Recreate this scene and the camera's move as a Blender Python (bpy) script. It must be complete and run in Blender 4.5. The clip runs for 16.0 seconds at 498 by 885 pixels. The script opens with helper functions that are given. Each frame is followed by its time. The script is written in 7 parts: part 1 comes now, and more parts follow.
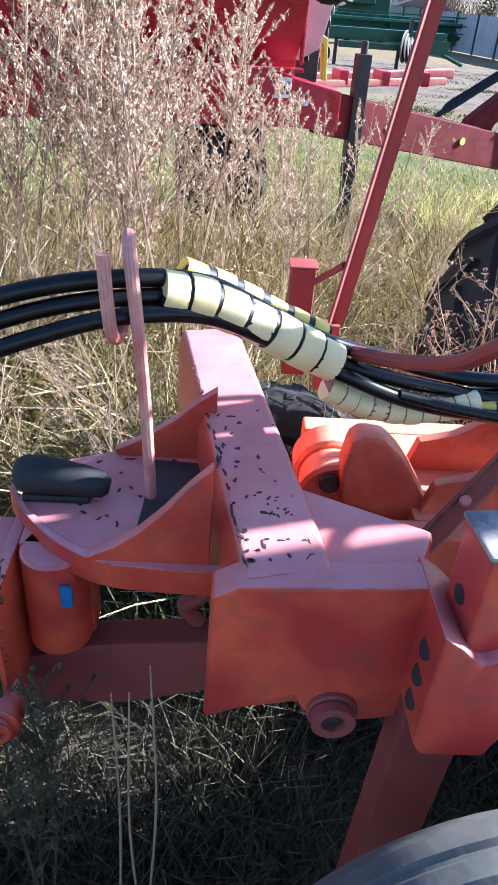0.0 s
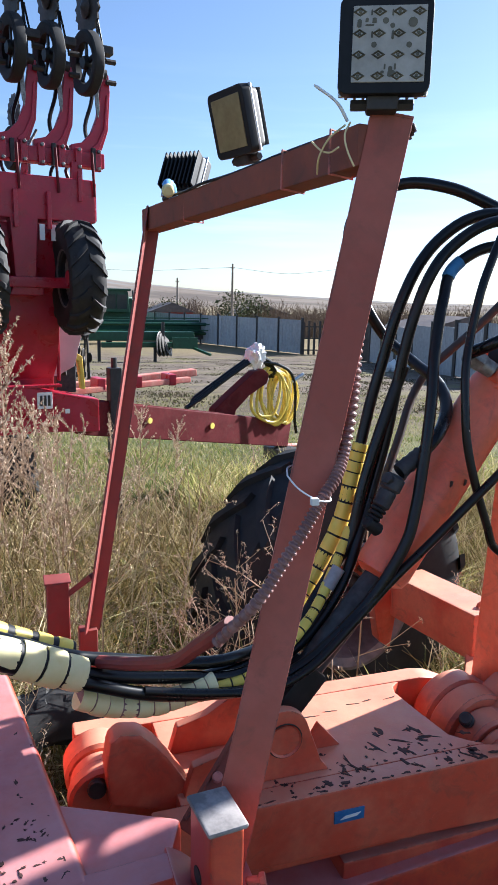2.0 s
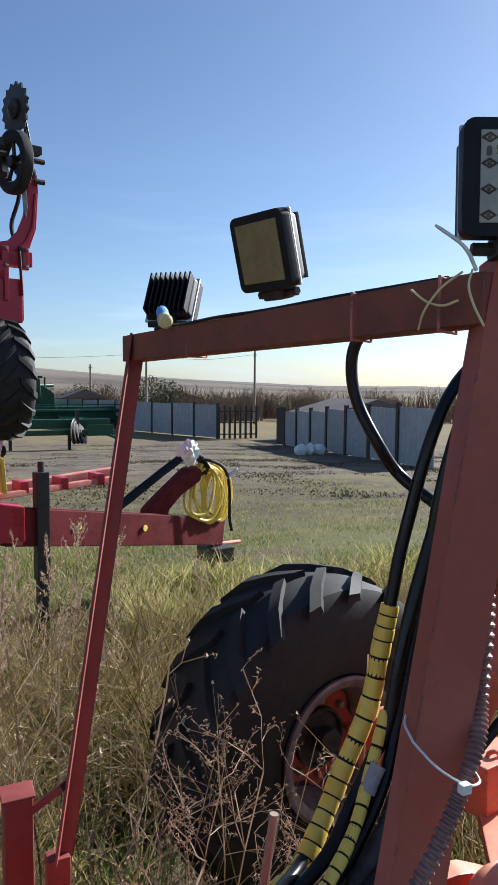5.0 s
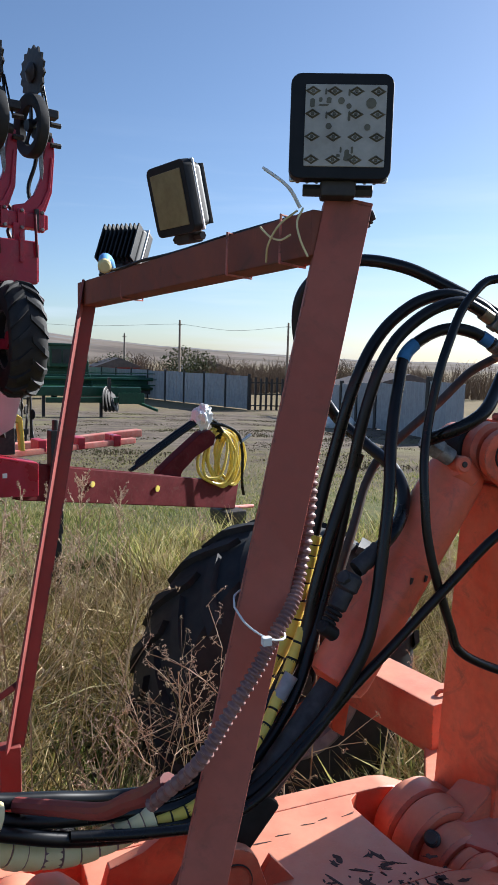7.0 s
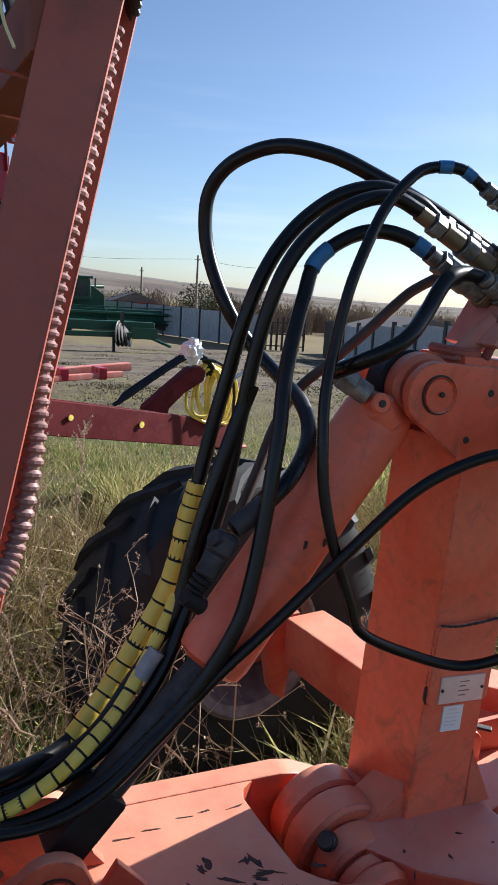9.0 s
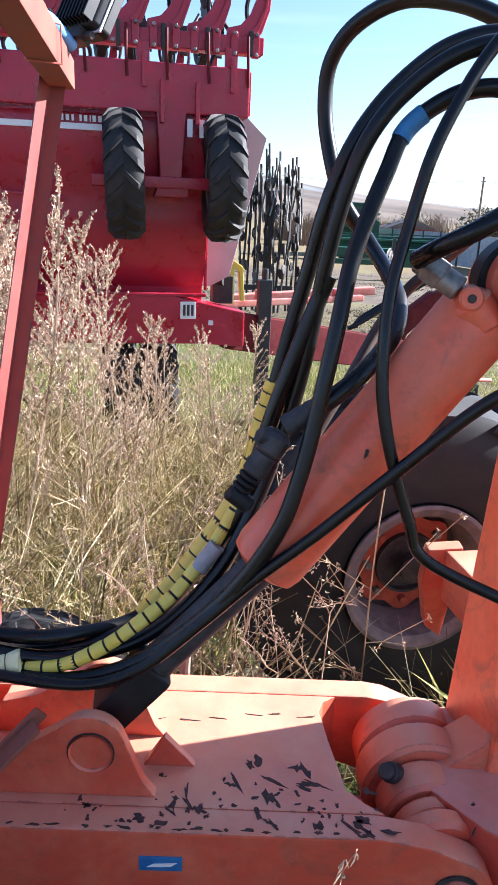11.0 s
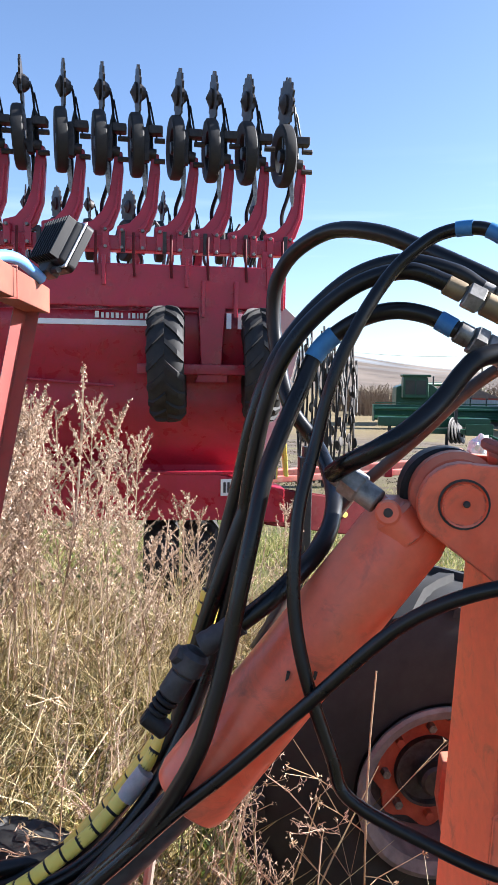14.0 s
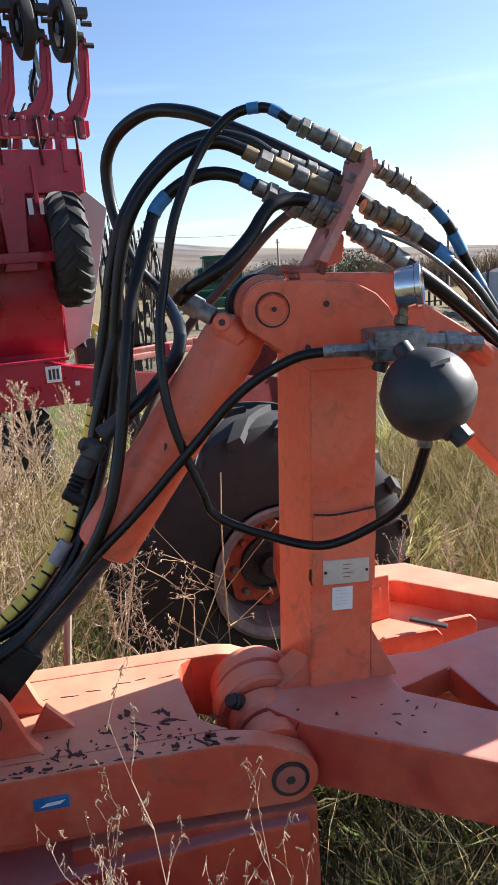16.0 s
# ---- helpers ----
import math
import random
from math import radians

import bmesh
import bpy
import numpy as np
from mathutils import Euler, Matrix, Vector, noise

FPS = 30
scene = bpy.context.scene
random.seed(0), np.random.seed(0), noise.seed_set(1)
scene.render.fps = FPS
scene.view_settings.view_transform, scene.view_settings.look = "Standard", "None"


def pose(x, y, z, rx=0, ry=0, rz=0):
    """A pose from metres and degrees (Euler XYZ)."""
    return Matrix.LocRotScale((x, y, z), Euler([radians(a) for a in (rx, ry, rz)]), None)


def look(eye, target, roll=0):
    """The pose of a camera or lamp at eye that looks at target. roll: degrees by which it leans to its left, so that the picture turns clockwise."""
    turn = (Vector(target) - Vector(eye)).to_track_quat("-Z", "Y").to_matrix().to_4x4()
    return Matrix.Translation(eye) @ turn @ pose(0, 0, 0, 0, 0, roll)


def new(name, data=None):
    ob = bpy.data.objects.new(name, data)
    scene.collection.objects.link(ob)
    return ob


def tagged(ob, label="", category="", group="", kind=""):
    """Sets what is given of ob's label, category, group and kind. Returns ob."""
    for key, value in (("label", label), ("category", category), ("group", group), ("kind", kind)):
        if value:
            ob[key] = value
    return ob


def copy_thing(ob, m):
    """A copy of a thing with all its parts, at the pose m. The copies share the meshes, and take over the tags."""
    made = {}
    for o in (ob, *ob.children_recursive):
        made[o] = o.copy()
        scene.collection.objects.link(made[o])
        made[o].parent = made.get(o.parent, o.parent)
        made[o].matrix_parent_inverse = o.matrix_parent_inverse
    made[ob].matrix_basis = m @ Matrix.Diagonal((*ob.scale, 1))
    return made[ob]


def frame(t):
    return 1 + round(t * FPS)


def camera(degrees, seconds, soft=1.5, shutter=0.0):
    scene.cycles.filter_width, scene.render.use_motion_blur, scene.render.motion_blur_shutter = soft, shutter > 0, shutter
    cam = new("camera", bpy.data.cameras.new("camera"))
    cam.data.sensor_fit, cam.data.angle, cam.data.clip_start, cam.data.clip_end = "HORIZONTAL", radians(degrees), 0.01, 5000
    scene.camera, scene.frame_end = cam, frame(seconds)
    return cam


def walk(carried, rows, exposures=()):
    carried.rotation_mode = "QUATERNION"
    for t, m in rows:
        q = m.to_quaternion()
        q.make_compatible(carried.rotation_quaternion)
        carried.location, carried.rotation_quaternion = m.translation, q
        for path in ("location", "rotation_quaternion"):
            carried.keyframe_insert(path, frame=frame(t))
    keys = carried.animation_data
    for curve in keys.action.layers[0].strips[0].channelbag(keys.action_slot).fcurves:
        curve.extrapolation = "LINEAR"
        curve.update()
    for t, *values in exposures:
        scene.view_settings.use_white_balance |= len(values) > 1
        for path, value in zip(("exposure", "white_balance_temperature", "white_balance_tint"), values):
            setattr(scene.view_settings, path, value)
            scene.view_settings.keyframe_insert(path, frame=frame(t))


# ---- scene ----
cam = camera(38.4, 16.0)
PATH = [
    (0, (0.014, 0.024, 1.475), (0.103, 1.7, 0.387), 4.5),
    (0.5, (0.032, -0.067, 1.508), (0.292, 1.681, 0.572), 3.4),
    (1, (0.066, -0.1, 1.54), (0.502, 1.673, 0.723), 2.1),
    (1.5, (0.089, -0.122, 1.572), (0.628, 1.695, 0.931), 1.2),
    (2, (0.084, -0.144, 1.618), (0.712, 1.714, 1.228), 1.1),
    (2.5, (0.085, -0.142, 1.664), (0.765, 1.727, 1.457), 0.8),
    (3, (0.116, -0.054, 1.681), (0.724, 1.841, 1.484), 0.5),
    (3.5, (0.167, 0.036, 1.704), (0.807, 1.924, 1.54), 1.7),
    (4, (0.148, 0.084, 1.703), (0.855, 1.951, 1.571), 2.9),
    (4.5, (0.053, 0.127, 1.704), (0.917, 1.928, 1.616), 1.7),
    (4.7, (0.015, 0.141, 1.713), (0.881, 1.94, 1.59), 0.2),
    (6.8, (0.087, 0.004, 1.671), (0.861, 1.834, 1.449), 2.8),
    (7, (0.127, -0.033, 1.665), (0.898, 1.797, 1.428), 1.6),
    (7.5, (0.189, -0.066, 1.669), (0.964, 1.766, 1.466), -1.5),
    (8, (0.208, 0.001, 1.671), (1.216, 1.717, 1.474), -1.3),
    (8.5, (0.252, 0.057, 1.649), (1.3, 1.724, 1.294), 0.7),
    (9, (0.421, 0.108, 1.626), (1.147, 1.927, 1.223), 3.5),
    (9.2, (0.467, 0.111, 1.626), (0.974, 2.002, 1.218), 5.0),
    (11.3, (0.752, 0.098, 1.554), (0.691, 1.995, 0.922), 2.6),
    (11.5, (0.794, 0.116, 1.54), (0.675, 2.017, 0.93), 2.5),
    (12, (0.861, 0.13, 1.553), (0.692, 2.027, 0.942), -0.4),
    (12.5, (0.883, 0.159, 1.554), (0.698, 2.06, 0.961), -1.8),
    (13, (0.888, 0.149, 1.586), (0.709, 2.101, 1.189), -0.2),
    (13.5, (0.887, 0.129, 1.616), (0.664, 2.104, 1.396), 0.1),
    (14, (0.882, 0.135, 1.638), (0.689, 2.119, 1.466), 0.9),
    (14.5, (0.918, 0.108, 1.664), (0.794, 2.101, 1.565), -1.2),
    (15, (0.932, 0.065, 1.662), (1.017, 2.056, 1.495), -2.7),
    (15.5, (0.862, -0.087, 1.62), (1.078, 1.877, 1.306), -4.7),
    (16, (0.807, -0.211, 1.579), (1.114, 1.705, 1.093), -3.9),
]
walk(cam, [(t, look(eye, target, roll)) for t, eye, target, roll in PATH],
     [(0.0, 2.36, 5200, 13), (0.5, 2.17, 5250, 13), (1.5, 2.12, 5450, 12), (2.5, 1.11, 5700, 10), (4.7, 1.04, 5700, 9), (7.0, 1.08, 5700, 10), (8.0, 0.86, 5750, 10), (8.6, 1.04, 5750, 10), (9.2, 1.14, 5750, 10), (11.3, 2.26, 5550, 15), (12.5, 2.33, 5550, 15), (13.5, 2.13, 5700, 14), (14.5, 1.84, 5850, 12), (15.3, 1.54, 5900, 12), (16.0, 1.66, 5950, 12)])
# ---- world, sun ----
SUN_AZ = 74.5      # degrees from +y towards +x
SUN_EL = 27.5
world = bpy.data.worlds.new("sky")
scene.world = world
world.use_nodes = True
wt = world.node_tree
wt.nodes.clear()
sky = wt.nodes.new("ShaderNodeTexSky")
sky.sky_type = "NISHITA"
sky.sun_disc = False
sky.sun_elevation, sky.sun_rotation = radians(SUN_EL), radians(SUN_AZ)
sky.air_density, sky.dust_density, sky.ozone_density = 0.9, 0.6, 2.4
wbg = wt.nodes.new("ShaderNodeBackground")
wbg.inputs["Strength"].default_value = 0.062
wout = wt.nodes.new("ShaderNodeOutputWorld")
# thin high cloud near the horizon
wco = wt.nodes.new("ShaderNodeTexCoord")
wmp = wt.nodes.new("ShaderNodeMapping")
wmp.inputs["Scale"].default_value = (1.2, 1.2, 14.0)
wnz = wt.nodes.new("ShaderNodeTexNoise")
wnz.inputs["Scale"].default_value, wnz.inputs["Detail"].default_value = 2.2, 7.0
wrp = wt.nodes.new("ShaderNodeValToRGB")
wrp.color_ramp.elements[0].position, wrp.color_ramp.elements[1].position = 0.50, 0.74
wsp = wt.nodes.new("ShaderNodeSeparateXYZ")
wel = wt.nodes.new("ShaderNodeMapRange")
wel.inputs["From Min"].default_value, wel.inputs["From Max"].default_value = 0.30, 0.03
wmu = wt.nodes.new("ShaderNodeMath")
wmu.operation = "MULTIPLY"
wm3_ = wt.nodes.new("ShaderNodeMath")
wm3_.operation = "MULTIPLY"
wm3_.inputs[1].default_value = 0.55
wmx = wt.nodes.new("ShaderNodeMix")
wmx.data_type = "RGBA"
wmx.inputs[7].default_value = (7.0, 7.5, 8.0, 1)
wt.links.new(wco.outputs["Generated"], wmp.inputs["Vector"])
wt.links.new(wmp.outputs[0], wnz.inputs["Vector"])
wt.links.new(wnz.outputs["Fac"], wrp.inputs[0])
wt.links.new(wco.outputs["Generated"], wsp.inputs[0])
wt.links.new(wsp.outputs["Z"], wel.inputs["Value"])
wt.links.new(wrp.outputs[0], wmu.inputs[0])
wt.links.new(wel.outputs[0], wmu.inputs[1])
wt.links.new(wmu.outputs[0], wm3_.inputs[0])
wt.links.new(wm3_.outputs[0], wmx.inputs[0])
whs = wt.nodes.new("ShaderNodeHueSaturation")
whs.inputs["Saturation"].default_value = 0.95
wt.links.new(sky.outputs[0], whs.inputs["Color"])
wt.links.new(whs.outputs[0], wmx.inputs[6])
wt.links.new(wmx.outputs[2], wbg.inputs["Color"])
wt.links.new(wbg.outputs[0], wout.inputs["Surface"])

sun = new("sun", bpy.data.lights.new("sun", "SUN"))
sun.data.energy, sun.data.angle, sun.data.color = 5.0, radians(0.6), (1.0, 0.93, 0.82)
sun_way = Vector((math.cos(radians(SUN_EL)) * math.sin(radians(SUN_AZ)), math.cos(radians(SUN_EL)) * math.cos(radians(SUN_AZ)), math.sin(radians(SUN_EL))))
sun.matrix_world = look(sun_way * 50, (0, 0, 0))


# ---- materials ----
def mat(name):
    m = bpy.data.materials.new(name)
    m.use_nodes = True
    nt = m.node_tree
    return m, nt, nt.nodes["Principled BSDF"]


def coords(nt, scale=(1, 1, 1), kind="Object"):
    tc = nt.nodes.new("ShaderNodeTexCoord")
    mp = nt.nodes.new("ShaderNodeMapping")
    mp.inputs["Scale"].default_value = scale
    nt.links.new(tc.outputs[kind], mp.inputs["Vector"])
    return mp.outputs[0]


def noise_tex(nt, vec, scale, detail=6.0, rough=0.6, distort=0.0):
    n = nt.nodes.new("ShaderNodeTexNoise")
    n.inputs["Scale"].default_value = scale
    n.inputs["Detail"].default_value = detail
    n.inputs["Roughness"].default_value = rough
    n.inputs["Distortion"].default_value = distort
    nt.links.new(vec, n.inputs["Vector"])
    return n.outputs["Fac"]


def ramp(nt, fac, stops):
    r = nt.nodes.new("ShaderNodeValToRGB")
    e = r.color_ramp.elements
    while len(e) < len(stops):
        e.new(0.5)
    for el, (p, c) in zip(e, stops):
        el.position = p
        el.color = (*c, 1) if len(c) == 3 else c
    nt.links.new(fac, r.inputs[0])
    return r.outputs[0]


def mix(nt, fac, a, b):
    n = nt.nodes.new("ShaderNodeMix")
    n.data_type = "RGBA"
    for sock, v in ((n.inputs[0], fac), (n.inputs[6], a), (n.inputs[7], b)):
        if isinstance(v, tuple):
            sock.default_value = (*v, 1)
        elif isinstance(v, (int, float)):
            sock.default_value = v
        else:
            nt.links.new(v, sock)
    return n.outputs[2]


def bump(nt, bsdf, height, strength=0.3, dist=0.004):
    b = nt.nodes.new("ShaderNodeBump")
    b.inputs["Strength"].default_value = strength
    b.inputs["Distance"].default_value = dist
    nt.links.new(height, b.inputs["Height"])
    nt.links.new(b.outputs[0], bsdf.inputs["Normal"])


W, K = (1, 1, 1), (0, 0, 0)


def paint(name, base, faded, chip=0.66, rough=0.42, chips=True, grime=(0.12, 0.07, 0.05), dust=None, grain=52.0):
    """Weathered paint: fading at a large scale, dust with sunlit paleness mixed in, chips down to dark steel."""
    m, nt, b = mat(name)
    v = coords(nt)
    big = ramp(nt, noise_tex(nt, v, 6.5, 6, 0.62, 0.4), ((0.40, K), (0.60, W)))
    col = mix(nt, big, base, faded)
    fine = ramp(nt, noise_tex(nt, v, 60.0, 4), ((0.3, K), (0.8, W)))
    gr = nt.nodes.new("ShaderNodeMath")
    gr.operation = "MULTIPLY"
    nt.links.new(fine, gr.inputs[0])
    gr.inputs[1].default_value = 0.22
    col = mix(nt, gr.outputs[0], col, grime)
    stain = nt.nodes.new("ShaderNodeMath")
    stain.operation = "MULTIPLY"
    stain.inputs[1].default_value = 0.5
    nt.links.new(ramp(nt, noise_tex(nt, v, 17.0, 8, 0.7, 0.8), ((0.54, K), (0.72, W))), stain.inputs[0])
    col = mix(nt, stain.outputs[0], col, grime)
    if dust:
        # settled dust on what faces up, coloured paler still to look sunlit
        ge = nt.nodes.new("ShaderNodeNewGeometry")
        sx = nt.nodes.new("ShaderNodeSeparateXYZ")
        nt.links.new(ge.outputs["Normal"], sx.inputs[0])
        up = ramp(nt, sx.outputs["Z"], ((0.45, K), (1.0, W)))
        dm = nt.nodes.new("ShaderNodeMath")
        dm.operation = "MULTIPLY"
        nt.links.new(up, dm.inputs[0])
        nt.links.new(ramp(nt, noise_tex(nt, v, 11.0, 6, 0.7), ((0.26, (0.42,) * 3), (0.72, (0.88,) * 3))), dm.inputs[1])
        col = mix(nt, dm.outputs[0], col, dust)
    rg = ramp(nt, big, ((0.0, (rough,) * 3), (1.0, (min(1, rough + 0.2),) * 3)))
    if chips:
        vs = coords(nt, (0.55, 1.0, 1.0))
        cn = noise_tex(nt, vs, grain, 5, 0.6, 0.5)
        gate = noise_tex(nt, v, 5.0, 3)
        add = nt.nodes.new("ShaderNodeMath")
        add.operation = "MULTIPLY_ADD"
        nt.links.new(gate, add.inputs[0])
        add.inputs[1].default_value = 0.75
        nt.links.new(cn, add.inputs[2])
        mask = ramp(nt, add.outputs[0], ((chip + 0.37, K), (chip + 0.385, W)))
        rust = mix(nt, noise_tex(nt, v, 90.0, 3), (0.018, 0.016, 0.018), (0.09, 0.045, 0.03))
        col = mix(nt, mask, col, rust)
        rg = mix(nt, mask, rg, (0.75, 0.75, 0.75))
        bump(nt, b, ramp(nt, add.outputs[0], ((chip + 0.36, W), (chip + 0.39, K))), 0.25, 0.001)
    else:
        bump(nt, b, noise_tex(nt, v, 45.0, 4), 0.06, 0.003)
    if chips:
        # paint worn through along the edges
        ed_ = nt.nodes.new("ShaderNodeBevel")
        ed_.samples = 4
        ed_.inputs["Radius"].default_value = 0.0045
        g2 = nt.nodes.new("ShaderNodeNewGeometry")
        dt = nt.nodes.new("ShaderNodeVectorMath")
        dt.operation = "DOT_PRODUCT"
        nt.links.new(ed_.outputs[0], dt.inputs[0])
        nt.links.new(g2.outputs["Normal"], dt.inputs[1])
        ew = ramp(nt, dt.outputs["Value"], ((0.88, W), (0.985, K)))
        wear = nt.nodes.new("ShaderNodeMath")
        wear.operation = "MULTIPLY"
        nt.links.new(ew, wear.inputs[0])
        nt.links.new(ramp(nt, noise_tex(nt, v, 34.0, 6, 0.65, 0.6), ((0.50, K), (0.58, W))), wear.inputs[1])
        col = mix(nt, wear.outputs[0], col, (0.075, 0.045, 0.042))
    nt.links.new(col, b.inputs["Base Color"])
    nt.links.new(rg, b.inputs["Roughness"])
    return m


def simple(name, a, c, rough=0.6, metal=0.0, scale=30.0, bumps=0.15, dist=0.002, stretch=(1, 1, 1), spec=0.5, rnd=0.0):
    """Two tones broken up by noise, with fine relief."""
    m, nt, b = mat(name)
    v = coords(nt, stretch)
    n1 = noise_tex(nt, v, scale, 6)
    n2 = noise_tex(nt, v, scale * 0.13, 4)
    f = mix(nt, 0.5, n1, n2)
    col = mix(nt, ramp(nt, f, ((0.38, K), (0.62, W))), a, c)
    if rnd:
        oi = nt.nodes.new("ShaderNodeObjectInfo")
        hs = nt.nodes.new("ShaderNodeHueSaturation")
        mr = nt.nodes.new("ShaderNodeMapRange")
        mr.inputs["To Min"].default_value, mr.inputs["To Max"].default_value = 1 - rnd, 1 + rnd
        nt.links.new(oi.outputs["Random"], mr.inputs["Value"])
        nt.links.new(mr.outputs[0], hs.inputs["Value"])
        nt.links.new(col, hs.inputs["Color"])
        col = hs.outputs[0]
    nt.links.new(col, b.inputs["Base Color"])
    rr = ramp(nt, n2, ((0.3, (max(0, rough - 0.1),) * 3), (0.7, (min(1, rough + 0.12),) * 3)))
    nt.links.new(rr, b.inputs["Roughness"])
    b.inputs["Metallic"].default_value = metal
    b.inputs["Specular IOR Level"].default_value = spec
    if bumps:
        bump(nt, b, n1, bumps, dist)
    return m


def island(name, stops, rough=0.8, trans=0.35, spec=0.25):
    """Plant matter: a colour for every blade, some light let through."""
    m, nt, b = mat(name)
    g = nt.nodes.new("ShaderNodeNewGeometry")
    col = ramp(nt, g.outputs["Random Per Island"], stops)
    v = coords(nt)
    col = mix(nt, ramp(nt, noise_tex(nt, v, 1.3, 3), ((0.35, K), (0.7, (0.6,) * 3))), col, mix(nt, 0.35, col, (0.22, 0.19, 0.10)))
    nt.links.new(col, b.inputs["Base Color"])
    b.inputs["Roughness"].default_value = rough
    b.inputs["Specular IOR Level"].default_value = spec
    tr = nt.nodes.new("ShaderNodeBsdfTranslucent")
    nt.links.new(col, tr.inputs["Color"])
    mx = nt.nodes.new("ShaderNodeMixShader")
    mx.inputs[0].default_value = trans
    out = nt.nodes["Material Output"]
    nt.links.new(b.outputs[0], mx.inputs[1])
    nt.links.new(tr.outputs[0], mx.inputs[2])
    nt.links.new(mx.outputs[0], out.inputs["Surface"])
    return m


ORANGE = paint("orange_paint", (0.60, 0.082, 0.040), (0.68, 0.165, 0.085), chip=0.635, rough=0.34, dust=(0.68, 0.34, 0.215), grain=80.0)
# redder, deeper orange: the near end's shade is part of its colour
ORANGE_SHADED = paint("shaded_red_orange_paint", (0.42, 0.032, 0.026), (0.64, 0.088, 0.034), chip=0.64, rough=0.30, dust=(0.60, 0.30, 0.30), grain=76.0)
# orange dimmed in colour for the shaded faces of the front beams
ORANGE_DIMMED = paint("shade_dimmed_orange_paint", (0.46, 0.050, 0.030), (0.62, 0.115, 0.055), chip=0.65, rough=0.36, dust=(0.62, 0.32, 0.25), grain=76.0)
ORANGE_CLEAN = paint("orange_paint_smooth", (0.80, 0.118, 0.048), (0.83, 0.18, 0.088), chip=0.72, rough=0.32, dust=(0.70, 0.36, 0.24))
POST = paint("faded_red_paint", (0.38, 0.084, 0.054), (0.44, 0.125, 0.090), chip=0.74, rough=0.6)
POST_RUST = paint("rust_stained_red_paint", (0.20, 0.055, 0.032), (0.30, 0.085, 0.05), chip=0.70, rough=0.65, grime=(0.075, 0.04, 0.022))
POST_RED = paint("dull_red_paint", (0.205, 0.026, 0.024), (0.265, 0.052, 0.042), chip=0.78, rough=0.55)
SEED_RED = paint("seeder_red_paint", (0.37, 0.009, 0.026), (0.40, 0.016, 0.045), rough=0.25, chips=False, grime=(0.14, 0.022, 0.024))
# darker copy of the seeder red, with the drawbar's shade in its colour
SEED_SHADED = paint("shaded_crimson_paint", (0.085, 0.004, 0.008), (0.125, 0.013, 0.017), rough=0.55, chips=False, grime=(0.12, 0.05, 0.04))
SEED_SHADED.node_tree.nodes["Principled BSDF"].inputs["Specular IOR Level"].default_value = 0.15
PINK = paint("sun_bleached_red_paint", (0.55, 0.14, 0.11), (0.6, 0.28, 0.22), chip=0.7, rough=0.6)
RUBBER = simple("black_hose_rubber", (0.0025, 0.0025, 0.003), (0.008, 0.0075, 0.0075), 0.30, 0, 60, 0.04, spec=0.34)
TYRE = simple("dusty_tyre_rubber", (0.006, 0.006, 0.007), (0.020, 0.019, 0.018), 0.7, 0, 22, 0.25)
TYRE_GREY = simple("grey_dried_mud_tyre", (0.085, 0.085, 0.076), (0.155, 0.15, 0.135), 0.85, 0, 26, 0.35, 0.003)
STEEL = simple("zinc_plated_steel", (0.085, 0.08, 0.073), (0.34, 0.33, 0.31), 0.5, 0.7, 75, 0.1)
BROWN_HOSE = simple("dusty_brown_hose", (0.035, 0.026, 0.022), (0.075, 0.055, 0.045), 0.55, 0, 50, 0.1)
BRASS = simple("dull_brass_fitting", (0.17, 0.125, 0.075), (0.28, 0.215, 0.13), 0.5, 0.7, 70, 0.1)
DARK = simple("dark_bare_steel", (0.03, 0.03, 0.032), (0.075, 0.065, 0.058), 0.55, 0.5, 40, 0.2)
CHIP = simple("rusty_bare_steel", (0.028, 0.016, 0.015), (0.085, 0.036, 0.028), 0.75, 0.1, 120, 0.3)
BLACK = simple("black_plastic", (0.005, 0.005, 0.0055), (0.012, 0.012, 0.013), 0.5, 0, 50, 0.08, spec=0.3)
YELLOW = simple("yellow_spiral_plastic", (0.72, 0.50, 0.05), (0.78, 0.62, 0.12), 0.45, 0, 30, 0.08)
CREAM = simple("sun_bleached_cream_sleeve", (0.70, 0.58, 0.25), (0.80, 0.71, 0.40), 0.6, 0, 25, 0.15)
SKY_BLUE = simple("bleached_blue_plastic", (0.10, 0.30, 0.62), (0.18, 0.40, 0.72), 0.5, 0, 40, 0.1)
TAPE_BLUE = simple("blue_tape", (0.012, 0.09, 0.27), (0.05, 0.21, 0.42), 0.45, 0, 40, 0.15)
GRIME_PALE = simple("scuffed_grey_plastic", (0.25, 0.25, 0.26), (0.42, 0.41, 0.41), 0.6, 0, 40, 0.1)
GRIME = simple("grimy_grey_metal", (0.018, 0.018, 0.020), (0.070, 0.068, 0.070), 0.6, 0.3, 45, 0.3)
WHITE = simple("white_paint", (0.74, 0.74, 0.72), (0.82, 0.82, 0.8), 0.45, 0, 30, 0.05)
PLATE = simple("aluminium_type_plate", (0.55, 0.55, 0.54), (0.68, 0.67, 0.66), 0.4, 0.6, 60, 0.05)
GREY_CON = simple("dusty_brown_conduit", (0.16, 0.075, 0.068), (0.31, 0.165, 0.145), 0.5, 0, 40, 0.2)
CAP_PALE = simple("scuffed_bare_steel_cap", (0.14, 0.13, 0.13), (0.66, 0.60, 0.56), 0.55, 0.2, 24, 0.25)
BLACK_MATT = simple("matt_black_paint", (0.012, 0.013, 0.015), (0.03, 0.031, 0.033), 0.5, 0, 40, 0.1)
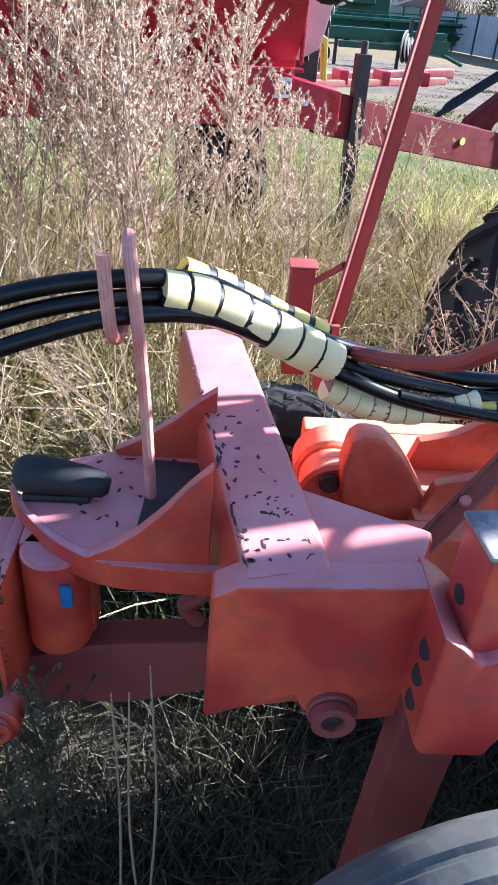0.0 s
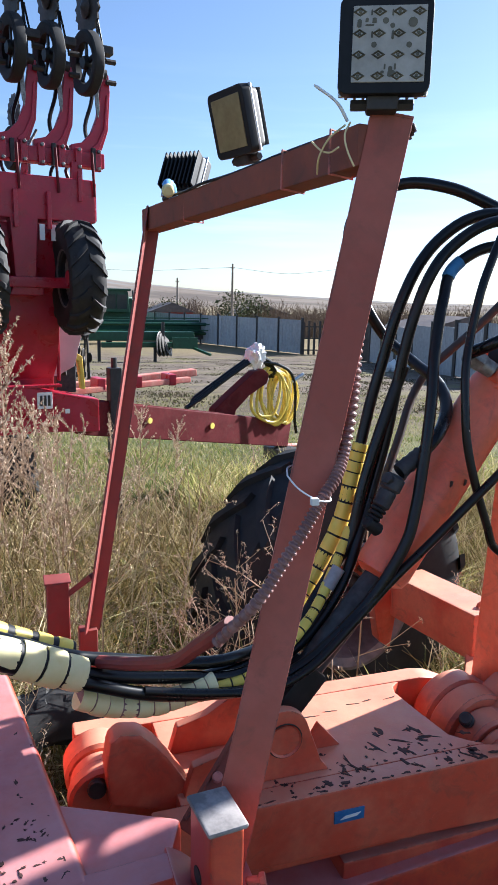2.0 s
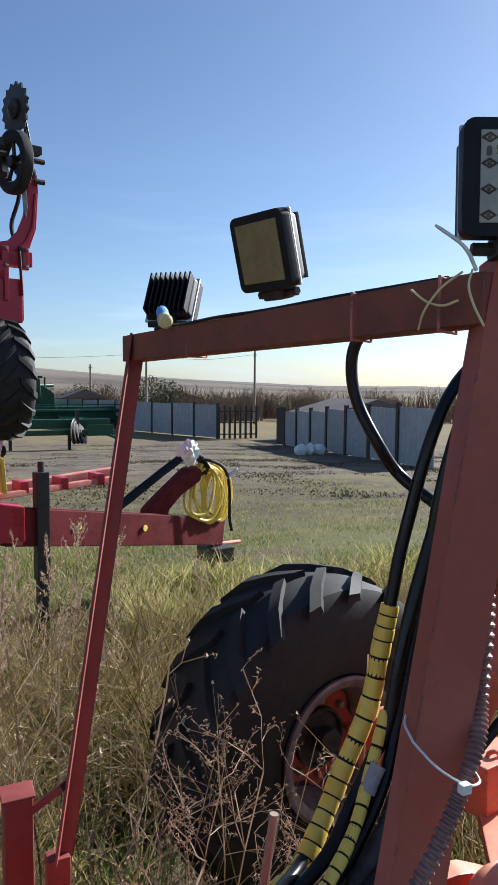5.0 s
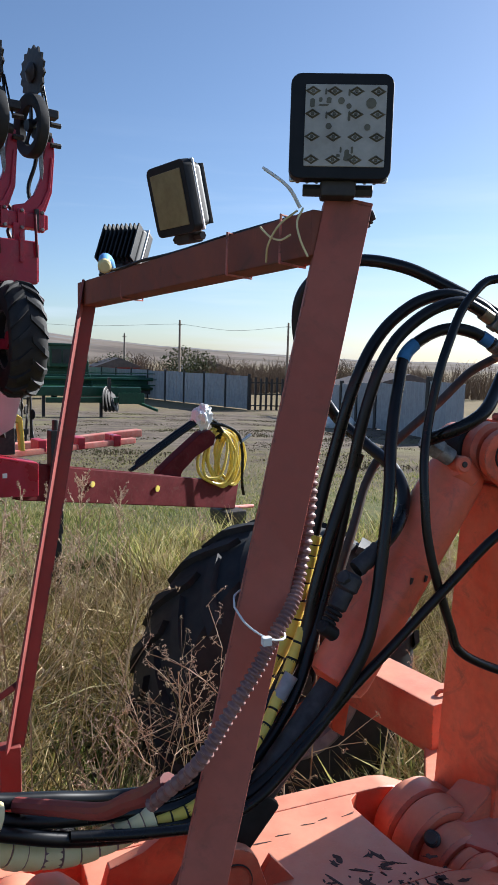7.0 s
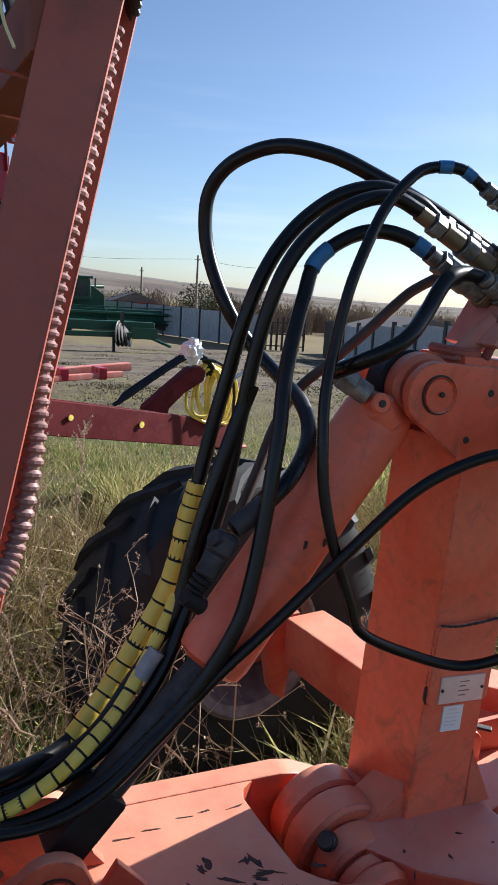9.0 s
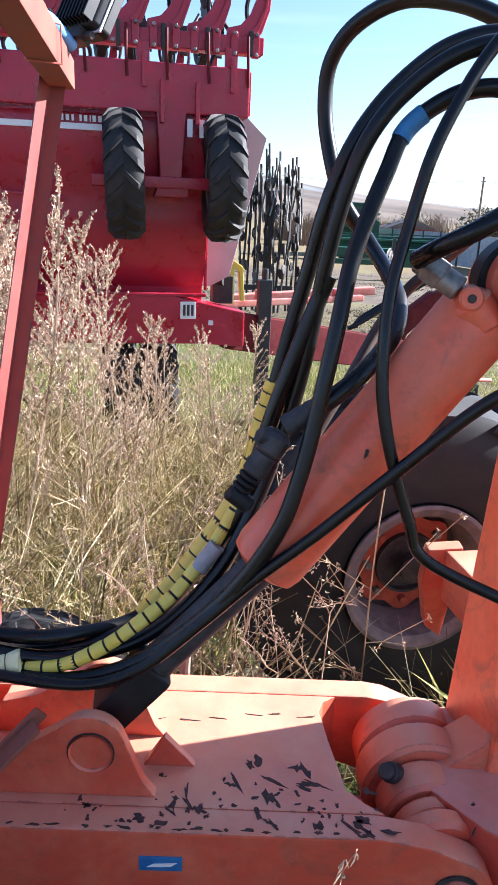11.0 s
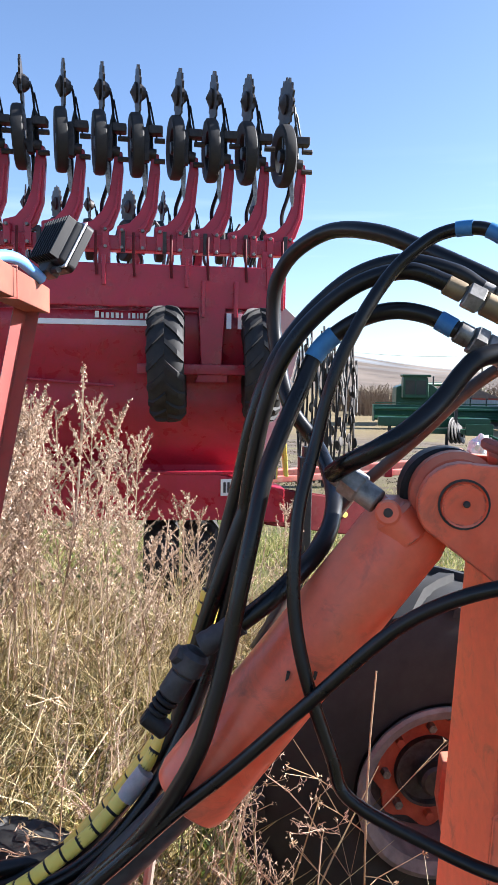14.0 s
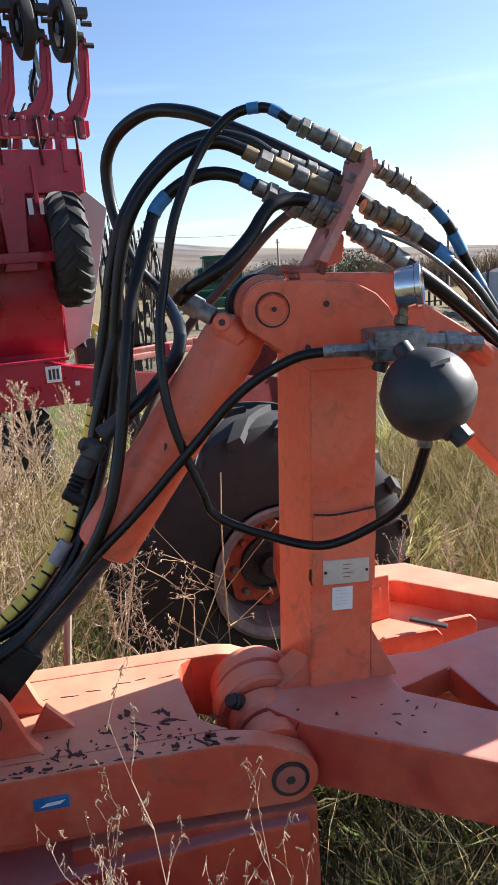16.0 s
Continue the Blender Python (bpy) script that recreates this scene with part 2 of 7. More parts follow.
CHROME = simple("scratched_chrome", (0.55, 0.55, 0.56), (0.7, 0.7, 0.7), 0.18, 1.0, 60, 0.03)
RIM_RED = simple("rusty_red_rim", (0.27, 0.045, 0.022), (0.44, 0.10, 0.05), 0.6, 0.1, 30, 0.3)
RIM_GREY = simple("grey_steel_rim", (0.13, 0.105, 0.10), (0.27, 0.22, 0.205), 0.65, 0.2, 25, 0.2)
GREEN = simple("green_machine_paint", (0.006, 0.042, 0.018), (0.012, 0.075, 0.032), 0.4, 0, 6, 0.05)
PANEL = simple("pale_grey_sheet", (0.34, 0.36, 0.33), (0.46, 0.47, 0.44), 0.55, 0.0, 6, 0.06)
FENCE = simple("grey_fence_sheet", (0.27, 0.27, 0.275), (0.38, 0.38, 0.38), 0.6, 0.1, 5, 0.1, rnd=0.12)
WOOD = simple("weathered_grey_wood", (0.16, 0.12, 0.09), (0.30, 0.25, 0.20), 0.85, 0, 18, 0.4, stretch=(1, 1, 0.15))
ROOF = simple("dark_roof_sheet", (0.07, 0.055, 0.05), (0.13, 0.10, 0.09), 0.7, 0, 4, 0.1)
GLASS = simple("dark_tinted_glass", (0.01, 0.02, 0.02), (0.03, 0.04, 0.04), 0.1, 0, 3, 0.0)
TWIG = island("bare_twigs", ((0.0, (0.10, 0.065, 0.048)), (0.5, (0.16, 0.11, 0.08)), (1.0, (0.22, 0.16, 0.115))), 0.9, 0.15)
DARKLEAF = island("dark_leaves", ((0.0, (0.02, 0.03, 0.015)), (0.6, (0.045, 0.055, 0.025)), (1.0, (0.09, 0.085, 0.04))), 0.8, 0.2)
STRAW = island("dry_grass_blades", ((0.0, (0.15, 0.105, 0.045)), (0.25, (0.36, 0.275, 0.115)), (0.44, (0.66, 0.53, 0.28)), (0.56, (0.19, 0.20, 0.06)), (1.0, (0.085, 0.12, 0.028))), 0.7, 0.30)
GOLD = island("golden_dry_grass", ((0.0, (0.16, 0.115, 0.040)), (0.3, (0.52, 0.38, 0.13)), (0.62, (0.76, 0.60, 0.27)), (0.84, (0.34, 0.36, 0.09)), (1.0, (0.17, 0.22, 0.045))), 0.7, 0.4)
TANGLE = island("matted_straw", ((0.0, (0.09, 0.06, 0.026)), (0.3, (0.26, 0.19, 0.085)), (0.6, (0.56, 0.45, 0.24)), (0.88, (0.84, 0.73, 0.48)), (1.0, (0.17, 0.18, 0.05))), 0.65, 0.15)
# dark grass copy: the implement's shade is put into its colour
SHADE_GRASS = island("shade_dark_grass", ((0.0, (0.022, 0.02, 0.015)), (0.5, (0.05, 0.045, 0.032)), (0.85, (0.15, 0.125, 0.085)), (1.0, (0.05, 0.06, 0.022))), 0.85, 0.25)
LAWN = island("short_green_grass", ((0.0, (0.08, 0.12, 0.026)), (0.4, (0.22, 0.25, 0.065)), (0.7, (0.38, 0.34, 0.13)), (1.0, (0.52, 0.44, 0.24))), 0.75, 0.35)
WEED = island("dry_weed_tops", ((0.0, (0.18, 0.105, 0.07)), (0.35, (0.37, 0.26, 0.18)), (0.7, (0.56, 0.425, 0.315)), (1.0, (0.76, 0.63, 0.49))), 0.7, 0.30)
SOIL_BLADE = island("dark_matted_litter", ((0.0, (0.05, 0.04, 0.025)), (0.6, (0.12, 0.095, 0.06)), (1.0, (0.06, 0.075, 0.025))), 0.9, 0.2)
PALE_STRAW = island("pale_straws", ((0.0, (0.32, 0.235, 0.135)), (0.5, (0.60, 0.50, 0.335)), (1.0, (0.84, 0.76, 0.60))), 0.75, 0.3)
STALK = island("dry_stalks", ((0.0, (0.26, 0.17, 0.10)), (0.5, (0.44, 0.33, 0.20)), (1.0, (0.62, 0.52, 0.36))), 0.75, 0.1)
YELLOWLEAF = island("yellow_green_leaves", ((0.0, (0.10, 0.13, 0.03)), (0.35, (0.30, 0.32, 0.08)), (0.6, (0.52, 0.46, 0.17)), (1.0, (0.66, 0.54, 0.30))), 0.7, 0.4)
GREENLEAF = island("low_green_leaves", ((0.0, (0.05, 0.09, 0.02)), (0.5, (0.10, 0.15, 0.03)), (1.0, (0.20, 0.22, 0.06))), 0.7, 0.3)
# ---- building helpers ----
def finish(bm, m, name, smooth=35):
    bmesh.ops.recalc_face_normals(bm, faces=bm.faces)
    me = bpy.data.meshes.new(name)
    lim = math.cos(radians(smooth))
    for f in bm.faces:
        f.smooth = True
    for e in bm.edges:
        if len(e.link_faces) == 2 and e.link_faces[0].normal.dot(e.link_faces[1].normal) < lim:
            e.smooth = False
    # corner normals weighted by face area, so that bevelled flats stay flat
    ns = []
    if len(bm.faces) < 6000:
        around = {v: [(f.normal, f.normal * f.calc_area()) for f in v.link_faces] for v in bm.verts}
        for f in bm.faces:
            for v in f.verts:
                s_ = Vector((0, 0, 0))
                for n_, wn_ in around[v]:
                    if n_.dot(f.normal) >= lim - 0.001:
                        s_ += wn_
                ns.append(s_.normalized() if s_.length > 1e-12 else f.normal.copy())
    bm.to_mesh(me)
    bm.free()
    me.materials.append(m)
    if ns:
        me.normals_split_custom_set(ns)
    return me


def thing(name, label, category, at=(0, 0, 0), group="", kind=""):
    ob = new(name)
    ob.location = at
    ob.empty_display_size = 0.05
    return tagged(ob, label, category, group, kind)


def part(name, bm, m, parent, label="", smooth=35):
    """One mesh under a thing; its vertices are given in the same space as the thing's place."""
    ob = new(name, finish(bm, m, name, smooth))
    ob.parent = parent
    if parent.data is None:
        ob.matrix_parent_inverse = Matrix.Translation(-parent.location)
    if label:
        tagged(ob, label)
    return ob


def solo(name, bm, m, label, category, group="", kind="", smooth=35):
    return tagged(new(name, finish(bm, m, name, smooth)), label, category, group, kind)


def B():
    return bmesh.new()


def bevel(bm, w, seg=2, geom=None, angle=25):
    ed = [e for e in (geom or bm.edges) if len(e.link_faces) == 2 and e.calc_face_angle(0) > radians(angle)]
    if ed and w > 0:
        bmesh.ops.bevel(bm, geom=ed, offset=w, segments=seg, affect="EDGES", profile=0.5, clamp_overlap=True)


def joined(bm, other):
    me = bpy.data.meshes.new("tmp")
    other.to_mesh(me)
    other.free()
    bm.from_mesh(me)
    bpy.data.meshes.remove(me)
    return bm


def box(bm, lo, hi, w=0.004, m=None, seg=2):
    b = B()
    bmesh.ops.create_cube(b, size=1)
    lo, hi = Vector(lo), Vector(hi)
    for v in b.verts:
        v.co = Vector(((lo[i] + hi[i]) / 2 + v.co[i] * (hi[i] - lo[i]) for i in range(3)))
    bevel(b, w, seg)
    if m is not None:
        b.transform(m)
    return joined(bm, b)


def prism(bm, pts, axis, lo, hi, w=0.004, m=None, seg=2):
    """A polygon drawn in the plane across an axis, given depth along it. Points are (x, z) across y, (y, z) across x, (x, y) across z."""
    b = B()

    def at(p, d):
        return {"y": (p[0], d, p[1]), "x": (d, p[0], p[1]), "z": (p[0], p[1], d)}[axis]
    a = [b.verts.new(at(p, lo)) for p in pts]
    c = [b.verts.new(at(p, hi)) for p in pts]
    b.faces.new(a)
    b.faces.new(list(reversed(c)))
    n = len(pts)
    for i in range(n):
        b.faces.new((a[i], a[(i + 1) % n], c[(i + 1) % n], c[i]))
    bmesh.ops.recalc_face_normals(b, faces=b.faces)
    bevel(b, w, seg)
    if m is not None:
        b.transform(m)
    return joined(bm, b)


def axis_frame(p0, p1):
    d = Vector(p1) - Vector(p0)
    return Matrix.Translation(p0) @ d.to_track_quat("Z", "Y").to_matrix().to_4x4(), d.length


def lathe(bm, prof, seg=24, m=None, closed=False):
    """Turns a profile of (radius, height) about z."""
    b = B()
    rings = []
    for r, h in prof:
        rings.append([b.verts.new((r * math.cos(2 * math.pi * i / seg), r * math.sin(2 * math.pi * i / seg), h)) for i in range(seg)] if r > 1e-6 else [b.verts.new((0, 0, h))])
    pairs = list(zip(rings, rings[1:])) + ([(rings[-1], rings[0])] if closed else [])
    for a, c in pairs:
        for i in range(seg):
            j = (i + 1) % seg
            if len(a) == 1 and len(c) == 1:
                continue
            if len(a) == 1:
                b.faces.new((a[0], c[i], c[j]))
            elif len(c) == 1:
                b.faces.new((a[i], a[j], c[0]))
            else:
                b.faces.new((a[i], a[j], c[j], c[i]))
    if m is not None:
        b.transform(m)
    return joined(bm, b)


def rod(bm, p0, p1, r, seg=20, w=0.002, r2=None):
    m, n = axis_frame(p0, p1)
    r2 = r if r2 is None else r2
    w = min(w, n * 0.3, r * 0.4)
    return lathe(bm, ((0, 0), (r - w, 0), (r, w), (r2, n - w), (r2 - w, n), (0, n)), seg, m)


def nut(bm, p0, p1, r):
    return rod(bm, p0, p1, r, 6, r * 0.12)


def spline(pts, steps=8):
    """Points on a smooth curve through the given ones."""
    p = [Vector(q) for q in pts]
    p = [p[0] * 2 - p[1]] + p + [p[-1] * 2 - p[-2]]
    out = []
    for i in range(1, len(p) - 2):
        a, b, c, d = p[i - 1:i + 3]
        for k in range(steps):
            t = k / steps
            out.append(0.5 * ((2 * b) + (c - a) * t + (2 * a - 5 * b + 4 * c - d) * t * t + (3 * b - a - 3 * c + d) * t ** 3))
    out.append(p[-2])
    return out


def tube(bm, path, r, seg=10, caps=True):
    """A round section carried along a path. r: one radius, or one for each point."""
    b = B()
    path = [Vector(q) for q in path]
    n = len(path)
    rr = r if isinstance(r, (list, tuple)) else [r] * n
    up = Vector((0.3, 1, 0.2)).normalized()
    rings = []
    for i, q in enumerate(path):
        t = (path[min(i + 1, n - 1)] - path[max(i - 1, 0)]).normalized()
        s = t.cross(up)
        if s.length < 1e-4:
            s = t.cross(Vector((0, 0, 1)))
        s.normalize()
        up = s.cross(t).normalized()
        rings.append([b.verts.new(q + (s * math.cos(2 * math.pi * k / seg) + up * math.sin(2 * math.pi * k / seg)) * rr[i]) for k in range(seg)])
    for a, c in zip(rings, rings[1:]):
        for k in range(seg):
            b.faces.new((a[k], a[(k + 1) % seg], c[(k + 1) % seg], c[k]))
    if caps:
        b.faces.new(rings[0])
        b.faces.new(list(reversed(rings[-1])))
    return joined(bm, b)


def arc(cx, cy, r, a0, a1, n=8):
    return [(cx + r * math.cos(radians(a0 + (a1 - a0) * i / n)), cy + r * math.sin(radians(a0 + (a1 - a0) * i / n))) for i in range(n + 1)]


def beam_between(bm, p0, p1, wx, wz, w=0.004, side=(0, 0, 1)):
    """A rectangular bar from p0 to p1: wx across, wz along the side hint."""
    p0, p1 = Vector(p0), Vector(p1)
    d = (p1 - p0)
    n = d.length
    d.normalize()
    s = d.cross(Vector(side)).normalized()
    u = s.cross(d).normalized()
    m = Matrix((s, d, u)).transposed().to_4x4()
    m.translation = p0
    return box(bm, (-wx / 2, 0, -wz / 2), (wx / 2, n, wz / 2), w, m)
# ---- the orange implement: beams, fork, mast, cylinder ----
plough = thing("plough_headstock", "faded orange steel plough headstock and drawbar with chipped paint", "plough", (0.6, 1.0, 0.45))
M_BEAM = pose(0.097, 0.575, 0, 0, 0, 9.8)

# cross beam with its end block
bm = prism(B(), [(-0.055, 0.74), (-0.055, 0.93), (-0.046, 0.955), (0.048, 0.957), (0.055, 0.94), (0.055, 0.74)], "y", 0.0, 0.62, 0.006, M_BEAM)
part("cross_beam", bm, ORANGE_SHADED, plough)
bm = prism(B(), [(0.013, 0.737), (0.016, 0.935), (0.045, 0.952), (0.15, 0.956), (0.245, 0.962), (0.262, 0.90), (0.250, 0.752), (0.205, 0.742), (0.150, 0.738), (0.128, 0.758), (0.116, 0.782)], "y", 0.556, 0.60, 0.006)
part("end_plate", bm, ORANGE_SHADED, plough)
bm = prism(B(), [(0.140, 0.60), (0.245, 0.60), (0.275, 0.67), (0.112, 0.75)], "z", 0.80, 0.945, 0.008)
part("gusset_block", bm, ORANGE_SHADED, plough)
bm = rod(B(), (0.163, 0.548, 0.764), (0.163, 0.66, 0.764), 0.030)
bm = lathe(bm, ((0.014, 0), (0.026, 0), (0.026, 0.012), (0.014, 0.012)), 18, pose(0.163, 0.546, 0.764, 90, 0, 0), True)
part("pivot_boss", bm, POST_RED, plough, "grimy dull red pivot boss")
bm = rod(B(), (0.163, 0.540, 0.764), (0.163, 0.60, 0.764), 0.013)
part("pivot_pin", bm, DARK, plough)

# side bracket with curved webs, a vertical tube and the low cross member
for nm, y0 in (("web_plate", 0.665), ("web_plate", 0.895)):
    k = 0.03 if y0 < 0.7 else 0.0
    top = [(0.012, 0.992 + k), (-0.015, 0.972 + k * 0.7), (-0.045, 0.943 + k * 0.4), (-0.075, 0.920 + k * 0.1), (-0.105, 0.900), (-0.135, 0.884)]
    bm = prism(B(), top + [(-0.13, 0.872), (0.012, 0.868)], "y", y0, y0 + 0.018, 0.003)
    part(nm, bm, ORANGE_SHADED, plough)
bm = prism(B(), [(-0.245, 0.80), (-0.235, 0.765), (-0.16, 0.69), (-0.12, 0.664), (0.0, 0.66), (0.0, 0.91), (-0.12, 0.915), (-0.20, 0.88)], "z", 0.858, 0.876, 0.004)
part("bracket_plate", bm, ORANGE_SHADED, plough)
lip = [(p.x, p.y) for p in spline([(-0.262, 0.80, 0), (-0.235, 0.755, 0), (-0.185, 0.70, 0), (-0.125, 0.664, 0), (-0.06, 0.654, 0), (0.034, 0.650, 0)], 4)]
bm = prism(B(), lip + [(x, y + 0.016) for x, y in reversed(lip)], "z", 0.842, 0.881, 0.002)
part("plate_lip", bm, ORANGE_SHADED, plough)
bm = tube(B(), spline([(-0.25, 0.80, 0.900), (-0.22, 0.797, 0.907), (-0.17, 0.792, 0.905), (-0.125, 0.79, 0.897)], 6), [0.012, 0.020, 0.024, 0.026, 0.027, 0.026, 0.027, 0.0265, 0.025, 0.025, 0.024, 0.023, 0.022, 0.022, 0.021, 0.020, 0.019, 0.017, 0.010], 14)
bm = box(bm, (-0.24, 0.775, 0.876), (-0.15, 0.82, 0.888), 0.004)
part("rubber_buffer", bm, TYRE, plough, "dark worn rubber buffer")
# thin dark sheet paints the slot's inner shade; the plate is uncut
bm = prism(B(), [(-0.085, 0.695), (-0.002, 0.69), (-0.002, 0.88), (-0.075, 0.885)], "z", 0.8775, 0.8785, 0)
part("slot_shade_sheet", bm, DARK, plough, "dark sheet in place of an open slot")
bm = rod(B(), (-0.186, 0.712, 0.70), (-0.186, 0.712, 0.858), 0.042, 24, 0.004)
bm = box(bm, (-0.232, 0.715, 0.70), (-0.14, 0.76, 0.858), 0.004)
part("vertical_tube", bm, ORANGE_SHADED, plough)
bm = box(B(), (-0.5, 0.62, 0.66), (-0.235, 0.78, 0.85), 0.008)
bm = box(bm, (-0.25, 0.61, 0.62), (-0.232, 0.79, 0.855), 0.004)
part("side_box", bm, ORANGE_SHADED, plough)
# dull red in place of orange: shade below the bracket put into the colour
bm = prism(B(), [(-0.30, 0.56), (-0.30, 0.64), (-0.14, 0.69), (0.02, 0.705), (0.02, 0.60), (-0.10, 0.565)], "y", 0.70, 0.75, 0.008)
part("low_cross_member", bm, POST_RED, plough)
bm = rod(B(), (-0.25, 0.585, 0.665), (-0.25, 0.64, 0.665), 0.034)
bm = lathe(bm, ((0.018, 0), (0.025, 0), (0.025, 0.008), (0.018, 0.008)), 18, pose(-0.25, 0.585, 0.665, 90, 0, 0), True)
part("pivot_boss", bm, ORANGE_SHADED, plough)
bm = tube(B(), spline([(0.0, 0.74, 0.70), (-0.02, 0.73, 0.745), (0.005, 0.72, 0.775), (0.02, 0.73, 0.80)]), 0.011, 8)
part("pull_hook", bm, POST_RED, plough)
bm = box(B(), (-0.172, 0.6685, 0.795), (-0.157, 0.674, 0.830), 0.001)
part("sticker", bm, TAPE_BLUE, plough, "blue maker's sticker with pale strokes")

# guide ring for the hoses
pig = [(-0.071, 0.798, 0.862), (-0.074, 0.792, 0.96), (-0.078, 0.784, 1.06), (-0.083, 0.778, 1.14), (-0.088, 0.780, 1.195), (-0.093, 0.800, 1.222), (-0.097, 0.832, 1.222), (-0.101, 0.860, 1.195), (-0.104, 0.864, 1.15), (-0.107, 0.842, 1.115), (-0.110, 0.810, 1.106), (-0.113, 0.782, 1.122), (-0.116, 0.776, 1.165), (-0.119, 0.780, 1.216)]
bm = tube(B(), spline(pig, 6), 0.0078, 10)
part("guide_ring", bm, PINK, plough, "bleached red pigtail ring of bent rod")

# post socket
bm = prism(B(), [(0.267, 0.501), (0.309, 0.506), (0.302, 0.569), (0.259, 0.565)], "z", 0.925, 1.050, 0.006, pose(0, 0, 0, 0, 0, 0))
part("socket_tube", bm, ORANGE_SHADED, plough)
bm = prism(B(), [(0.264, 0.498), (0.312, 0.503), (0.305, 0.572), (0.256, 0.568)], "z", 1.050, 1.057, 0.003)
part("socket_cap", bm, CAP_PALE, plough, "bare pale steel cap with dark scuffs")
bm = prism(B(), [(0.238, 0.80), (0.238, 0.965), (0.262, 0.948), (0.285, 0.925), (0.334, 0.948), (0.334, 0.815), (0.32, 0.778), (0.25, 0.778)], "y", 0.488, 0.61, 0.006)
part("socket_body", bm, ORANGE_SHADED, plough)
bm = prism(B(), [(0.240, 0.80), (0.318, 0.80), (0.308, 0.56), (0.285, 0.30), (0.222, 0.30)], "y", 0.53, 0.58, 0.005)
part("socket_leg", bm, POST_RED, plough, "dark red rust-scabbed leg")
# slot holes are not cut: dark discs give the shade inside them
bm = rod(B(), (0.2615, 0.536, 0.975), (0.270, 0.537, 0.975), 0.011, 14, 0)
part("slot_hole", bm, DARK, plough, "dark disc for the shade in a slot hole")
for z in (0.915, 0.875, 0.835):
    bm = rod(B(), (0.2365, 0.52, z), (0.242, 0.52, z - 0.002), 0.013, 14, 0.001)
    part("slot_hole", bm, DARK, plough, "dark disc for the shade in a slot hole")
bm = rod(B(), (0.318, 0.530, 0.958), (0.336, 0.524, 0.961), 0.005, 10)
bm = nut(bm, (0.333, 0.525, 0.9605), (0.340, 0.523, 0.962), 0.0075)
part("bolt", bm, POST, plough)

# fork (upper drawbar)
ear = arc(1.006, 0.712, 0.052, 62, -95, 10)
front = [(0.27, 0.685), (0.27, 0.80), (0.90, 0.80), (0.965, 0.788)] + ear + [(0.90, 0.664), (0.6, 0.675)]
bm = prism(B(), front, "y", 0.828, 0.872, 0.005)
part("fork_leg", bm, ORANGE, plough)
rear = [(0.17, 0.69), (0.17, 0.802), (0.92, 0.802), (0.955, 0.796)] + arc(0.985, 0.70, 0.075, 70, -90, 8) + [(0.86, 0.672)]
bm = prism(B(), rear, "y", 1.116, 1.162, 0.005)
part("fork_leg", bm, ORANGE, plough)
bm = prism(B(), [(0.32, 0.870), (0.912, 0.870), (0.886, 0.889), (0.862, 0.914), (0.846, 1.014), (0.838, 1.078), (0.846, 1.10), (0.870, 1.1175), (0.32, 1.1175)], "z", 0.69, 0.8005, 0.003)
part("fork_web", bm, ORANGE, plough)
bm = box(B(), (0.36, 0.832, 0.6655), (0.90, 0.95, 0.684), 0.004)
part("fork_lower_flange", bm, ORANGE, plough)
bm = box(B(), (0.5795, 0.8255, 0.737), (0.637, 0.829, 0.760), 0.001)
stick = part("sticker", bm, TAPE_BLUE, plough, "blue maker's sticker with pale strokes")
bm = prism(B(), [(0.590, 0.744), (0.622, 0.746), (0.630, 0.752), (0.600, 0.750)], "y", 0.8245, 0.8256, 0)
part("sticker_stroke", bm, WHITE, stick)
# left ear and collars of the fork
bm = prism(B(), [(0.40, 0.69), (0.40, 0.80)] + arc(0.27, 0.745, 0.07, 80, 250, 10), "y", 0.925, 1.0, 0.01)
part("round_ear", bm, ORANGE, plough)
for y0, y1, r in ((0.93, 0.965, 0.060), (0.965, 1.0, 0.052), (1.0, 1.06, 0.06)):
    bm = rod(B(), (0.205, y0, 0.79), (0.205, y1, 0.79), r, 28, 0.006)
    part("collar", bm, ORANGE, plough)
bm = rod(B(), (0.19, 0.915, 0.825), (0.195, 0.94, 0.82), 0.016, 14, 0.003)
part("grease_plug", bm, DARK, plough)

bm = prism(B(), [(0.208, 0.80), (0.203, 0.87), (0.210, 0.915), (0.228, 0.927), (0.262, 0.922), (0.285, 0.900), (0.310, 0.868), (0.332, 0.832), (0.350, 0.800), (0.372, 0.770), (0.34, 0.755)], "y", 0.90, 0.948, 0.010)
part("curved_horn", bm, ORANGE, plough)
# pivot shaft at the mast foot
for y0, y1, r in ((0.873, 0.905, 0.062), (0.905, 0.935, 0.054), (0.935, 0.990, 0.066), (0.990, 1.048, 0.089), (1.048, 1.058, 0.078), (1.058, 1.114, 0.086)):
    bm = rod(B(), (0.99, y0, 0.728), (0.985, y1, 0.732), r, 36, 0.007)
    part("collar", bm, ORANGE, plough)
bm = lathe(B(), ((0.0, 0.004), (0.014, 0.004), (0.0265, 0.003), (0.0275, -0.006)), 22, pose(1.006, 0.8265, 0.712, 90, 0, 0))
part("pivot_cap", bm, POST, plough)
bm = lathe(B(), ((0.0275, 0.0), (0.0335, 0.0), (0.0335, 0.003), (0.0275, 0.003)), 22, pose(1.006, 0.8275, 0.712, 90, 0, 0), True)
part("pivot_ring", bm, DARK, plough)
bm = nut(B(), (1.006, 0.8275, 0.712), (1.006, 0.8215, 0.712), 0.009)
part("bolt", bm, DARK, plough)
bm = rod(B(), (0.952, 0.975, 0.772), (0.930, 0.955, 0.795), 0.015, 16, 0.003)
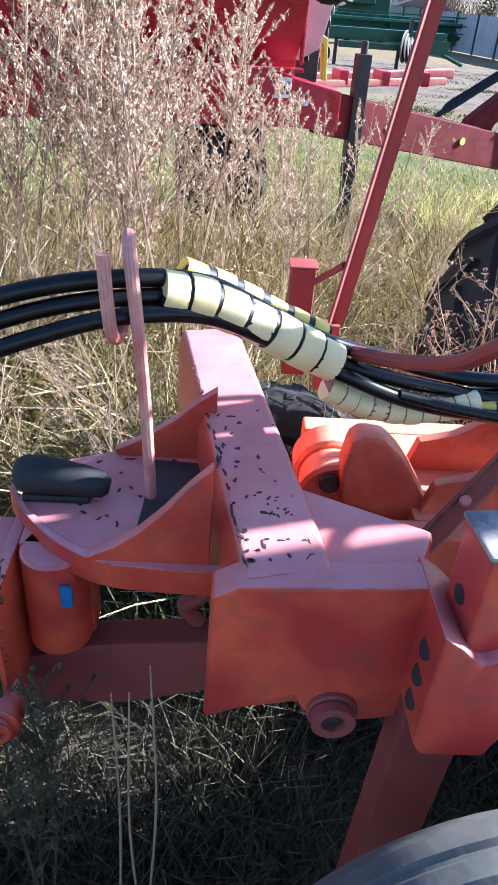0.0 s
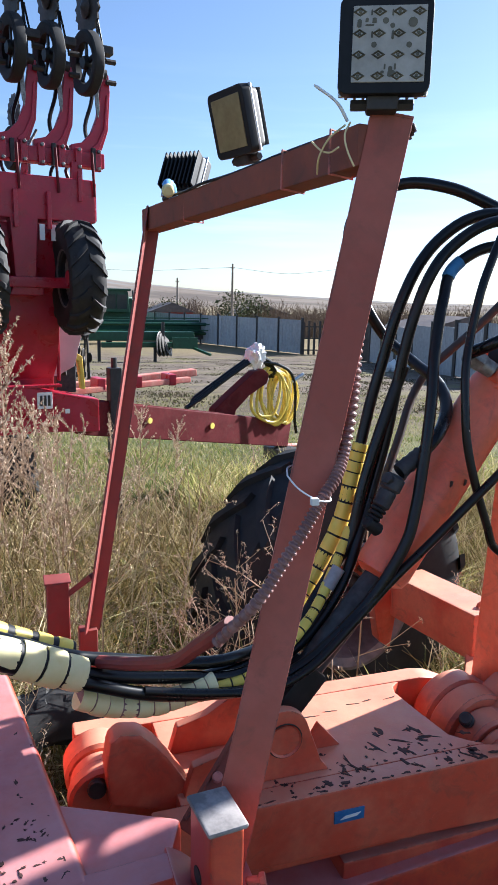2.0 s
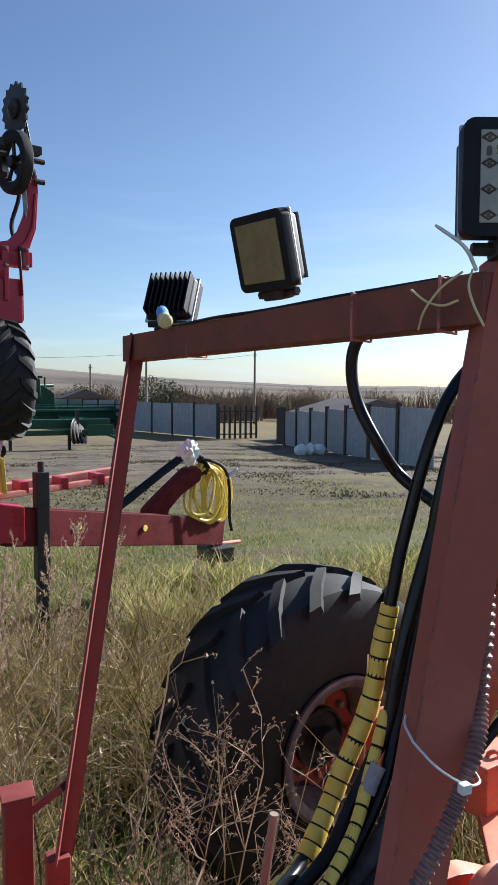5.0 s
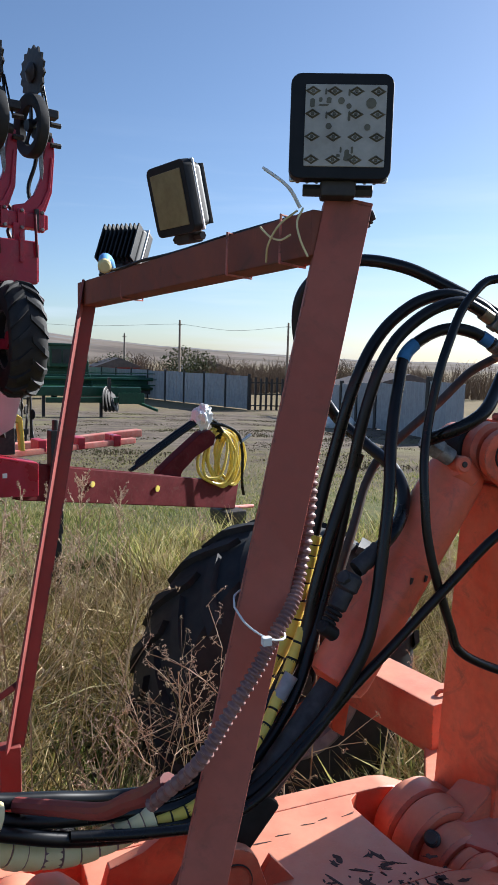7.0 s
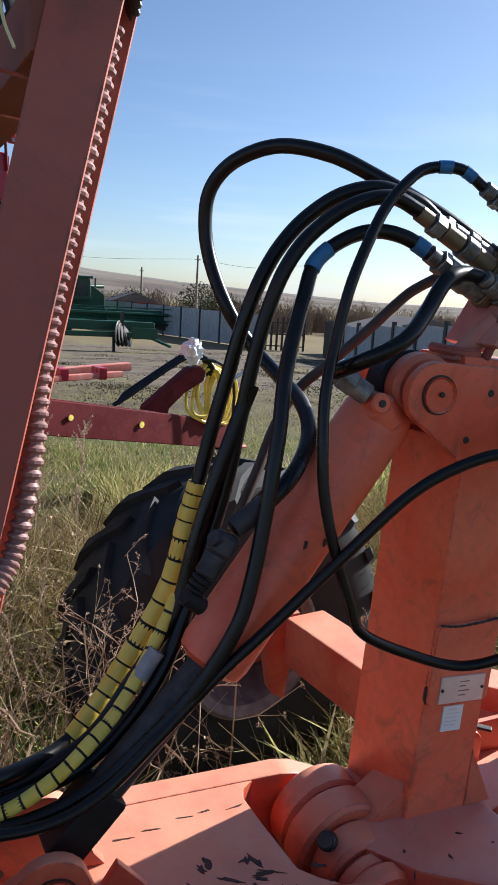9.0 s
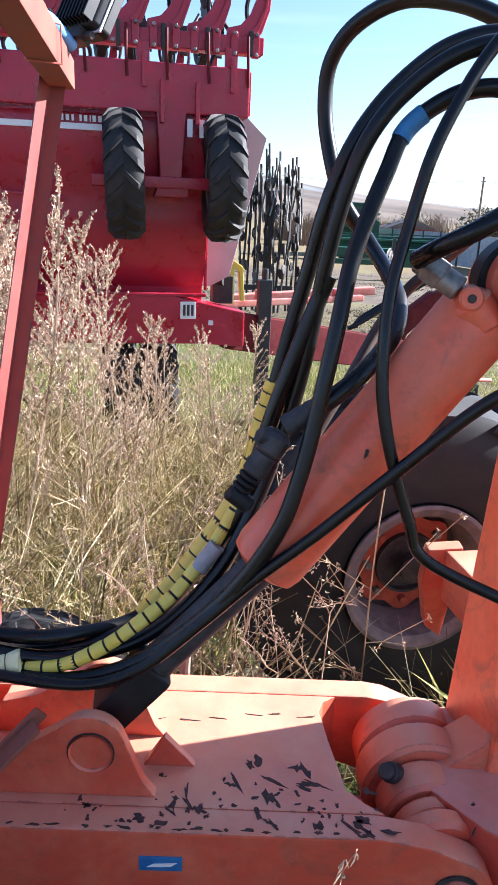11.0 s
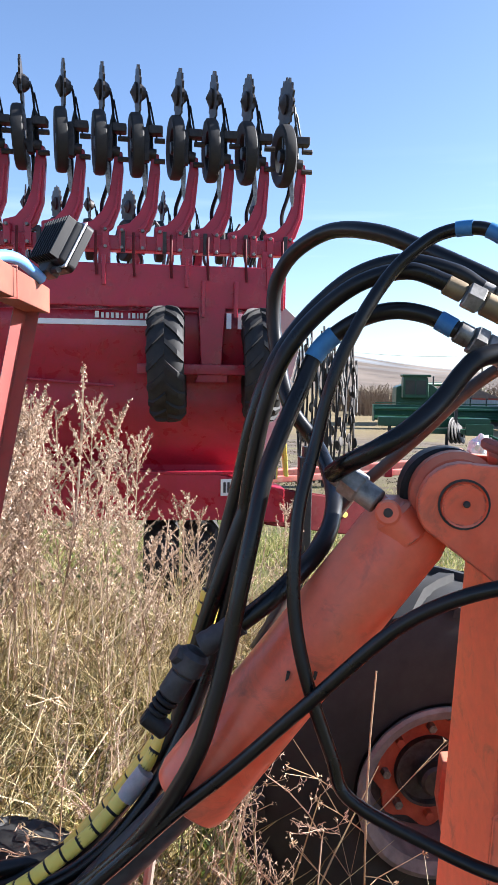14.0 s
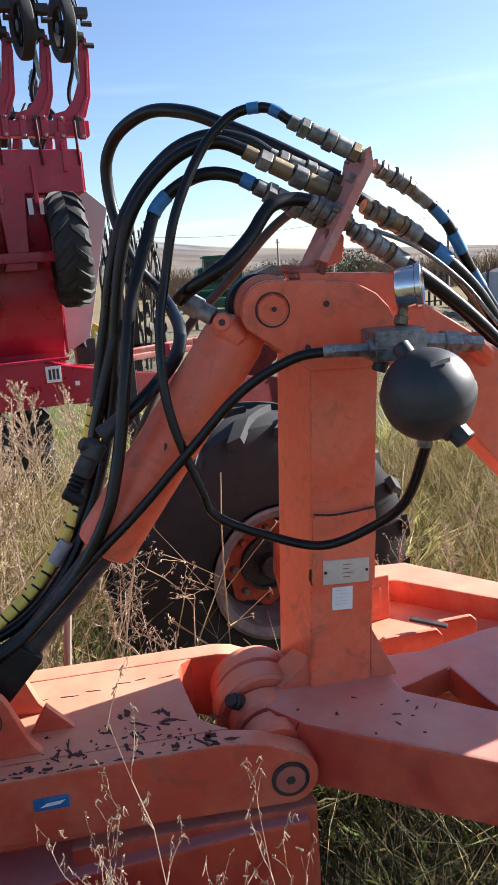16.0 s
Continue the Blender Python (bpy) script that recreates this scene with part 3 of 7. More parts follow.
bm = rod(bm, (0.930, 0.955, 0.795), (0.923, 0.949, 0.802), 0.012, 12, 0.002)
part("grease_plug", bm, DARK, plough)

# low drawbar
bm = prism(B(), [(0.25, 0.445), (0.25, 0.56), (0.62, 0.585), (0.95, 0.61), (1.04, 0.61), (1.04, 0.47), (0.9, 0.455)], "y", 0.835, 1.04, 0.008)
part("low_drawbar", bm, ORANGE_SHADED, plough)
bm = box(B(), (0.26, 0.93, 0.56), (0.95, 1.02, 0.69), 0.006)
part("drawbar_rib", bm, ORANGE_SHADED, plough)
bm = box(B(), (0.572, 0.8315, 0.496), (0.625, 0.836, 0.519), 0.001)
part("sticker", bm, TAPE_BLUE, plough, "blue maker's sticker with pale strokes")
for pts in ([(0.506, 0.512), (0.514, 0.535), (0.530, 0.536), (0.533, 0.550), (0.547, 0.556), (0.554, 0.538), (0.577, 0.532), (0.585, 0.512), (0.602, 0.487), (0.57, 0.474), (0.535, 0.490)], [(0.574, 0.545), (0.577, 0.556), (0.586, 0.560), (0.592, 0.572), (0.604, 0.566), (0.621, 0.562), (0.613, 0.547), (0.59, 0.550)]):
    bm = prism(B(), pts, "y", 0.8325, 0.8355, 0.001)
    part("bare_patch", bm, DARK, plough, "patch where paint has come off")

# bracket of the lift cylinder
for y0 in (0.885, 1.005):
    prof = [(0.40, 0.80), (0.595, 0.80), (0.578, 0.822)] + arc(0.505, 0.882, 0.048, 25, 140, 8) + [(0.40, 0.87), (0.345, 0.855), (0.33, 0.80)]
    bm = prism(B(), prof, "y", y0, y0 + 0.02, 0.003)
    part("cylinder_bracket", bm, ORANGE, plough)
bm = lathe(B(), ((0.0, 0.0), (0.027, 0.0), (0.03, 0.003)), 24, pose(0.507, 0.8835, 0.874, 90, 0, 0))
part("bracket_pin", bm, ORANGE, plough)
bm = lathe(B(), ((0.0305, 0.0), (0.0325, 0.0), (0.0325, 0.0015), (0.0305, 0.0015)), 24, pose(0.507, 0.8845, 0.874, 90, 0, 0), True)
part("pin_ring", bm, DARK, plough)
bm = prism(B(), [(0.568, 0.80), (0.645, 0.80), (0.60, 0.852)], "y", 0.945, 0.958, 0.002)
part("bracket_gusset", bm, ORANGE, plough)
bm = beam_between(B(), (0.312, 0.795, 0.812), (0.440, 0.872, 0.930), 0.036, 0.007, 0.002)
bm = beam_between(bm, (0.316, 0.811, 0.818), (0.443, 0.887, 0.936), 0.007, 0.022, 0.002)
brace = part("brace", bm, POST_RUST, plough, "grimy angle-iron brace")
part("bolt", rod(B(), (0.372, 0.831, 0.868), (0.370, 0.827, 0.874), 0.009, 14, 0.002), PINK, brace)

# mast
LEAN = Matrix.Translation((1.08, 1.0, 0.79)) @ Matrix.Rotation(radians(2.6), 4, "Y") @ Matrix.Translation((-1.08, -1.0, -0.79))
bm = prism(B(), [(1.082, 0.965), (1.203, 0.965), (1.203, 1.10), (1.055, 1.115)], "z", 0.70, 1.43, 0.005, LEAN)
part("mast", bm, ORANGE_CLEAN, plough)
bm = prism(B(), [(1.083, 0.985), (1.083, 1.108), (1.088, 1.115), (1.2, 1.122), (1.203, 1.112), (1.203, 0.985), (1.195, 0.978), (1.095, 0.976)], "y", 0.958, 0.966, 0.002, LEAN @ pose(0, 0, 0.02))
part("cover_plate", bm, ORANGE_CLEAN, plough)
bm = tube(B(), spline([(1.086, 0.9575, 1.1385), (1.12, 0.957, 1.1355), (1.16, 0.957, 1.139), (1.198, 0.9575, 1.1445)], 6), [0.0016 + 0.0008 * (k % 2) for k in range(19)], 6)
bm.transform(LEAN)
part("weld_bead", bm, DARK, plough, "dark rough weld along the cover plate")
plate_m = LEAN @ pose(0, 0, 0)
bm = box(B(), (1.103, 0.955, 1.002), (1.190, 0.9585, 1.049), 0.001, plate_m)
plate = part("type_plate", bm, PLATE, plough, "pale aluminium type plate with worn lines of print")
for i, (a, c) in enumerate(((1.140, 1.158), (1.140, 1.152), (1.138, 1.160), (1.140, 1.154))):
    bm = box(B(), (a, 0.9543, 1.0385 - 0.008 * i), (c, 0.9552, 1.0398 - 0.008 * i), 0, plate_m)
    part("print_line", bm, GREY_CON, plate)
for x in (1.1075, 1.1855):
    bm = rod(B(), (x, 0.9535, 1.026), (x, 0.956, 1.026), 0.003, 10, 0.0005)
    bm.transform(plate_m)
    part("rivet", bm, DARK, plate)
bm = box(B(), (1.123, 0.9627, 0.946), (1.162, 0.9655, 0.992), 0.0005, plate_m)
tag = part("paper_tag", bm, WHITE, plough, "small white paper label")
for i in range(5):
    bm = box(B(), (1.128, 0.9620, 0.985 - 0.007 * i), (1.150 + 0.006 * (i % 2), 0.9628, 0.9858 - 0.007 * i), 0, plate_m)
    part("print_line", bm, PLATE, tag)
bm = prism(B(), [(1.0835, 1.0), (1.078, 1.012), (1.079, 1.03), (1.0875, 1.035), (1.0895, 1.02), (1.087, 1.005)], "y", 0.9615, 0.9648, 0, LEAN)
part("bare_patch", bm, DARK, plough, "patch where paint has come off")
# foot of the mast
bm = prism(B(), [(0.95, 0.72), (1.0, 0.775), (1.07, 0.83), (1.09, 0.86), (1.09, 0.69), (0.97, 0.66)], "y", 0.972, 1.055, 0.01)
part("mast_foot", bm, ORANGE, plough)
bm = prism(B(), [(1.20, 0.79), (1.255, 0.79), (1.203, 0.90)], "y", 0.962, 0.978, 0.003)
part("mast_gusset", bm, ORANGE, plough)
bm = prism(B(), [(0.985, 0.93), (1.045, 0.862), (1.32, 0.682), (1.75, 0.40), (1.85, 0.50), (1.42, 0.78), (1.25, 0.91), (1.22, 1.10), (1.03, 1.12)], "z", 0.665, 0.79, 0.008)
part("front_frame_beam", bm, ORANGE_DIMMED, plough)
bm = box(B(), (0.62, 0.86, 0.42), (1.06, 1.02, 0.62), 0.008)
part("lower_frame_beam", bm, ORANGE_DIMMED, plough)
bm = prism(B(), [(1.215, 0.995), (1.242, 0.967), (1.30, 0.985), (1.387, 1.019), (1.406, 0.90), (1.43, 0.82), (1.9, 0.70), (1.9, 1.17), (1.73, 1.168), (1.53, 1.14), (1.365, 1.096), (1.26, 1.10)], "z", 0.69, 0.75, 0.006)
part("middle_frame_beam", bm, ORANGE_DIMMED, plough)
bm = prism(B(), [(1.30, 0.62), (1.30, 0.685), (1.33, 0.705), (1.46, 0.708), (1.475, 0.69), (1.475, 0.62)], "y", 1.235, 1.25, 0.005)
part("side_link", bm, ORANGE, plough)
bm = prism(B(), [(1.46, 0.62), (1.46, 0.695), (1.475, 0.712), (1.56, 0.716), (1.575, 0.70), (1.575, 0.62)], "y", 1.26, 1.275, 0.005)
part("side_link", bm, ORANGE, plough)
bm = beam_between(B(), (1.405, 1.268, 0.728), (1.475, 1.212, 0.726), 0.016, 0.007, 0.002)
part("lever", bm, DARK, plough, "dark bent steel lever")
bm = prism(B(), [(1.10, 1.19), (1.22, 1.09), (1.95, 1.10), (1.95, 1.22), (1.62, 1.42), (1.46, 1.57), (1.374, 1.565), (1.152, 1.26)], "z", 0.60, 0.635, 0.005)
part("rear_frame_plate", bm, ORANGE, plough)
bm = prism(B(), [(1.185, 0.64), (1.193, 0.745), (1.286, 0.755), (1.281, 0.70), (1.254, 0.484), (1.209, 0.515)], "y", 1.80, 1.85, 0.006)
part("wheel_leg", bm, ORANGE, plough)
bm = prism(B(), [(1.40, 1.545), (1.47, 1.535), (1.66, 1.365), (1.80, 1.245), (2.0, 1.10), (2.06, 1.20), (1.73, 1.44), (1.54, 1.64), (1.42, 1.65)], "z", 0.56, 0.70, 0.007)
part("rear_frame_beam", bm, ORANGE, plough)
bm = beam_between(B(), (1.30, 1.80, 0.68), (1.36, 1.44, 0.69), 0.13, 0.14, 0.006)
part("wheel_arm", bm, ORANGE, plough)
bm = box(B(), (1.315, 1.44, 0.665), (1.40, 1.53, 0.735), 0.012)
bm = tube(bm, spline([(1.345, 1.48, 0.733), (1.345, 1.48, 0.765), (1.365, 1.47, 0.772), (1.385, 1.465, 0.740)]), 0.006, 8)
part("arm_stop", bm, ORANGE, plough)
# chips where the paint has come off, each with its own ragged outline
def bare_patch(x, y, z, ln, wd, turn, m=None, owner=None):
    n = 12
    pts = []
    for k in range(n):
        a = 2 * math.pi * k / n
        r = random.uniform(0.35, 1.5)
        px, py = ln / 2 * r * math.cos(a), wd / 2 * r * math.sin(a)
        c, s = math.cos(radians(turn)), math.sin(radians(turn))
        pts.append((x + px * c - py * s, y + px * s + py * c))
    part("bare_patch", prism(B(), pts, "z", z - 0.0006, z + 0.0005, 0, m), CHIP, owner or plough)


chips = random.Random(17)
for cx, cy, n in ((0.80, 0.925, 6), (0.69, 0.945, 4), (0.64, 0.875, 5), (0.55, 0.93, 4), (0.76, 0.865, 5), (0.885, 0.85, 5)):
    for k in range(n):
        bare_patch(cx + chips.gauss(0, 0.022), cy + chips.gauss(0, 0.016), 0.8008, chips.uniform(0.008, 0.036), chips.uniform(0.004, 0.011), chips.uniform(85, 170))
for k in range(22):
    bare_patch(chips.uniform(0.50, 0.93), 0.86 + chips.gauss(0, 0.022), 0.8007, chips.uniform(0.003, 0.008), chips.uniform(0.003, 0.006), chips.uniform(0, 180))
for k in range(46):
    # flecks scattered over the near half of the fork and along its front edge
    yy = 0.842 + abs(chips.gauss(0, 0.055))
    size = chips.choice((0.003, 0.004, 0.006, 0.009, 0.016))
    bare_patch(chips.uniform(0.46, 0.90), min(yy, 1.0), 0.8007, size * chips.uniform(1.0, 1.6), size * chips.uniform(0.5, 0.9), chips.uniform(0, 180))
for k in range(16):
    bare_patch(0.40 + 0.032 * k + chips.uniform(-0.012, 0.012), 0.8335 + chips.uniform(0, 0.003), 0.8004, chips.uniform(0.006, 0.020), chips.uniform(0.003, 0.006), chips.uniform(-8, 8))
bare_patch(0.985, 0.845, 0.7758, 0.03, 0.014, 60, Matrix.Translation((0.985, 0.845, 0.776)) @ Matrix.Rotation(radians(16), 4, "Y") @ Matrix.Translation((-0.985, -0.845, -0.776)))
for k in range(9):
    bare_patch(0.42 + 0.05 * k + chips.uniform(-0.015, 0.015), 1.035 + 0.004 * k + chips.uniform(-0.006, 0.006), 0.8008, chips.uniform(0.012, 0.03), chips.uniform(0.002, 0.004), chips.uniform(-5, 15))
for k in range(60):
    u = chips.uniform(0, 1) ** 1.5
    bare_patch(chips.uniform(-0.042, 0.044), 0.02 + 0.32 * u, 0.9562, chips.uniform(0.003, 0.011), chips.uniform(0.002, 0.005), chips.uniform(0, 180), M_BEAM)
for k in range(16):
    bare_patch(-0.043 + chips.uniform(-0.003, 0.003), 0.03 + 0.03 * k + chips.uniform(-0.01, 0.01), 0.9555, chips.uniform(0.008, 0.03), chips.uniform(0.003, 0.007), chips.uniform(70, 110), M_BEAM)
for k in range(22):
    bare_patch(chips.uniform(-0.20, -0.03), chips.uniform(0.70, 0.89), 0.8763, chips.uniform(0.004, 0.016), chips.uniform(0.003, 0.006), chips.uniform(0, 180))
for k in range(14):
    bare_patch(chips.uniform(1.02, 1.30), chips.uniform(0.78, 0.93), 0.7903, chips.uniform(0.004, 0.02), chips.uniform(0.002, 0.005), chips.uniform(0, 180))
# unseen upright and beam, added out of view and shaped to cast shade
bm = prism(B(), [(0.93, 0.62), (1.27, 0.62), (1.27, 1.38), (1.22, 1.46), (1.12, 1.50), (1.12, 2.06), (1.02, 2.06), (1.02, 1.72), (0.93, 1.70)], "x", 1.90, 2.05, 0.01)
part("unseen_shade_upright", bm, ORANGE, plough)
bm = box(B(), (1.86, 0.52, 0.60), (2.10, 1.24, 0.84), 0.012)
part("unseen_shade_beam", bm, ORANGE, plough)
# head of the mast
head = [(1.262, 1.405), (1.262, 1.462), (1.250, 1.492), (1.228, 1.516), (1.196, 1.534), (1.150, 1.543), (1.06, 1.548)] + arc(1.046, 1.500, 0.050, 80, 215, 9) + [(1.075, 1.42), (1.105, 1.395), (1.2, 1.39)]
for y0 in (0.957, 1.092):
    bm = prism(B(), head, "y", y0, y0 + 0.018, 0.004)
    part("head_plate", bm, ORANGE_CLEAN, plough)
bm = prism(B(), [(1.115, 1.39), (1.272, 1.39), (1.270, 1.548), (1.100, 1.558)], "y", 0.9755, 1.0915, 0.004)
part("head_block", bm, ORANGE_CLEAN, plough)
bm = prism(B(), [(1.27, 1.40), (1.27, 1.53), (1.62, 1.30), (1.75, 1.06), (1.62, 1.02), (1.40, 1.26)], "y", 0.985, 1.10, 0.008)
part("rear_arm", bm, ORANGE_CLEAN, plough)
bm = lathe(B(), ((0.0, 0.0), (0.024, 0.0), (0.026, 0.004)), 26, pose(1.048, 0.955, 1.502, 90, 0, 0))
pin = part("head_pin", bm, ORANGE_CLEAN, plough)
bm = lathe(B(), ((0.0268, 0.0), (0.0292, 0.0), (0.0292, 0.0022), (0.0268, 0.0022)), 26, pose(1.048, 0.957, 1.502, 90, 0, 0), True)
part("pin_groove", bm, DARK, pin)
bm = rod(B(), (1.05, 0.949, 1.503), (1.05, 0.954, 1.503), 0.004, 10, 0.001)
part("pin_dimple", bm, DARK, pin)
# dark discs colour in the shade of uncut bolt holes
for x, z in ((1.105, 1.435), (1.17, 1.43), (1.14, 1.505)):
    bm = rod(B(), (x, 0.9555, z), (x, 0.9585, z), 0.0055, 10, 0.001)
    part("bolt_hole", bm, DARK, plough, "dark disc for the shade in a bolt hole")

# lift cylinder
lift = thing("lift_cylinder", "orange hydraulic lift cylinder leaning against the mast", "cylinder", (0.505, 0.95, 0.88))
LOW, TOP = Vector((0.728, 0.985, 1.112)), Vector((0.985, 1.03, 1.445))
mm, ln = axis_frame(LOW, TOP)
bm = lathe(B(), ((0, -0.004), (0.035, -0.004), (0.049, 0.004), (0.053, 0.02), (0.054, ln + 0.012), (0.050, ln + 0.030), (0.030, ln + 0.045), (0, ln + 0.048)), 36, mm)
part("barrel", bm, ORANGE_CLEAN, lift)
bm = rod(B(), (1.046, 0.985, 1.505), (1.046, 1.075, 1.505), 0.054, 30, 0.008)
eye = part("eye_end", bm, ORANGE, lift)
# black ring paints the dark gap between barrel and head plate
bm = rod(B(), (1.040, 1.015, 1.504), (1.040, 1.06, 1.504), 0.057, 30, 0.004)
part("gap_shade_ring", bm, BLACK, eye, "black ring in place of the shaded gap behind the eye")
bm = rod(B(), (0.998, 1.0, 1.448), (0.970, 1.0, 1.484), 0.027, 20, 0.006)
part("port_lug", bm, ORANGE_CLEAN, lift)
boss_at = Vector((0.965, 0.972, 1.487))
bm = rod(B(), boss_at + Vector((0.005, 0.05, -0.006)), boss_at, 0.0155, 20, 0.003)
# dark disc painted as the shaded mouth of the port
boss = part("port_boss", bm, ORANGE_CLEAN, lift)
bm = rod(B(), boss_at + Vector((0, -0.0025, 0)), boss_at + Vector((0, 0.001, 0)), 0.0055, 14, 0.001)
part("port_hole", bm, DARK, boss)
FOOT = Vector((0.515, 0.955, 0.888))
bm = rod(B(), LOW + (LOW - FOOT) * 0.02, FOOT + (LOW - FOOT) * 0.25, 0.026, 22)
part("piston_rod", bm, GRIME, lift)
bm = beam_between(B(), FOOT, FOOT + (LOW - FOOT) * 0.34, 0.062, 0.058, 0.008)
part("rod_clevis", bm, BLACK, lift, "black greasy rod clevis")
for du, dv in ((0.02, -0.045), (-0.012, -0.048)):
    c = LOW + (TOP - LOW) * 0.52 + Vector((du, dv - 0.0085, 0.01 * du))
    bm = prism(B(), [(0, 0), (0.004, 0.003), (0.006, 0.011), (0.002, 0.012)], "y", 0, 0.004, 0, Matrix.Translation(c))
    part("bare_patch", bm, DARK, lift, "small chip in the paint")
# shut-off valve on the barrel
valve = thing("shut_off_valve", "grimy grey shut-off valve strapped to the lift cylinder", "valve", (0.70, 0.95, 1.21))
bm = rod(B(), (0.742, 0.965, 1.312), (0.726, 0.963, 1.283), 0.020, 14, 0.006)
bm = rod(bm, (0.728, 0.963, 1.286), (0.709, 0.96, 1.255), 0.0165, 12, 0.004)
bm = nut(bm, (0.716, 0.955, 1.312), (0.733, 0.962, 1.300), 0.012)
part("valve_body", bm, GRIME, valve)
bm = B()
for k in range(4):
    bm = rod(bm, Vector((0.708, 0.96, 1.254)).lerp(Vector((0.688, 0.957, 1.226)), k / 4), Vector((0.708, 0.96, 1.254)).lerp(Vector((0.688, 0.957, 1.226)), (k + 0.75) / 4), 0.0155 - 0.001 * k, 12, 0.003)
bm = rod(bm, (0.680, 0.955, 1.234), (0.708, 0.957, 1.212), 0.0125, 12, 0.003)
part("valve_handle", bm, BLACK, valve)
# ---- lamp frame and work lamps ----
A0, A1 = Vector((0.306, 0.582, 0.93)), Vector((0.504, 0.624, 1.818))
# a channel, open towards the side where the conduit runs
FA, RA = Vector((-0.40, -0.917, 0)), Vector((0.917, -0.40, 0))
dA = (A1 - A0).normalized()
sA = dA.cross(FA).normalized()
mA = Matrix((sA, dA, sA.cross(dA))).transposed().to_4x4()
mA.translation = A0
q = 1 if sA.dot(RA) > 0 else -1
sect = [(-0.0235, -0.02), (0.0235, -0.02), (0.0235, -0.0166), (-0.020, -0.0166), (-0.020, 0.0166), (0.0235, 0.0166), (0.0235, 0.02), (-0.0235, 0.02)]
bm = prism(B(), [(q * x, z) for x, z in sect][::q], "y", 0.0, (A1 - A0).length, 0.0008, mA)
post_a = part("lamp_post", bm, POST, plough, "faded red square-tube lamp post")
bm = B()
for k in range(7):
    bm = rod(bm, A1 + Vector((0.019, -0.016 + 0.005 * k, -0.003)), A1 + Vector((0.0235, -0.016 + 0.005 * k, -0.012 - 0.003 * (k % 3))), 0.0028, 7, 0.001)
part("weld_bead", bm, DARK, post_a, "rough dark weld bead")
bm = beam_between(B(), A1 - dA * 0.0002, A1 + dA * 0.0035, 0.0475, 0.0405, 0.0008, FA)
part("post_cap", bm, POST, post_a)
bm = beam_between(B(), (0.480, 0.616, 1.789), (0.378, 1.388, 1.775), 0.040, 0.045, 0.0022)
part("lamp_crossbar", bm, POST_RUST, plough, "rust-stained faded red crossbar")
# far post: an angle iron
B0, B1 = Vector((0.217, 1.298, 0.925)), Vector((0.369, 1.366, 1.797))
d = (B1 - B0).normalized()
s = d.cross(Vector((0.55, -0.83, 0))).normalized()
u = s.cross(d).normalized()
m = Matrix((s, u, d)).transposed().to_4x4()
m.translation = B0
L = (B1 - B0).length
bm = prism(B(), [(-0.022, 0.022), (-0.022, 0.016), (0.004, -0.006), (0.021, 0.010), (0.024, 0.015), (0.004, 0.002)], "z", 0.0, L, 0.0015, m)
part("angle_post", bm, POST_RED, plough)
bm = box(B(), (0.138, 1.325, 0.80), (0.185, 1.372, 1.024), 0.004)
bm = box(bm, (0.134, 1.321, 1.024), (0.189, 1.376, 1.0285), 0.002)
part("stub_tube", bm, POST_RED, plough)
bm = beam_between(B(), (0.175, 1.345, 0.985), (0.232, 1.302, 1.045), 0.02, 0.012, 0.002)
bm = box(bm, (0.200, 1.285, 0.79), (0.238, 1.318, 0.93), 0.003)
part("foot_plate", bm, POST_RED, plough)

LENS = simple("dusty_lamp_reflector", (0.30, 0.275, 0.235), (0.47, 0.44, 0.39), 0.5, 0.0, 50, 0.05)
LENS_DARK = simple("lamp_emitter", (0.05, 0.045, 0.03), (0.16, 0.14, 0.09), 0.4, 0.1, 50, 0.05)


LENS_TAN = simple("tan_lamp_reflector", (0.22, 0.155, 0.06), (0.33, 0.25, 0.11), 0.5, 0.0, 50, 0.05)


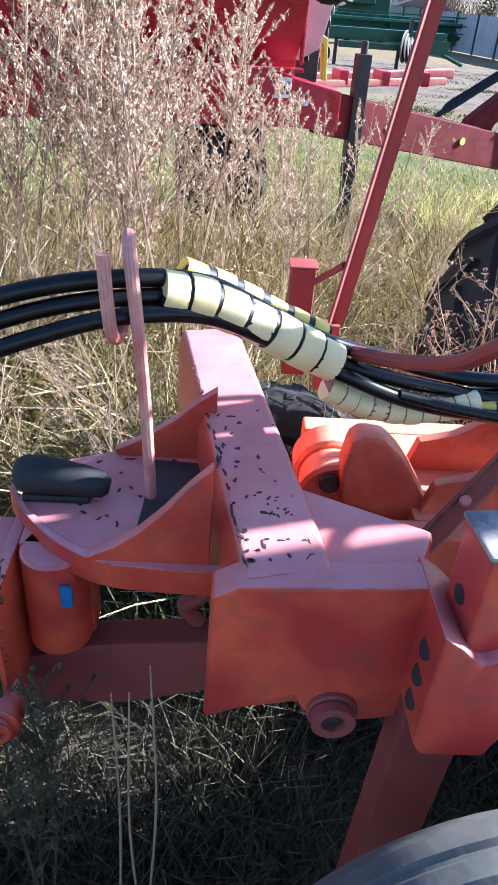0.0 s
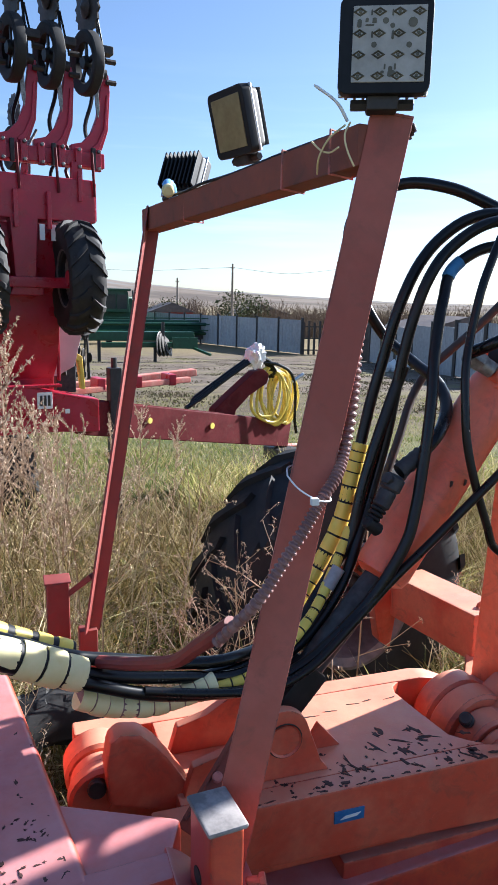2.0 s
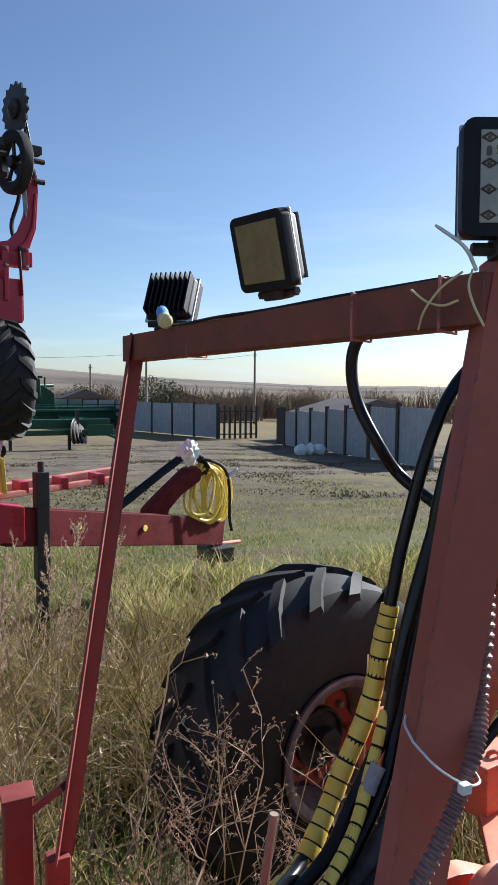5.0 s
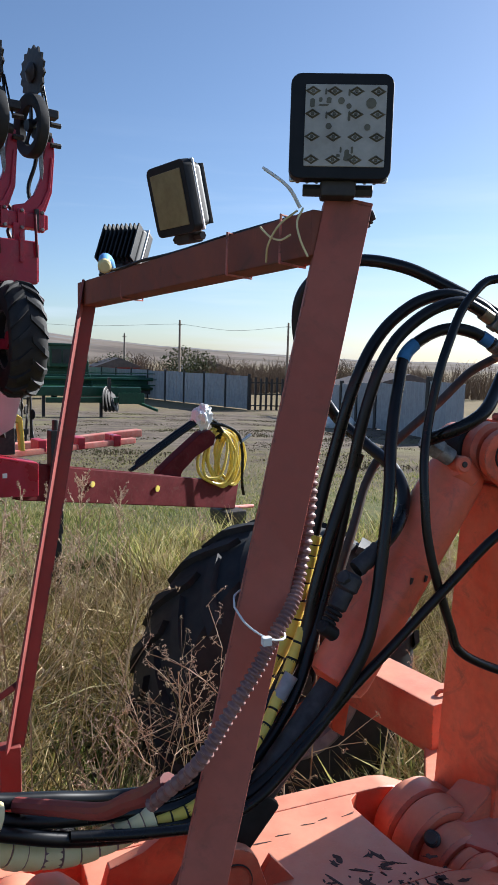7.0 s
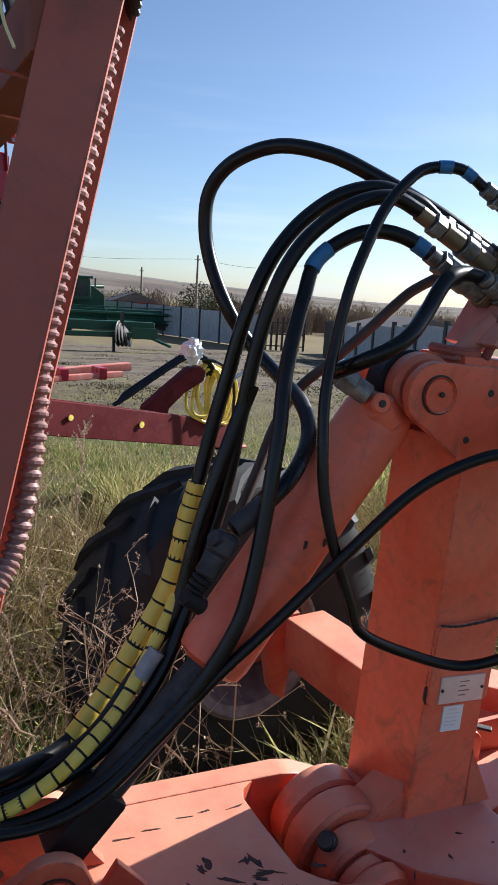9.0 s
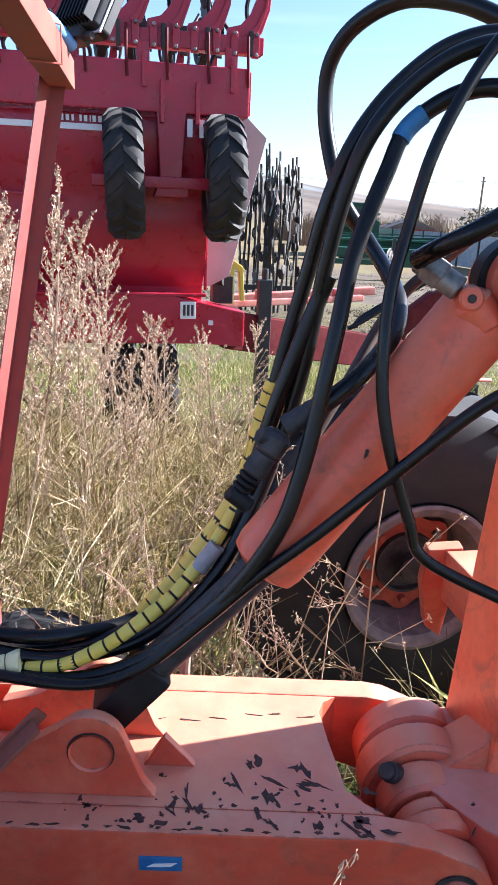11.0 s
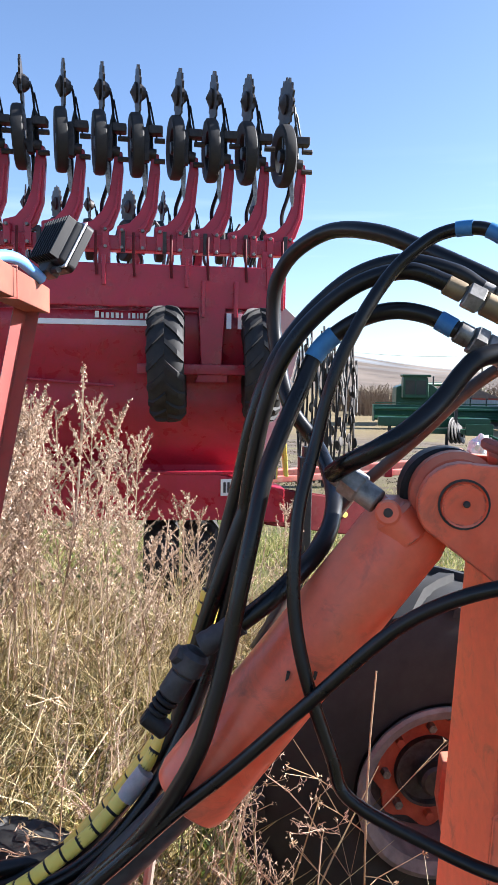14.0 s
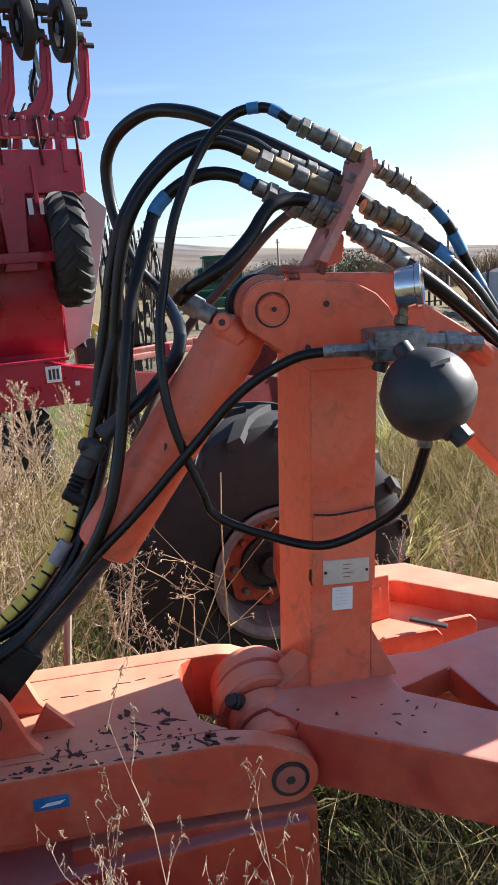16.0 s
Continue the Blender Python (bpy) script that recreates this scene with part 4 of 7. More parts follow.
def lamp(name, at, face, up=(0, 0, 1), size=0.096, label="", fin=0.040, glass=None, shift=0.0):
    """A square work lamp: finned housing, bezel, lens with a grid of emitters, foot."""
    n = Vector(face).normalized()
    x = Vector(up).cross(n).normalized()
    y = n.cross(x).normalized()
    m = Matrix((x, y, n)).transposed().to_4x4()
    m.translation = Vector(at)
    ob = thing(name, label, "work lamp", Vector(at) - Vector((0, 0, size * 0.62)), "lamps on the frame")
    h = size / 2
    bm = B()
    bmesh.ops.create_cube(bm, size=1)
    for v in bm.verts:
        k = 1.0 if v.co.z > 0 else 0.86
        v.co = Vector((v.co.x * size * k, v.co.y * size * k, 0.004 if v.co.z > 0 else -0.026))
    bevel(bm, 0.008, 3)
    bm.transform(m)
    housing = part("housing", bm, BLACK, ob)
    for i in range(9):
        x0 = -h * 0.8 + i * h * 0.2 - 0.0018
        bm = box(B(), (x0, -h * 0.84, -fin), (x0 + 0.0036, h * 0.84, -0.022), 0.001, m)
        part("cooling_fin", bm, BLACK, housing)
    b = B()
    rc = h - 0.010
    b = prism(b, arc(rc, rc, 0.010, 0, 90, 4) + arc(-rc, rc, 0.010, 90, 180, 4) + arc(-rc, -rc, 0.010, 180, 270, 4) + arc(rc, -rc, 0.010, 270, 360, 4), "z", -0.006, 0.009, 0.0015)
    b.transform(m)
    part("bezel", b, BLACK, ob, "black bezel")
    # added pale band colours in the sun on the black housing's edge
    bm = box(B(), (-h * 0.985, -h * 0.985, -0.0105), (h * 0.985, h * 0.985, -0.006), 0.002, m)
    part("sunlit_rim_band", bm, PLATE, ob, "pale band for the sunlit housing edge behind the bezel")
    q = h * 0.775
    bm = box(B(), (-q + shift * h, -q, 0.0085), (q * 1.03 + shift * h, q, 0.0105), 0.001, m)
    lens = part("lens", bm, glass or LENS, ob, "dusty reflector behind clear lens")
    for i in range(0 if glass else 4):
        for j in range(4):
            c = m @ Matrix.Translation(((i - 1.5) * h * 0.42 + shift * h, (j - 1.5) * h * 0.43, 0.0106))
            bm = lathe(B(), ((0.0030, 0.0), (0.0044, 0.0012), (0.0058, 0.0)), 4, c @ Matrix.Diagonal((1.3, 0.8, 1, 1)))
            bm = lathe(bm, ((0, 0.001), (0.0016, 0.0008), (0.0018, 0)), 8, c)
            part("emitter", bm, LENS_DARK, lens)
    # dead flies and dirt behind the glass: round spots and small squarish flecks
    for px, py, r_ in () if glass else ((0.56, 0.42, 0.115), (0.50, -0.03, 0.07), (-0.25, -0.02, 0.07), (-0.02, 0.46, 0.075), (0.13, 0.36, 0.06)):
        bm = lathe(B(), ((0, 0.0005), (r_ * h * 0.9, 0.0004)), 9, m @ Matrix.Translation((px * h, py * h, 0.0108)))
        part("dirt_spot", bm, LENS_DARK, lens)
    for px, py, wx, wy in () if glass else ((-0.26, 0.47, 0.05, 0.06), (-0.58, 0.42, 0.05, 0.09), (-0.42, 0.48, 0.035, 0.045), (0.13, 0.62, 0.022, 0.07), (0.14, 0.18, 0.028, 0.10), (-0.32, 0.63, 0.02, 0.06), (-0.30, 0.19, 0.022, 0.07), (-0.36, 0.38, 0.10, 0.02), (0.14, -0.60, 0.085, 0.075), (0.0, -0.46, 0.02, 0.06), (0.22, -0.46, 0.025, 0.07), (0.12, -0.50, 0.05, 0.05), (-0.05, -0.57, 0.04, 0.03)):
        bm = prism(B(), [(px * h + wx * h * u, py * h + wy * h * v) for u, v in ((-1, -0.7), (-0.3, -1), (0.9, -0.8), (1, 0.6), (0.2, 1), (-0.8, 0.7))], "z", 0.0104, 0.0109, 0, m)
        part("dirt_fleck", bm, LENS_DARK, lens)
    bm = beam_between(B(), Vector(at) - y * h * 0.9 - n * 0.012, Vector(at) - y * (h + 0.014) - n * 0.012, 0.034, 0.026, 0.003, n)
    part("foot", bm, DARK, ob)
    bm = nut(B(), Vector(at) - y * (h + 0.006) - x * 0.034 - n * 0.012, Vector(at) - y * (h + 0.006) + x * 0.034 - n * 0.012, 0.006)
    part("pivot_bolt", bm, DARK, ob)
    return ob


lamp("work_lamp", (0.478, 0.596, 1.884), (-0.42, -0.90, 0.03), size=0.097, shift=0.06, label="square black work lamp with a dusty grid of emitters")
lamp("work_lamp", (0.420, 0.95, 1.878), (-0.93, -0.27, -0.25), size=0.094, fin=0.030, glass=LENS_TAN, label="square black work lamp turned sideways on the crossbar")
lamp("work_lamp", (0.444, 1.352, 1.856), (0.58, 0.66, -0.47), size=0.090, label="finned black work lamp tipped backwards beside the far post")

# wire and ties on the crossbar
bm = tube(B(), spline([(0.440, 0.60, 1.808), (0.426, 0.60, 1.826), (0.404, 0.61, 1.843)]), [0.0018] * 8 + [0.0016] * 8 + [0.001], 6)
solo("cable_tie", bm, WHITE, "loose white end of a cable tie on the crossbar", "cable tie", "ties on the frame")
for y in (0.66, 0.78, 1.16):
    k = (1.388 - y) / 0.796
    cx, cz = 0.388 + 0.082 * k, 1.775 + 0.012 * k
    bm = tube(B(), [Vector((cx + 0.0208 * c, y + 0.012 * c, cz + 0.0238 * e)) for c, e in ((-1, -1), (1, -1), (1, 1), (-1, 1), (-1, -1))], 0.0015, 6)
    solo("cable_tie", bm, PINK, "thin cable tie round the red crossbar", "cable tie", "ties on the frame")
bm = tube(B(), spline([(0.375, 1.25, 1.801), (0.38, 1.21, 1.803), (0.39, 1.14, 1.803), (0.40, 1.05, 1.805), (0.42, 0.95, 1.806), (0.44, 0.80, 1.809), (0.462, 0.66, 1.811)]), 0.0025, 6)
solo("lamp_cable", bm, BLACK, "thin black lamp cable lying along the crossbar", "cable")
bm = tube(B(), spline([(0.372, 1.195, 1.812), (0.378, 1.225, 1.826), (0.392, 1.262, 1.828), (0.404, 1.295, 1.815), (0.412, 1.318, 1.803)], 6), 0.0095, 12)
sleeve = solo("lamp_cable_sleeve", bm, SKY_BLUE, "sun-bleached blue sleeve over the lamp cable at the crossbar's end", "sleeve")
part("torn_end", rod(B(), (0.370, 1.182, 1.807), (0.373, 1.200, 1.813), 0.0115, 12, 0.003), CREAM, sleeve, "pale torn end")
# loose twine wound about the bar beside the near post
for k, pts in enumerate(([(0.452, 0.630, 1.812), (0.437, 0.640, 1.798), (0.432, 0.655, 1.780), (0.436, 0.668, 1.764)], [(0.430, 0.672, 1.800), (0.434, 0.655, 1.788), (0.438, 0.638, 1.783), (0.441, 0.622, 1.786)], [(0.452, 0.618, 1.812), (0.443, 0.612, 1.797), (0.444, 0.606, 1.780), (0.450, 0.600, 1.763)])):
    solo("twine", tube(B(), spline(pts, 6), 0.0011, 6), CREAM, "frayed pale twine wound round the crossbar", "twine", "ties on the frame")

# corrugated conduit down the near post
con = thing("corrugated_conduit", "dusty brown corrugated conduit strapped to the near post", "conduit", (0.3, 0.6, 1.2))
pth = spline([(0.512, 0.616, 1.790), (0.500, 0.613, 1.730), (0.486, 0.610, 1.669), (0.475, 0.607, 1.617), (0.466, 0.604, 1.564), (0.460, 0.596, 1.509), (0.448, 0.588, 1.452), (0.432, 0.572, 1.425), (0.409, 0.560, 1.402), (0.388, 0.556, 1.370), (0.360, 0.556, 1.328), (0.335, 0.562, 1.286), (0.307, 0.62, 1.215)], 28)
rr = [0.0064 + (0.0011 if i % 4 < 2 else -0.0011) for i in range(len(pth))]
bm = tube(B(), pth, rr, 10)
part("sleeve", bm, GREY_CON, con)
bm = tube(B(), spline([(0.322, 0.612, 1.24), (0.309, 0.64, 1.213), (0.303, 0.70, 1.17), (0.29, 0.78, 1.11), (0.25, 0.88, 1.06), (0.20, 0.93, 1.045)], 10), 0.0105, 10)
part("lower_cable", bm, POST_RED, con, "dull red sleeve over the lower cable")
bm = tube(B(), spline([(0.378, 0.588, 1.424), (0.380, 0.560, 1.416), (0.396, 0.546, 1.406), (0.414, 0.550, 1.402), (0.423, 0.570, 1.403), (0.432, 0.600, 1.41), (0.415, 0.632, 1.424), (0.390, 0.615, 1.427), (0.378, 0.588, 1.424)], 5), 0.0011, 6)
bm = box(bm, (0.389, 0.541, 1.4005), (0.398, 0.548, 1.4085), 0.001)
part("strap", bm, WHITE, con, "white plastic strap")
# ---- hydraulic hoses, couplings, manifold, accumulator ----
G = "hydraulic hoses"


def hose(label, pts, r=0.0115, crimps=(), tapes=(), m=None, steps=8):
    """A hose with crimped ends (from index to index of its path) and wound tape."""
    r *= 0.93
    path = spline(pts, steps)
    c = path[len(path) // 2]
    ob = thing("hydraulic_hose", label, "hose", min(path, key=lambda p: p.z), G)
    part("hose_tube", tube(B(), path, r, 12), m or RUBBER, ob)
    n = len(path) - 1
    for a, b_, col in crimps:
        i, j = int(a * n), max(int(a * n) + 1, int(b_ * n))
        seg = path[i:j + 1]
        rr = [r * (1.32 if (k % 2 == 0) else 1.22) for k in range(len(seg))]
        part("crimp_sleeve", tube(B(), seg, rr, 12), col, ob)
    for a, b_ in tapes:
        seg = path[int(a * n):int(b_ * n) + 2]
        part("tape_wrap", tube(B(), seg, r * 1.14, 12), TAPE_BLUE, ob, "blue wound tape")
    return ob


def coupling(p0, p1, r=0.017, label="zinc-plated hydraulic coupling in the hose rack", brass=False):
    """Two coupling halves screwed together: collars, hexagons and grooves on one axis."""
    p0, p1 = Vector(p0), Vector(p1)
    ob = thing("hose_coupling", label, "coupling", p0 if p0.z < p1.z else p1, "couplings in the rack")
    d = p1 - p0
    cuts = ((0.0, 0.14, 0.72, 0), (0.14, 0.26, 1.0, 6), (0.26, 0.46, 0.86, 0), (0.46, 0.60, 1.08, 0), (0.60, 0.80, 0.92, 0), (0.80, 0.92, 1.02, 6), (0.92, 1.0, 0.7, 0))
    for i, (a, b_, k, hexa) in enumerate(cuts):
        bm = rod(B(), p0 + d * a, p0 + d * (b_ - 0.012), r * k, 6 if hexa else 18, 0.0015)
        part("hex_nut" if hexa else "collar", bm, BRASS if (brass and i % 2 == 0) or (hexa and i == 5) else STEEL, ob)
    return ob


# rack plate that carries the couplings
rk = thing("coupling_rack", "bleached red steel rack holding the hose couplings above the mast", "rack", (1.14, 1.05, 1.55))
bm = prism(B(), [(1.128, 1.576), (1.208, 1.716), (1.213, 1.740), (1.222, 1.747), (1.226, 1.714), (1.142, 1.570)], "y", 0.950, 1.068, 0.002)
part("rack_plate", bm, PINK, rk, "dull red steel plate pierced by the couplings")
for yb, zb in ((0.972, 1.70), (1.035, 1.735), (0.968, 1.655)):
    xb = 1.126 + (zb - 1.576) * 0.575
    part("bolt", nut(B(), (xb - 0.009, yb, zb + 0.005), (xb + 0.004, yb, zb - 0.002), 0.008), STEEL, rk)
bm = rod(B(), (1.118, 1.02, 1.552), (1.160, 0.985, 1.612), 0.016, 16)
bm = box(bm, (1.095, 0.985, 1.548), (1.15, 1.06, 1.561), 0.004)
part("rack_stem", bm, PINK, rk)
bm = prism(B(), [(1.145, 1.558), (1.185, 1.572), (1.19, 1.615), (1.165, 1.63), (1.15, 1.59)], "y", 1.0, 1.02, 0.006)
part("orange_tab", bm, ORANGE_CLEAN, rk, "clean bright orange steel tab")
bm = tube(B(), spline([(1.09, 1.045, 1.565), (1.10, 0.99, 1.562), (1.13, 0.985, 1.56)]), 0.008, 8)
part("rack_clip", bm, POST, rk)

coupling((1.094, 0.970, 1.791), (1.218, 0.968, 1.731), 0.0155)
coupling((1.030, 1.03, 1.758), (1.205, 1.03, 1.672), 0.017, brass=True)
coupling((1.075, 1.06, 1.758), (1.215, 1.06, 1.697), 0.015)
coupling((1.042, 1.012, 1.701), (1.172, 1.02, 1.636), 0.0185)
coupling((1.128, 0.99, 1.672), (1.20, 0.995, 1.628), 0.017)
coupling((1.236, 0.985, 1.722), (1.312, 1.0, 1.682), 0.016)
coupling((1.222, 1.0, 1.660), (1.31, 1.02, 1.618), 0.018, brass=True)
coupling((1.195, 0.99, 1.625), (1.275, 1.0, 1.575), 0.018)

hose("thick black hose looping high over the others", [(1.20, 1.06, 1.712), (1.105, 1.09, 1.768), (1.015, 1.14, 1.820), (0.955, 1.18, 1.850), (0.893, 1.24, 1.864), (0.838, 1.29, 1.842), (0.808, 1.32, 1.80), (0.803, 1.33, 1.745), (0.812, 1.32, 1.68), (0.835, 1.28, 1.60), (0.878, 1.27, 1.541), (0.901, 1.195, 1.497), (0.905, 1.111, 1.466), (0.890, 1.045, 1.430), (0.846, 0.990, 1.389), (0.800, 0.972, 1.352), (0.748, 0.966, 1.318)], 0.0130, ((0.95, 1.0, GRIME),))
hose("black hose bowed over the lift cylinder", [(1.035, 1.03, 1.758), (0.985, 1.032, 1.774), (0.925, 1.035, 1.758), (0.870, 1.045, 1.715), (0.834, 1.046, 1.665), (0.812, 1.050, 1.601), (0.797, 1.056, 1.527), (0.786, 1.060, 1.452), (0.771, 1.062, 1.358), (0.750, 1.060, 1.275), (0.717, 1.045, 1.18), (0.672, 1.02, 1.09), (0.61, 1.0, 1.02), (0.54, 0.98, 0.98), (0.44, 0.965, 0.965), (0.34, 0.95, 0.985), (0.25, 0.93, 1.01), (0.16, 0.92, 1.04), (0.07, 0.90, 1.09), (-0.01, 0.87, 1.135), (-0.10, 0.825, 1.150), (-0.20, 0.81, 1.135), (-0.33, 0.80, 1.09)], 0.0115)
hose("black hose bowed over the cylinder into a yellow guard", [(1.078, 1.055, 1.756), (1.045, 1.058, 1.776), (0.985, 1.066, 1.790), (0.928, 1.077, 1.776), (0.882, 1.090, 1.742), (0.845, 1.092, 1.700), (0.816, 1.090, 1.650), (0.794, 1.094, 1.585), (0.777, 1.102, 1.506), (0.758, 1.106, 1.426), (0.740, 1.104, 1.345), (0.724, 1.104, 1.279), (0.697, 1.099, 1.179), (0.632, 1.09, 1.07), (0.549, 1.05, 0.985), (0.44, 0.98, 0.99), (0.34, 0.97, 1.0), (0.25, 0.95, 1.03), (0.16, 0.93, 1.06), (0.07, 0.905, 1.11), (-0.01, 0.875, 1.155), (-0.10, 0.83, 1.172), (-0.20, 0.815, 1.16), (-0.33, 0.81, 1.12)], 0.012)
hose("black hose with blue tape near the couplings", [(1.044, 1.012, 1.701), (1.008, 1.022, 1.720), (0.966, 1.034, 1.726), (0.922, 1.042, 1.712), (0.880, 1.046, 1.678), (0.858, 1.030, 1.628), (0.836, 1.008, 1.574), (0.818, 0.986, 1.52), (0.806, 0.966, 1.454), (0.794, 0.953, 1.389), (0.782, 0.944, 1.323), (0.767, 0.933, 1.258), (0.746, 0.925, 1.195), (0.700, 0.928, 1.115), (0.64, 0.935, 1.045), (0.57, 0.94, 0.985), (0.48, 0.94, 0.95), (0.38, 0.935, 0.955), (0.28, 0.92, 0.98), (0.19, 0.905, 1.02), (0.10, 0.89, 1.065), (0.0, 0.85, 1.12), (-0.10, 0.805, 1.135), (-0.20, 0.79, 1.11), (-0.33, 0.78, 1.06)], 0.0115, (), ((0.150, 0.176), (0.006, 0.024)))
hose("black hose in front of the yellow guard", [(0.80, 1.06, 1.50), (0.772, 1.06, 1.42), (0.745, 1.058, 1.34), (0.722, 1.055, 1.26), (0.702, 1.05, 1.18), (0.668, 1.045, 1.12), (0.63, 1.04, 1.065), (0.57, 1.02, 1.0), (0.48, 1.0, 0.965), (0.38, 0.98, 0.96)], 0.0125)
hose("thin black hose hanging in front of the cylinder", [(1.100, 0.971, 1.789), (1.063, 0.985, 1.814), (1.018, 1.002, 1.812), (0.980, 0.996, 1.785), (0.952, 0.992, 1.752), (0.922, 0.980, 1.701), (0.897, 0.972, 1.642), (0.878, 0.966, 1.563), (0.863, 0.952, 1.500), (0.858, 0.938, 1.440), (0.860, 0.927, 1.375), (0.875, 0.917, 1.305), (0.905, 0.910, 1.22), (0.925, 0.905, 1.175), (1.005, 0.905, 1.132), (1.095, 0.89, 1.107), (1.165, 0.85, 1.142), (1.21, 0.80, 1.20), (1.228, 0.765, 1.29), (1.23, 0.755, 1.32)], 0.0085, (), ((0.030, 0.046), (0.070, 0.080)))
hose("thin black hose from the mast block to the bundle", [(1.115, 0.842, 1.441), (1.055, 0.858, 1.432), (0.975, 0.885, 1.383), (0.884, 0.905, 1.288), (0.795, 0.92, 1.194), (0.72, 0.925, 1.125), (0.65, 0.925, 1.055), (0.57, 0.92, 0.985), (0.49, 0.92, 0.955), (0.38, 0.92, 0.965), (0.27, 0.915, 0.99)], 0.0087, ((0.0, 0.035, STEEL),))
hose("black hose bent down to the cylinder port", [(1.165, 1.0, 1.655), (1.140, 1.0, 1.668), (1.105, 0.998, 1.676), (1.066, 0.984, 1.669), (1.046, 0.978, 1.652), (1.021, 0.968, 1.620), (0.985, 0.948, 1.588), (0.952, 0.945, 1.566), (0.918, 0.965, 1.545), (0.900, 1.0, 1.528)], 0.0125, ((0.0, 0.06, STEEL),))
hose("dull brown hose running back behind the bundle", [(1.17, 1.11, 1.690), (1.114, 1.140, 1.653), (1.081, 1.144, 1.626), (1.051, 1.150, 1.595), (1.021, 1.162, 1.562), (0.975, 1.18, 1.515), (0.935, 1.19, 1.475), (0.895, 1.18, 1.42), (0.855, 1.15, 1.35), (0.80, 1.11, 1.26)], 0.0095, (), (), BROWN_HOSE)
bm = rod(B(), (0.905, 1.015, 1.528), (0.955, 0.995, 1.495), 0.016, 12)
bm = nut(bm, (0.915, 1.01, 1.522), (0.935, 1.003, 1.508), 0.020)
solo("elbow_fitting", bm, STEEL, "grey steel elbow fitting on the cylinder port", "fitting")
# hoses beyond the rack
hose("thin black hose with blue tape running on beyond the rack", [(1.308, 1.0, 1.684), (1.378, 1.02, 1.630), (1.445, 1.05, 1.538), (1.50, 1.05, 1.45), (1.56, 1.06, 1.34)], 0.0105, ((0.0, 0.14, STEEL),), ((0.18, 0.24), (0.32, 0.38), (0.52, 0.58)))
hose("black hose running on beyond the rack", [(1.305, 1.02, 1.62), (1.37, 1.03, 1.575), (1.45, 1.04, 1.50), (1.52, 1.05, 1.40), (1.6, 1.06, 1.28)], 0.015, ((0.0, 0.1, STEEL),), ((0.22, 0.30),))
hose("black hose running on beyond the rack", [(1.27, 1.0, 1.577), (1.36, 1.01, 1.515), (1.45, 1.02, 1.44), (1.54, 1.03, 1.35)], 0.015, ((0.0, 0.12, STEEL),))
hose("black hose running on beyond the rack", [(1.21, 1.05, 1.69), (1.29, 1.055, 1.64), (1.37, 1.06, 1.585), (1.46, 1.065, 1.49), (1.55, 1.07, 1.36)], 0.013)
hose("thin pale cable among the hoses beyond the rack", [(1.24, 1.0, 1.62), (1.32, 1.0, 1.585), (1.40, 0.99, 1.52), (1.47, 0.99, 1.44), (1.55, 1.0, 1.37)], 0.004, (), (), STEEL)
bm = rod(B(), (1.145, 0.975, 1.56), (1.150, 0.97, 1.625), 0.003, 8)
bm = rod(bm, (1.14, 0.98, 1.553), (1.145, 0.975, 1.575), 0.007, 8)
solo("red_cap_strap", bm, POST_RED, "thin red strap of a coupling dust cap", "strap")


def spiral(label, pts, r, width, m, gap_m, turns):
    """Spiral guard: a dark core and a flat band wound round it with narrow gaps."""
    path = spline(pts, 14)
    ob = thing("spiral_guard", label, "hose guard", min(path, key=lambda p: p.z), "spiral hose guards")
    part("core", tube(B(), path, r * 0.93, 12), gap_m, ob)
    n = len(path)
    per = n / turns
    k = 0
    while k * per < n - 1:
        a, b_ = k * per, min(n - 1, (k + width) * per)
        seg = []
        steps = 5
        for s_ in range(steps + 1):
            f = a + (b_ - a) * s_ / steps
            i = min(n - 2, int(f))
            seg.append(path[i].lerp(path[i + 1], f - i))
        if (seg[0] - seg[-1]).length > 0.003:
            wob = [r * (1.0 + 0.05 * math.sin(k * 1.7)) * (0.97 if s_ in (0, steps) else 1.0) for s_ in range(steps + 1)]
            part("band", tube(B(), seg, wob, 14), m, ob)
        k += 1
    return ob


spiral("sun-bleached cream spiral guard round the hose bundle", [(-0.064, 0.845, 1.152), (-0.01, 0.866, 1.135), (0.055, 0.89, 1.10), (0.115, 0.905, 1.065), (0.172, 0.915, 1.035)], 0.029, 0.86, CREAM, BLACK, 7)
spiral("yellow spiral guard beside the hose bundle", [(-0.04, 0.89, 1.165), (0.03, 0.92, 1.13), (0.10, 0.94, 1.09), (0.16, 0.95, 1.06)], 0.017, 0.7, YELLOW, BLACK, 6)
spiral("dusty cream spiral guard sagging under the bundle", [(0.165, 0.92, 0.995), (0.22, 0.93, 0.965), (0.285, 0.94, 0.95), (0.35, 0.945, 0.955), (0.40, 0.95, 0.965)], 0.020, 0.9, CREAM, GREY_CON, 10)
spiral("yellow spiral guard rising beside the lift cylinder", [(0.46, 1.02, 0.955), (0.535, 1.045, 0.972), (0.590, 1.07, 1.02), (0.640, 1.09, 1.082), (0.697, 1.099, 1.179), (0.724, 1.104, 1.279), (0.740, 1.104, 1.345)], 0.0165, 0.88, YELLOW, BLACK, 19)
spiral("yellow spiral guard half hidden behind the hoses", [(0.38, 0.95, 0.956), (0.45, 0.95, 0.962), (0.51, 0.955, 0.990), (0.56, 0.972, 1.022), (0.61, 1.0, 1.058), (0.66, 1.035, 1.118), (0.70, 1.055, 1.188)], 0.0100, 0.86, YELLOW, BLACK, 17)
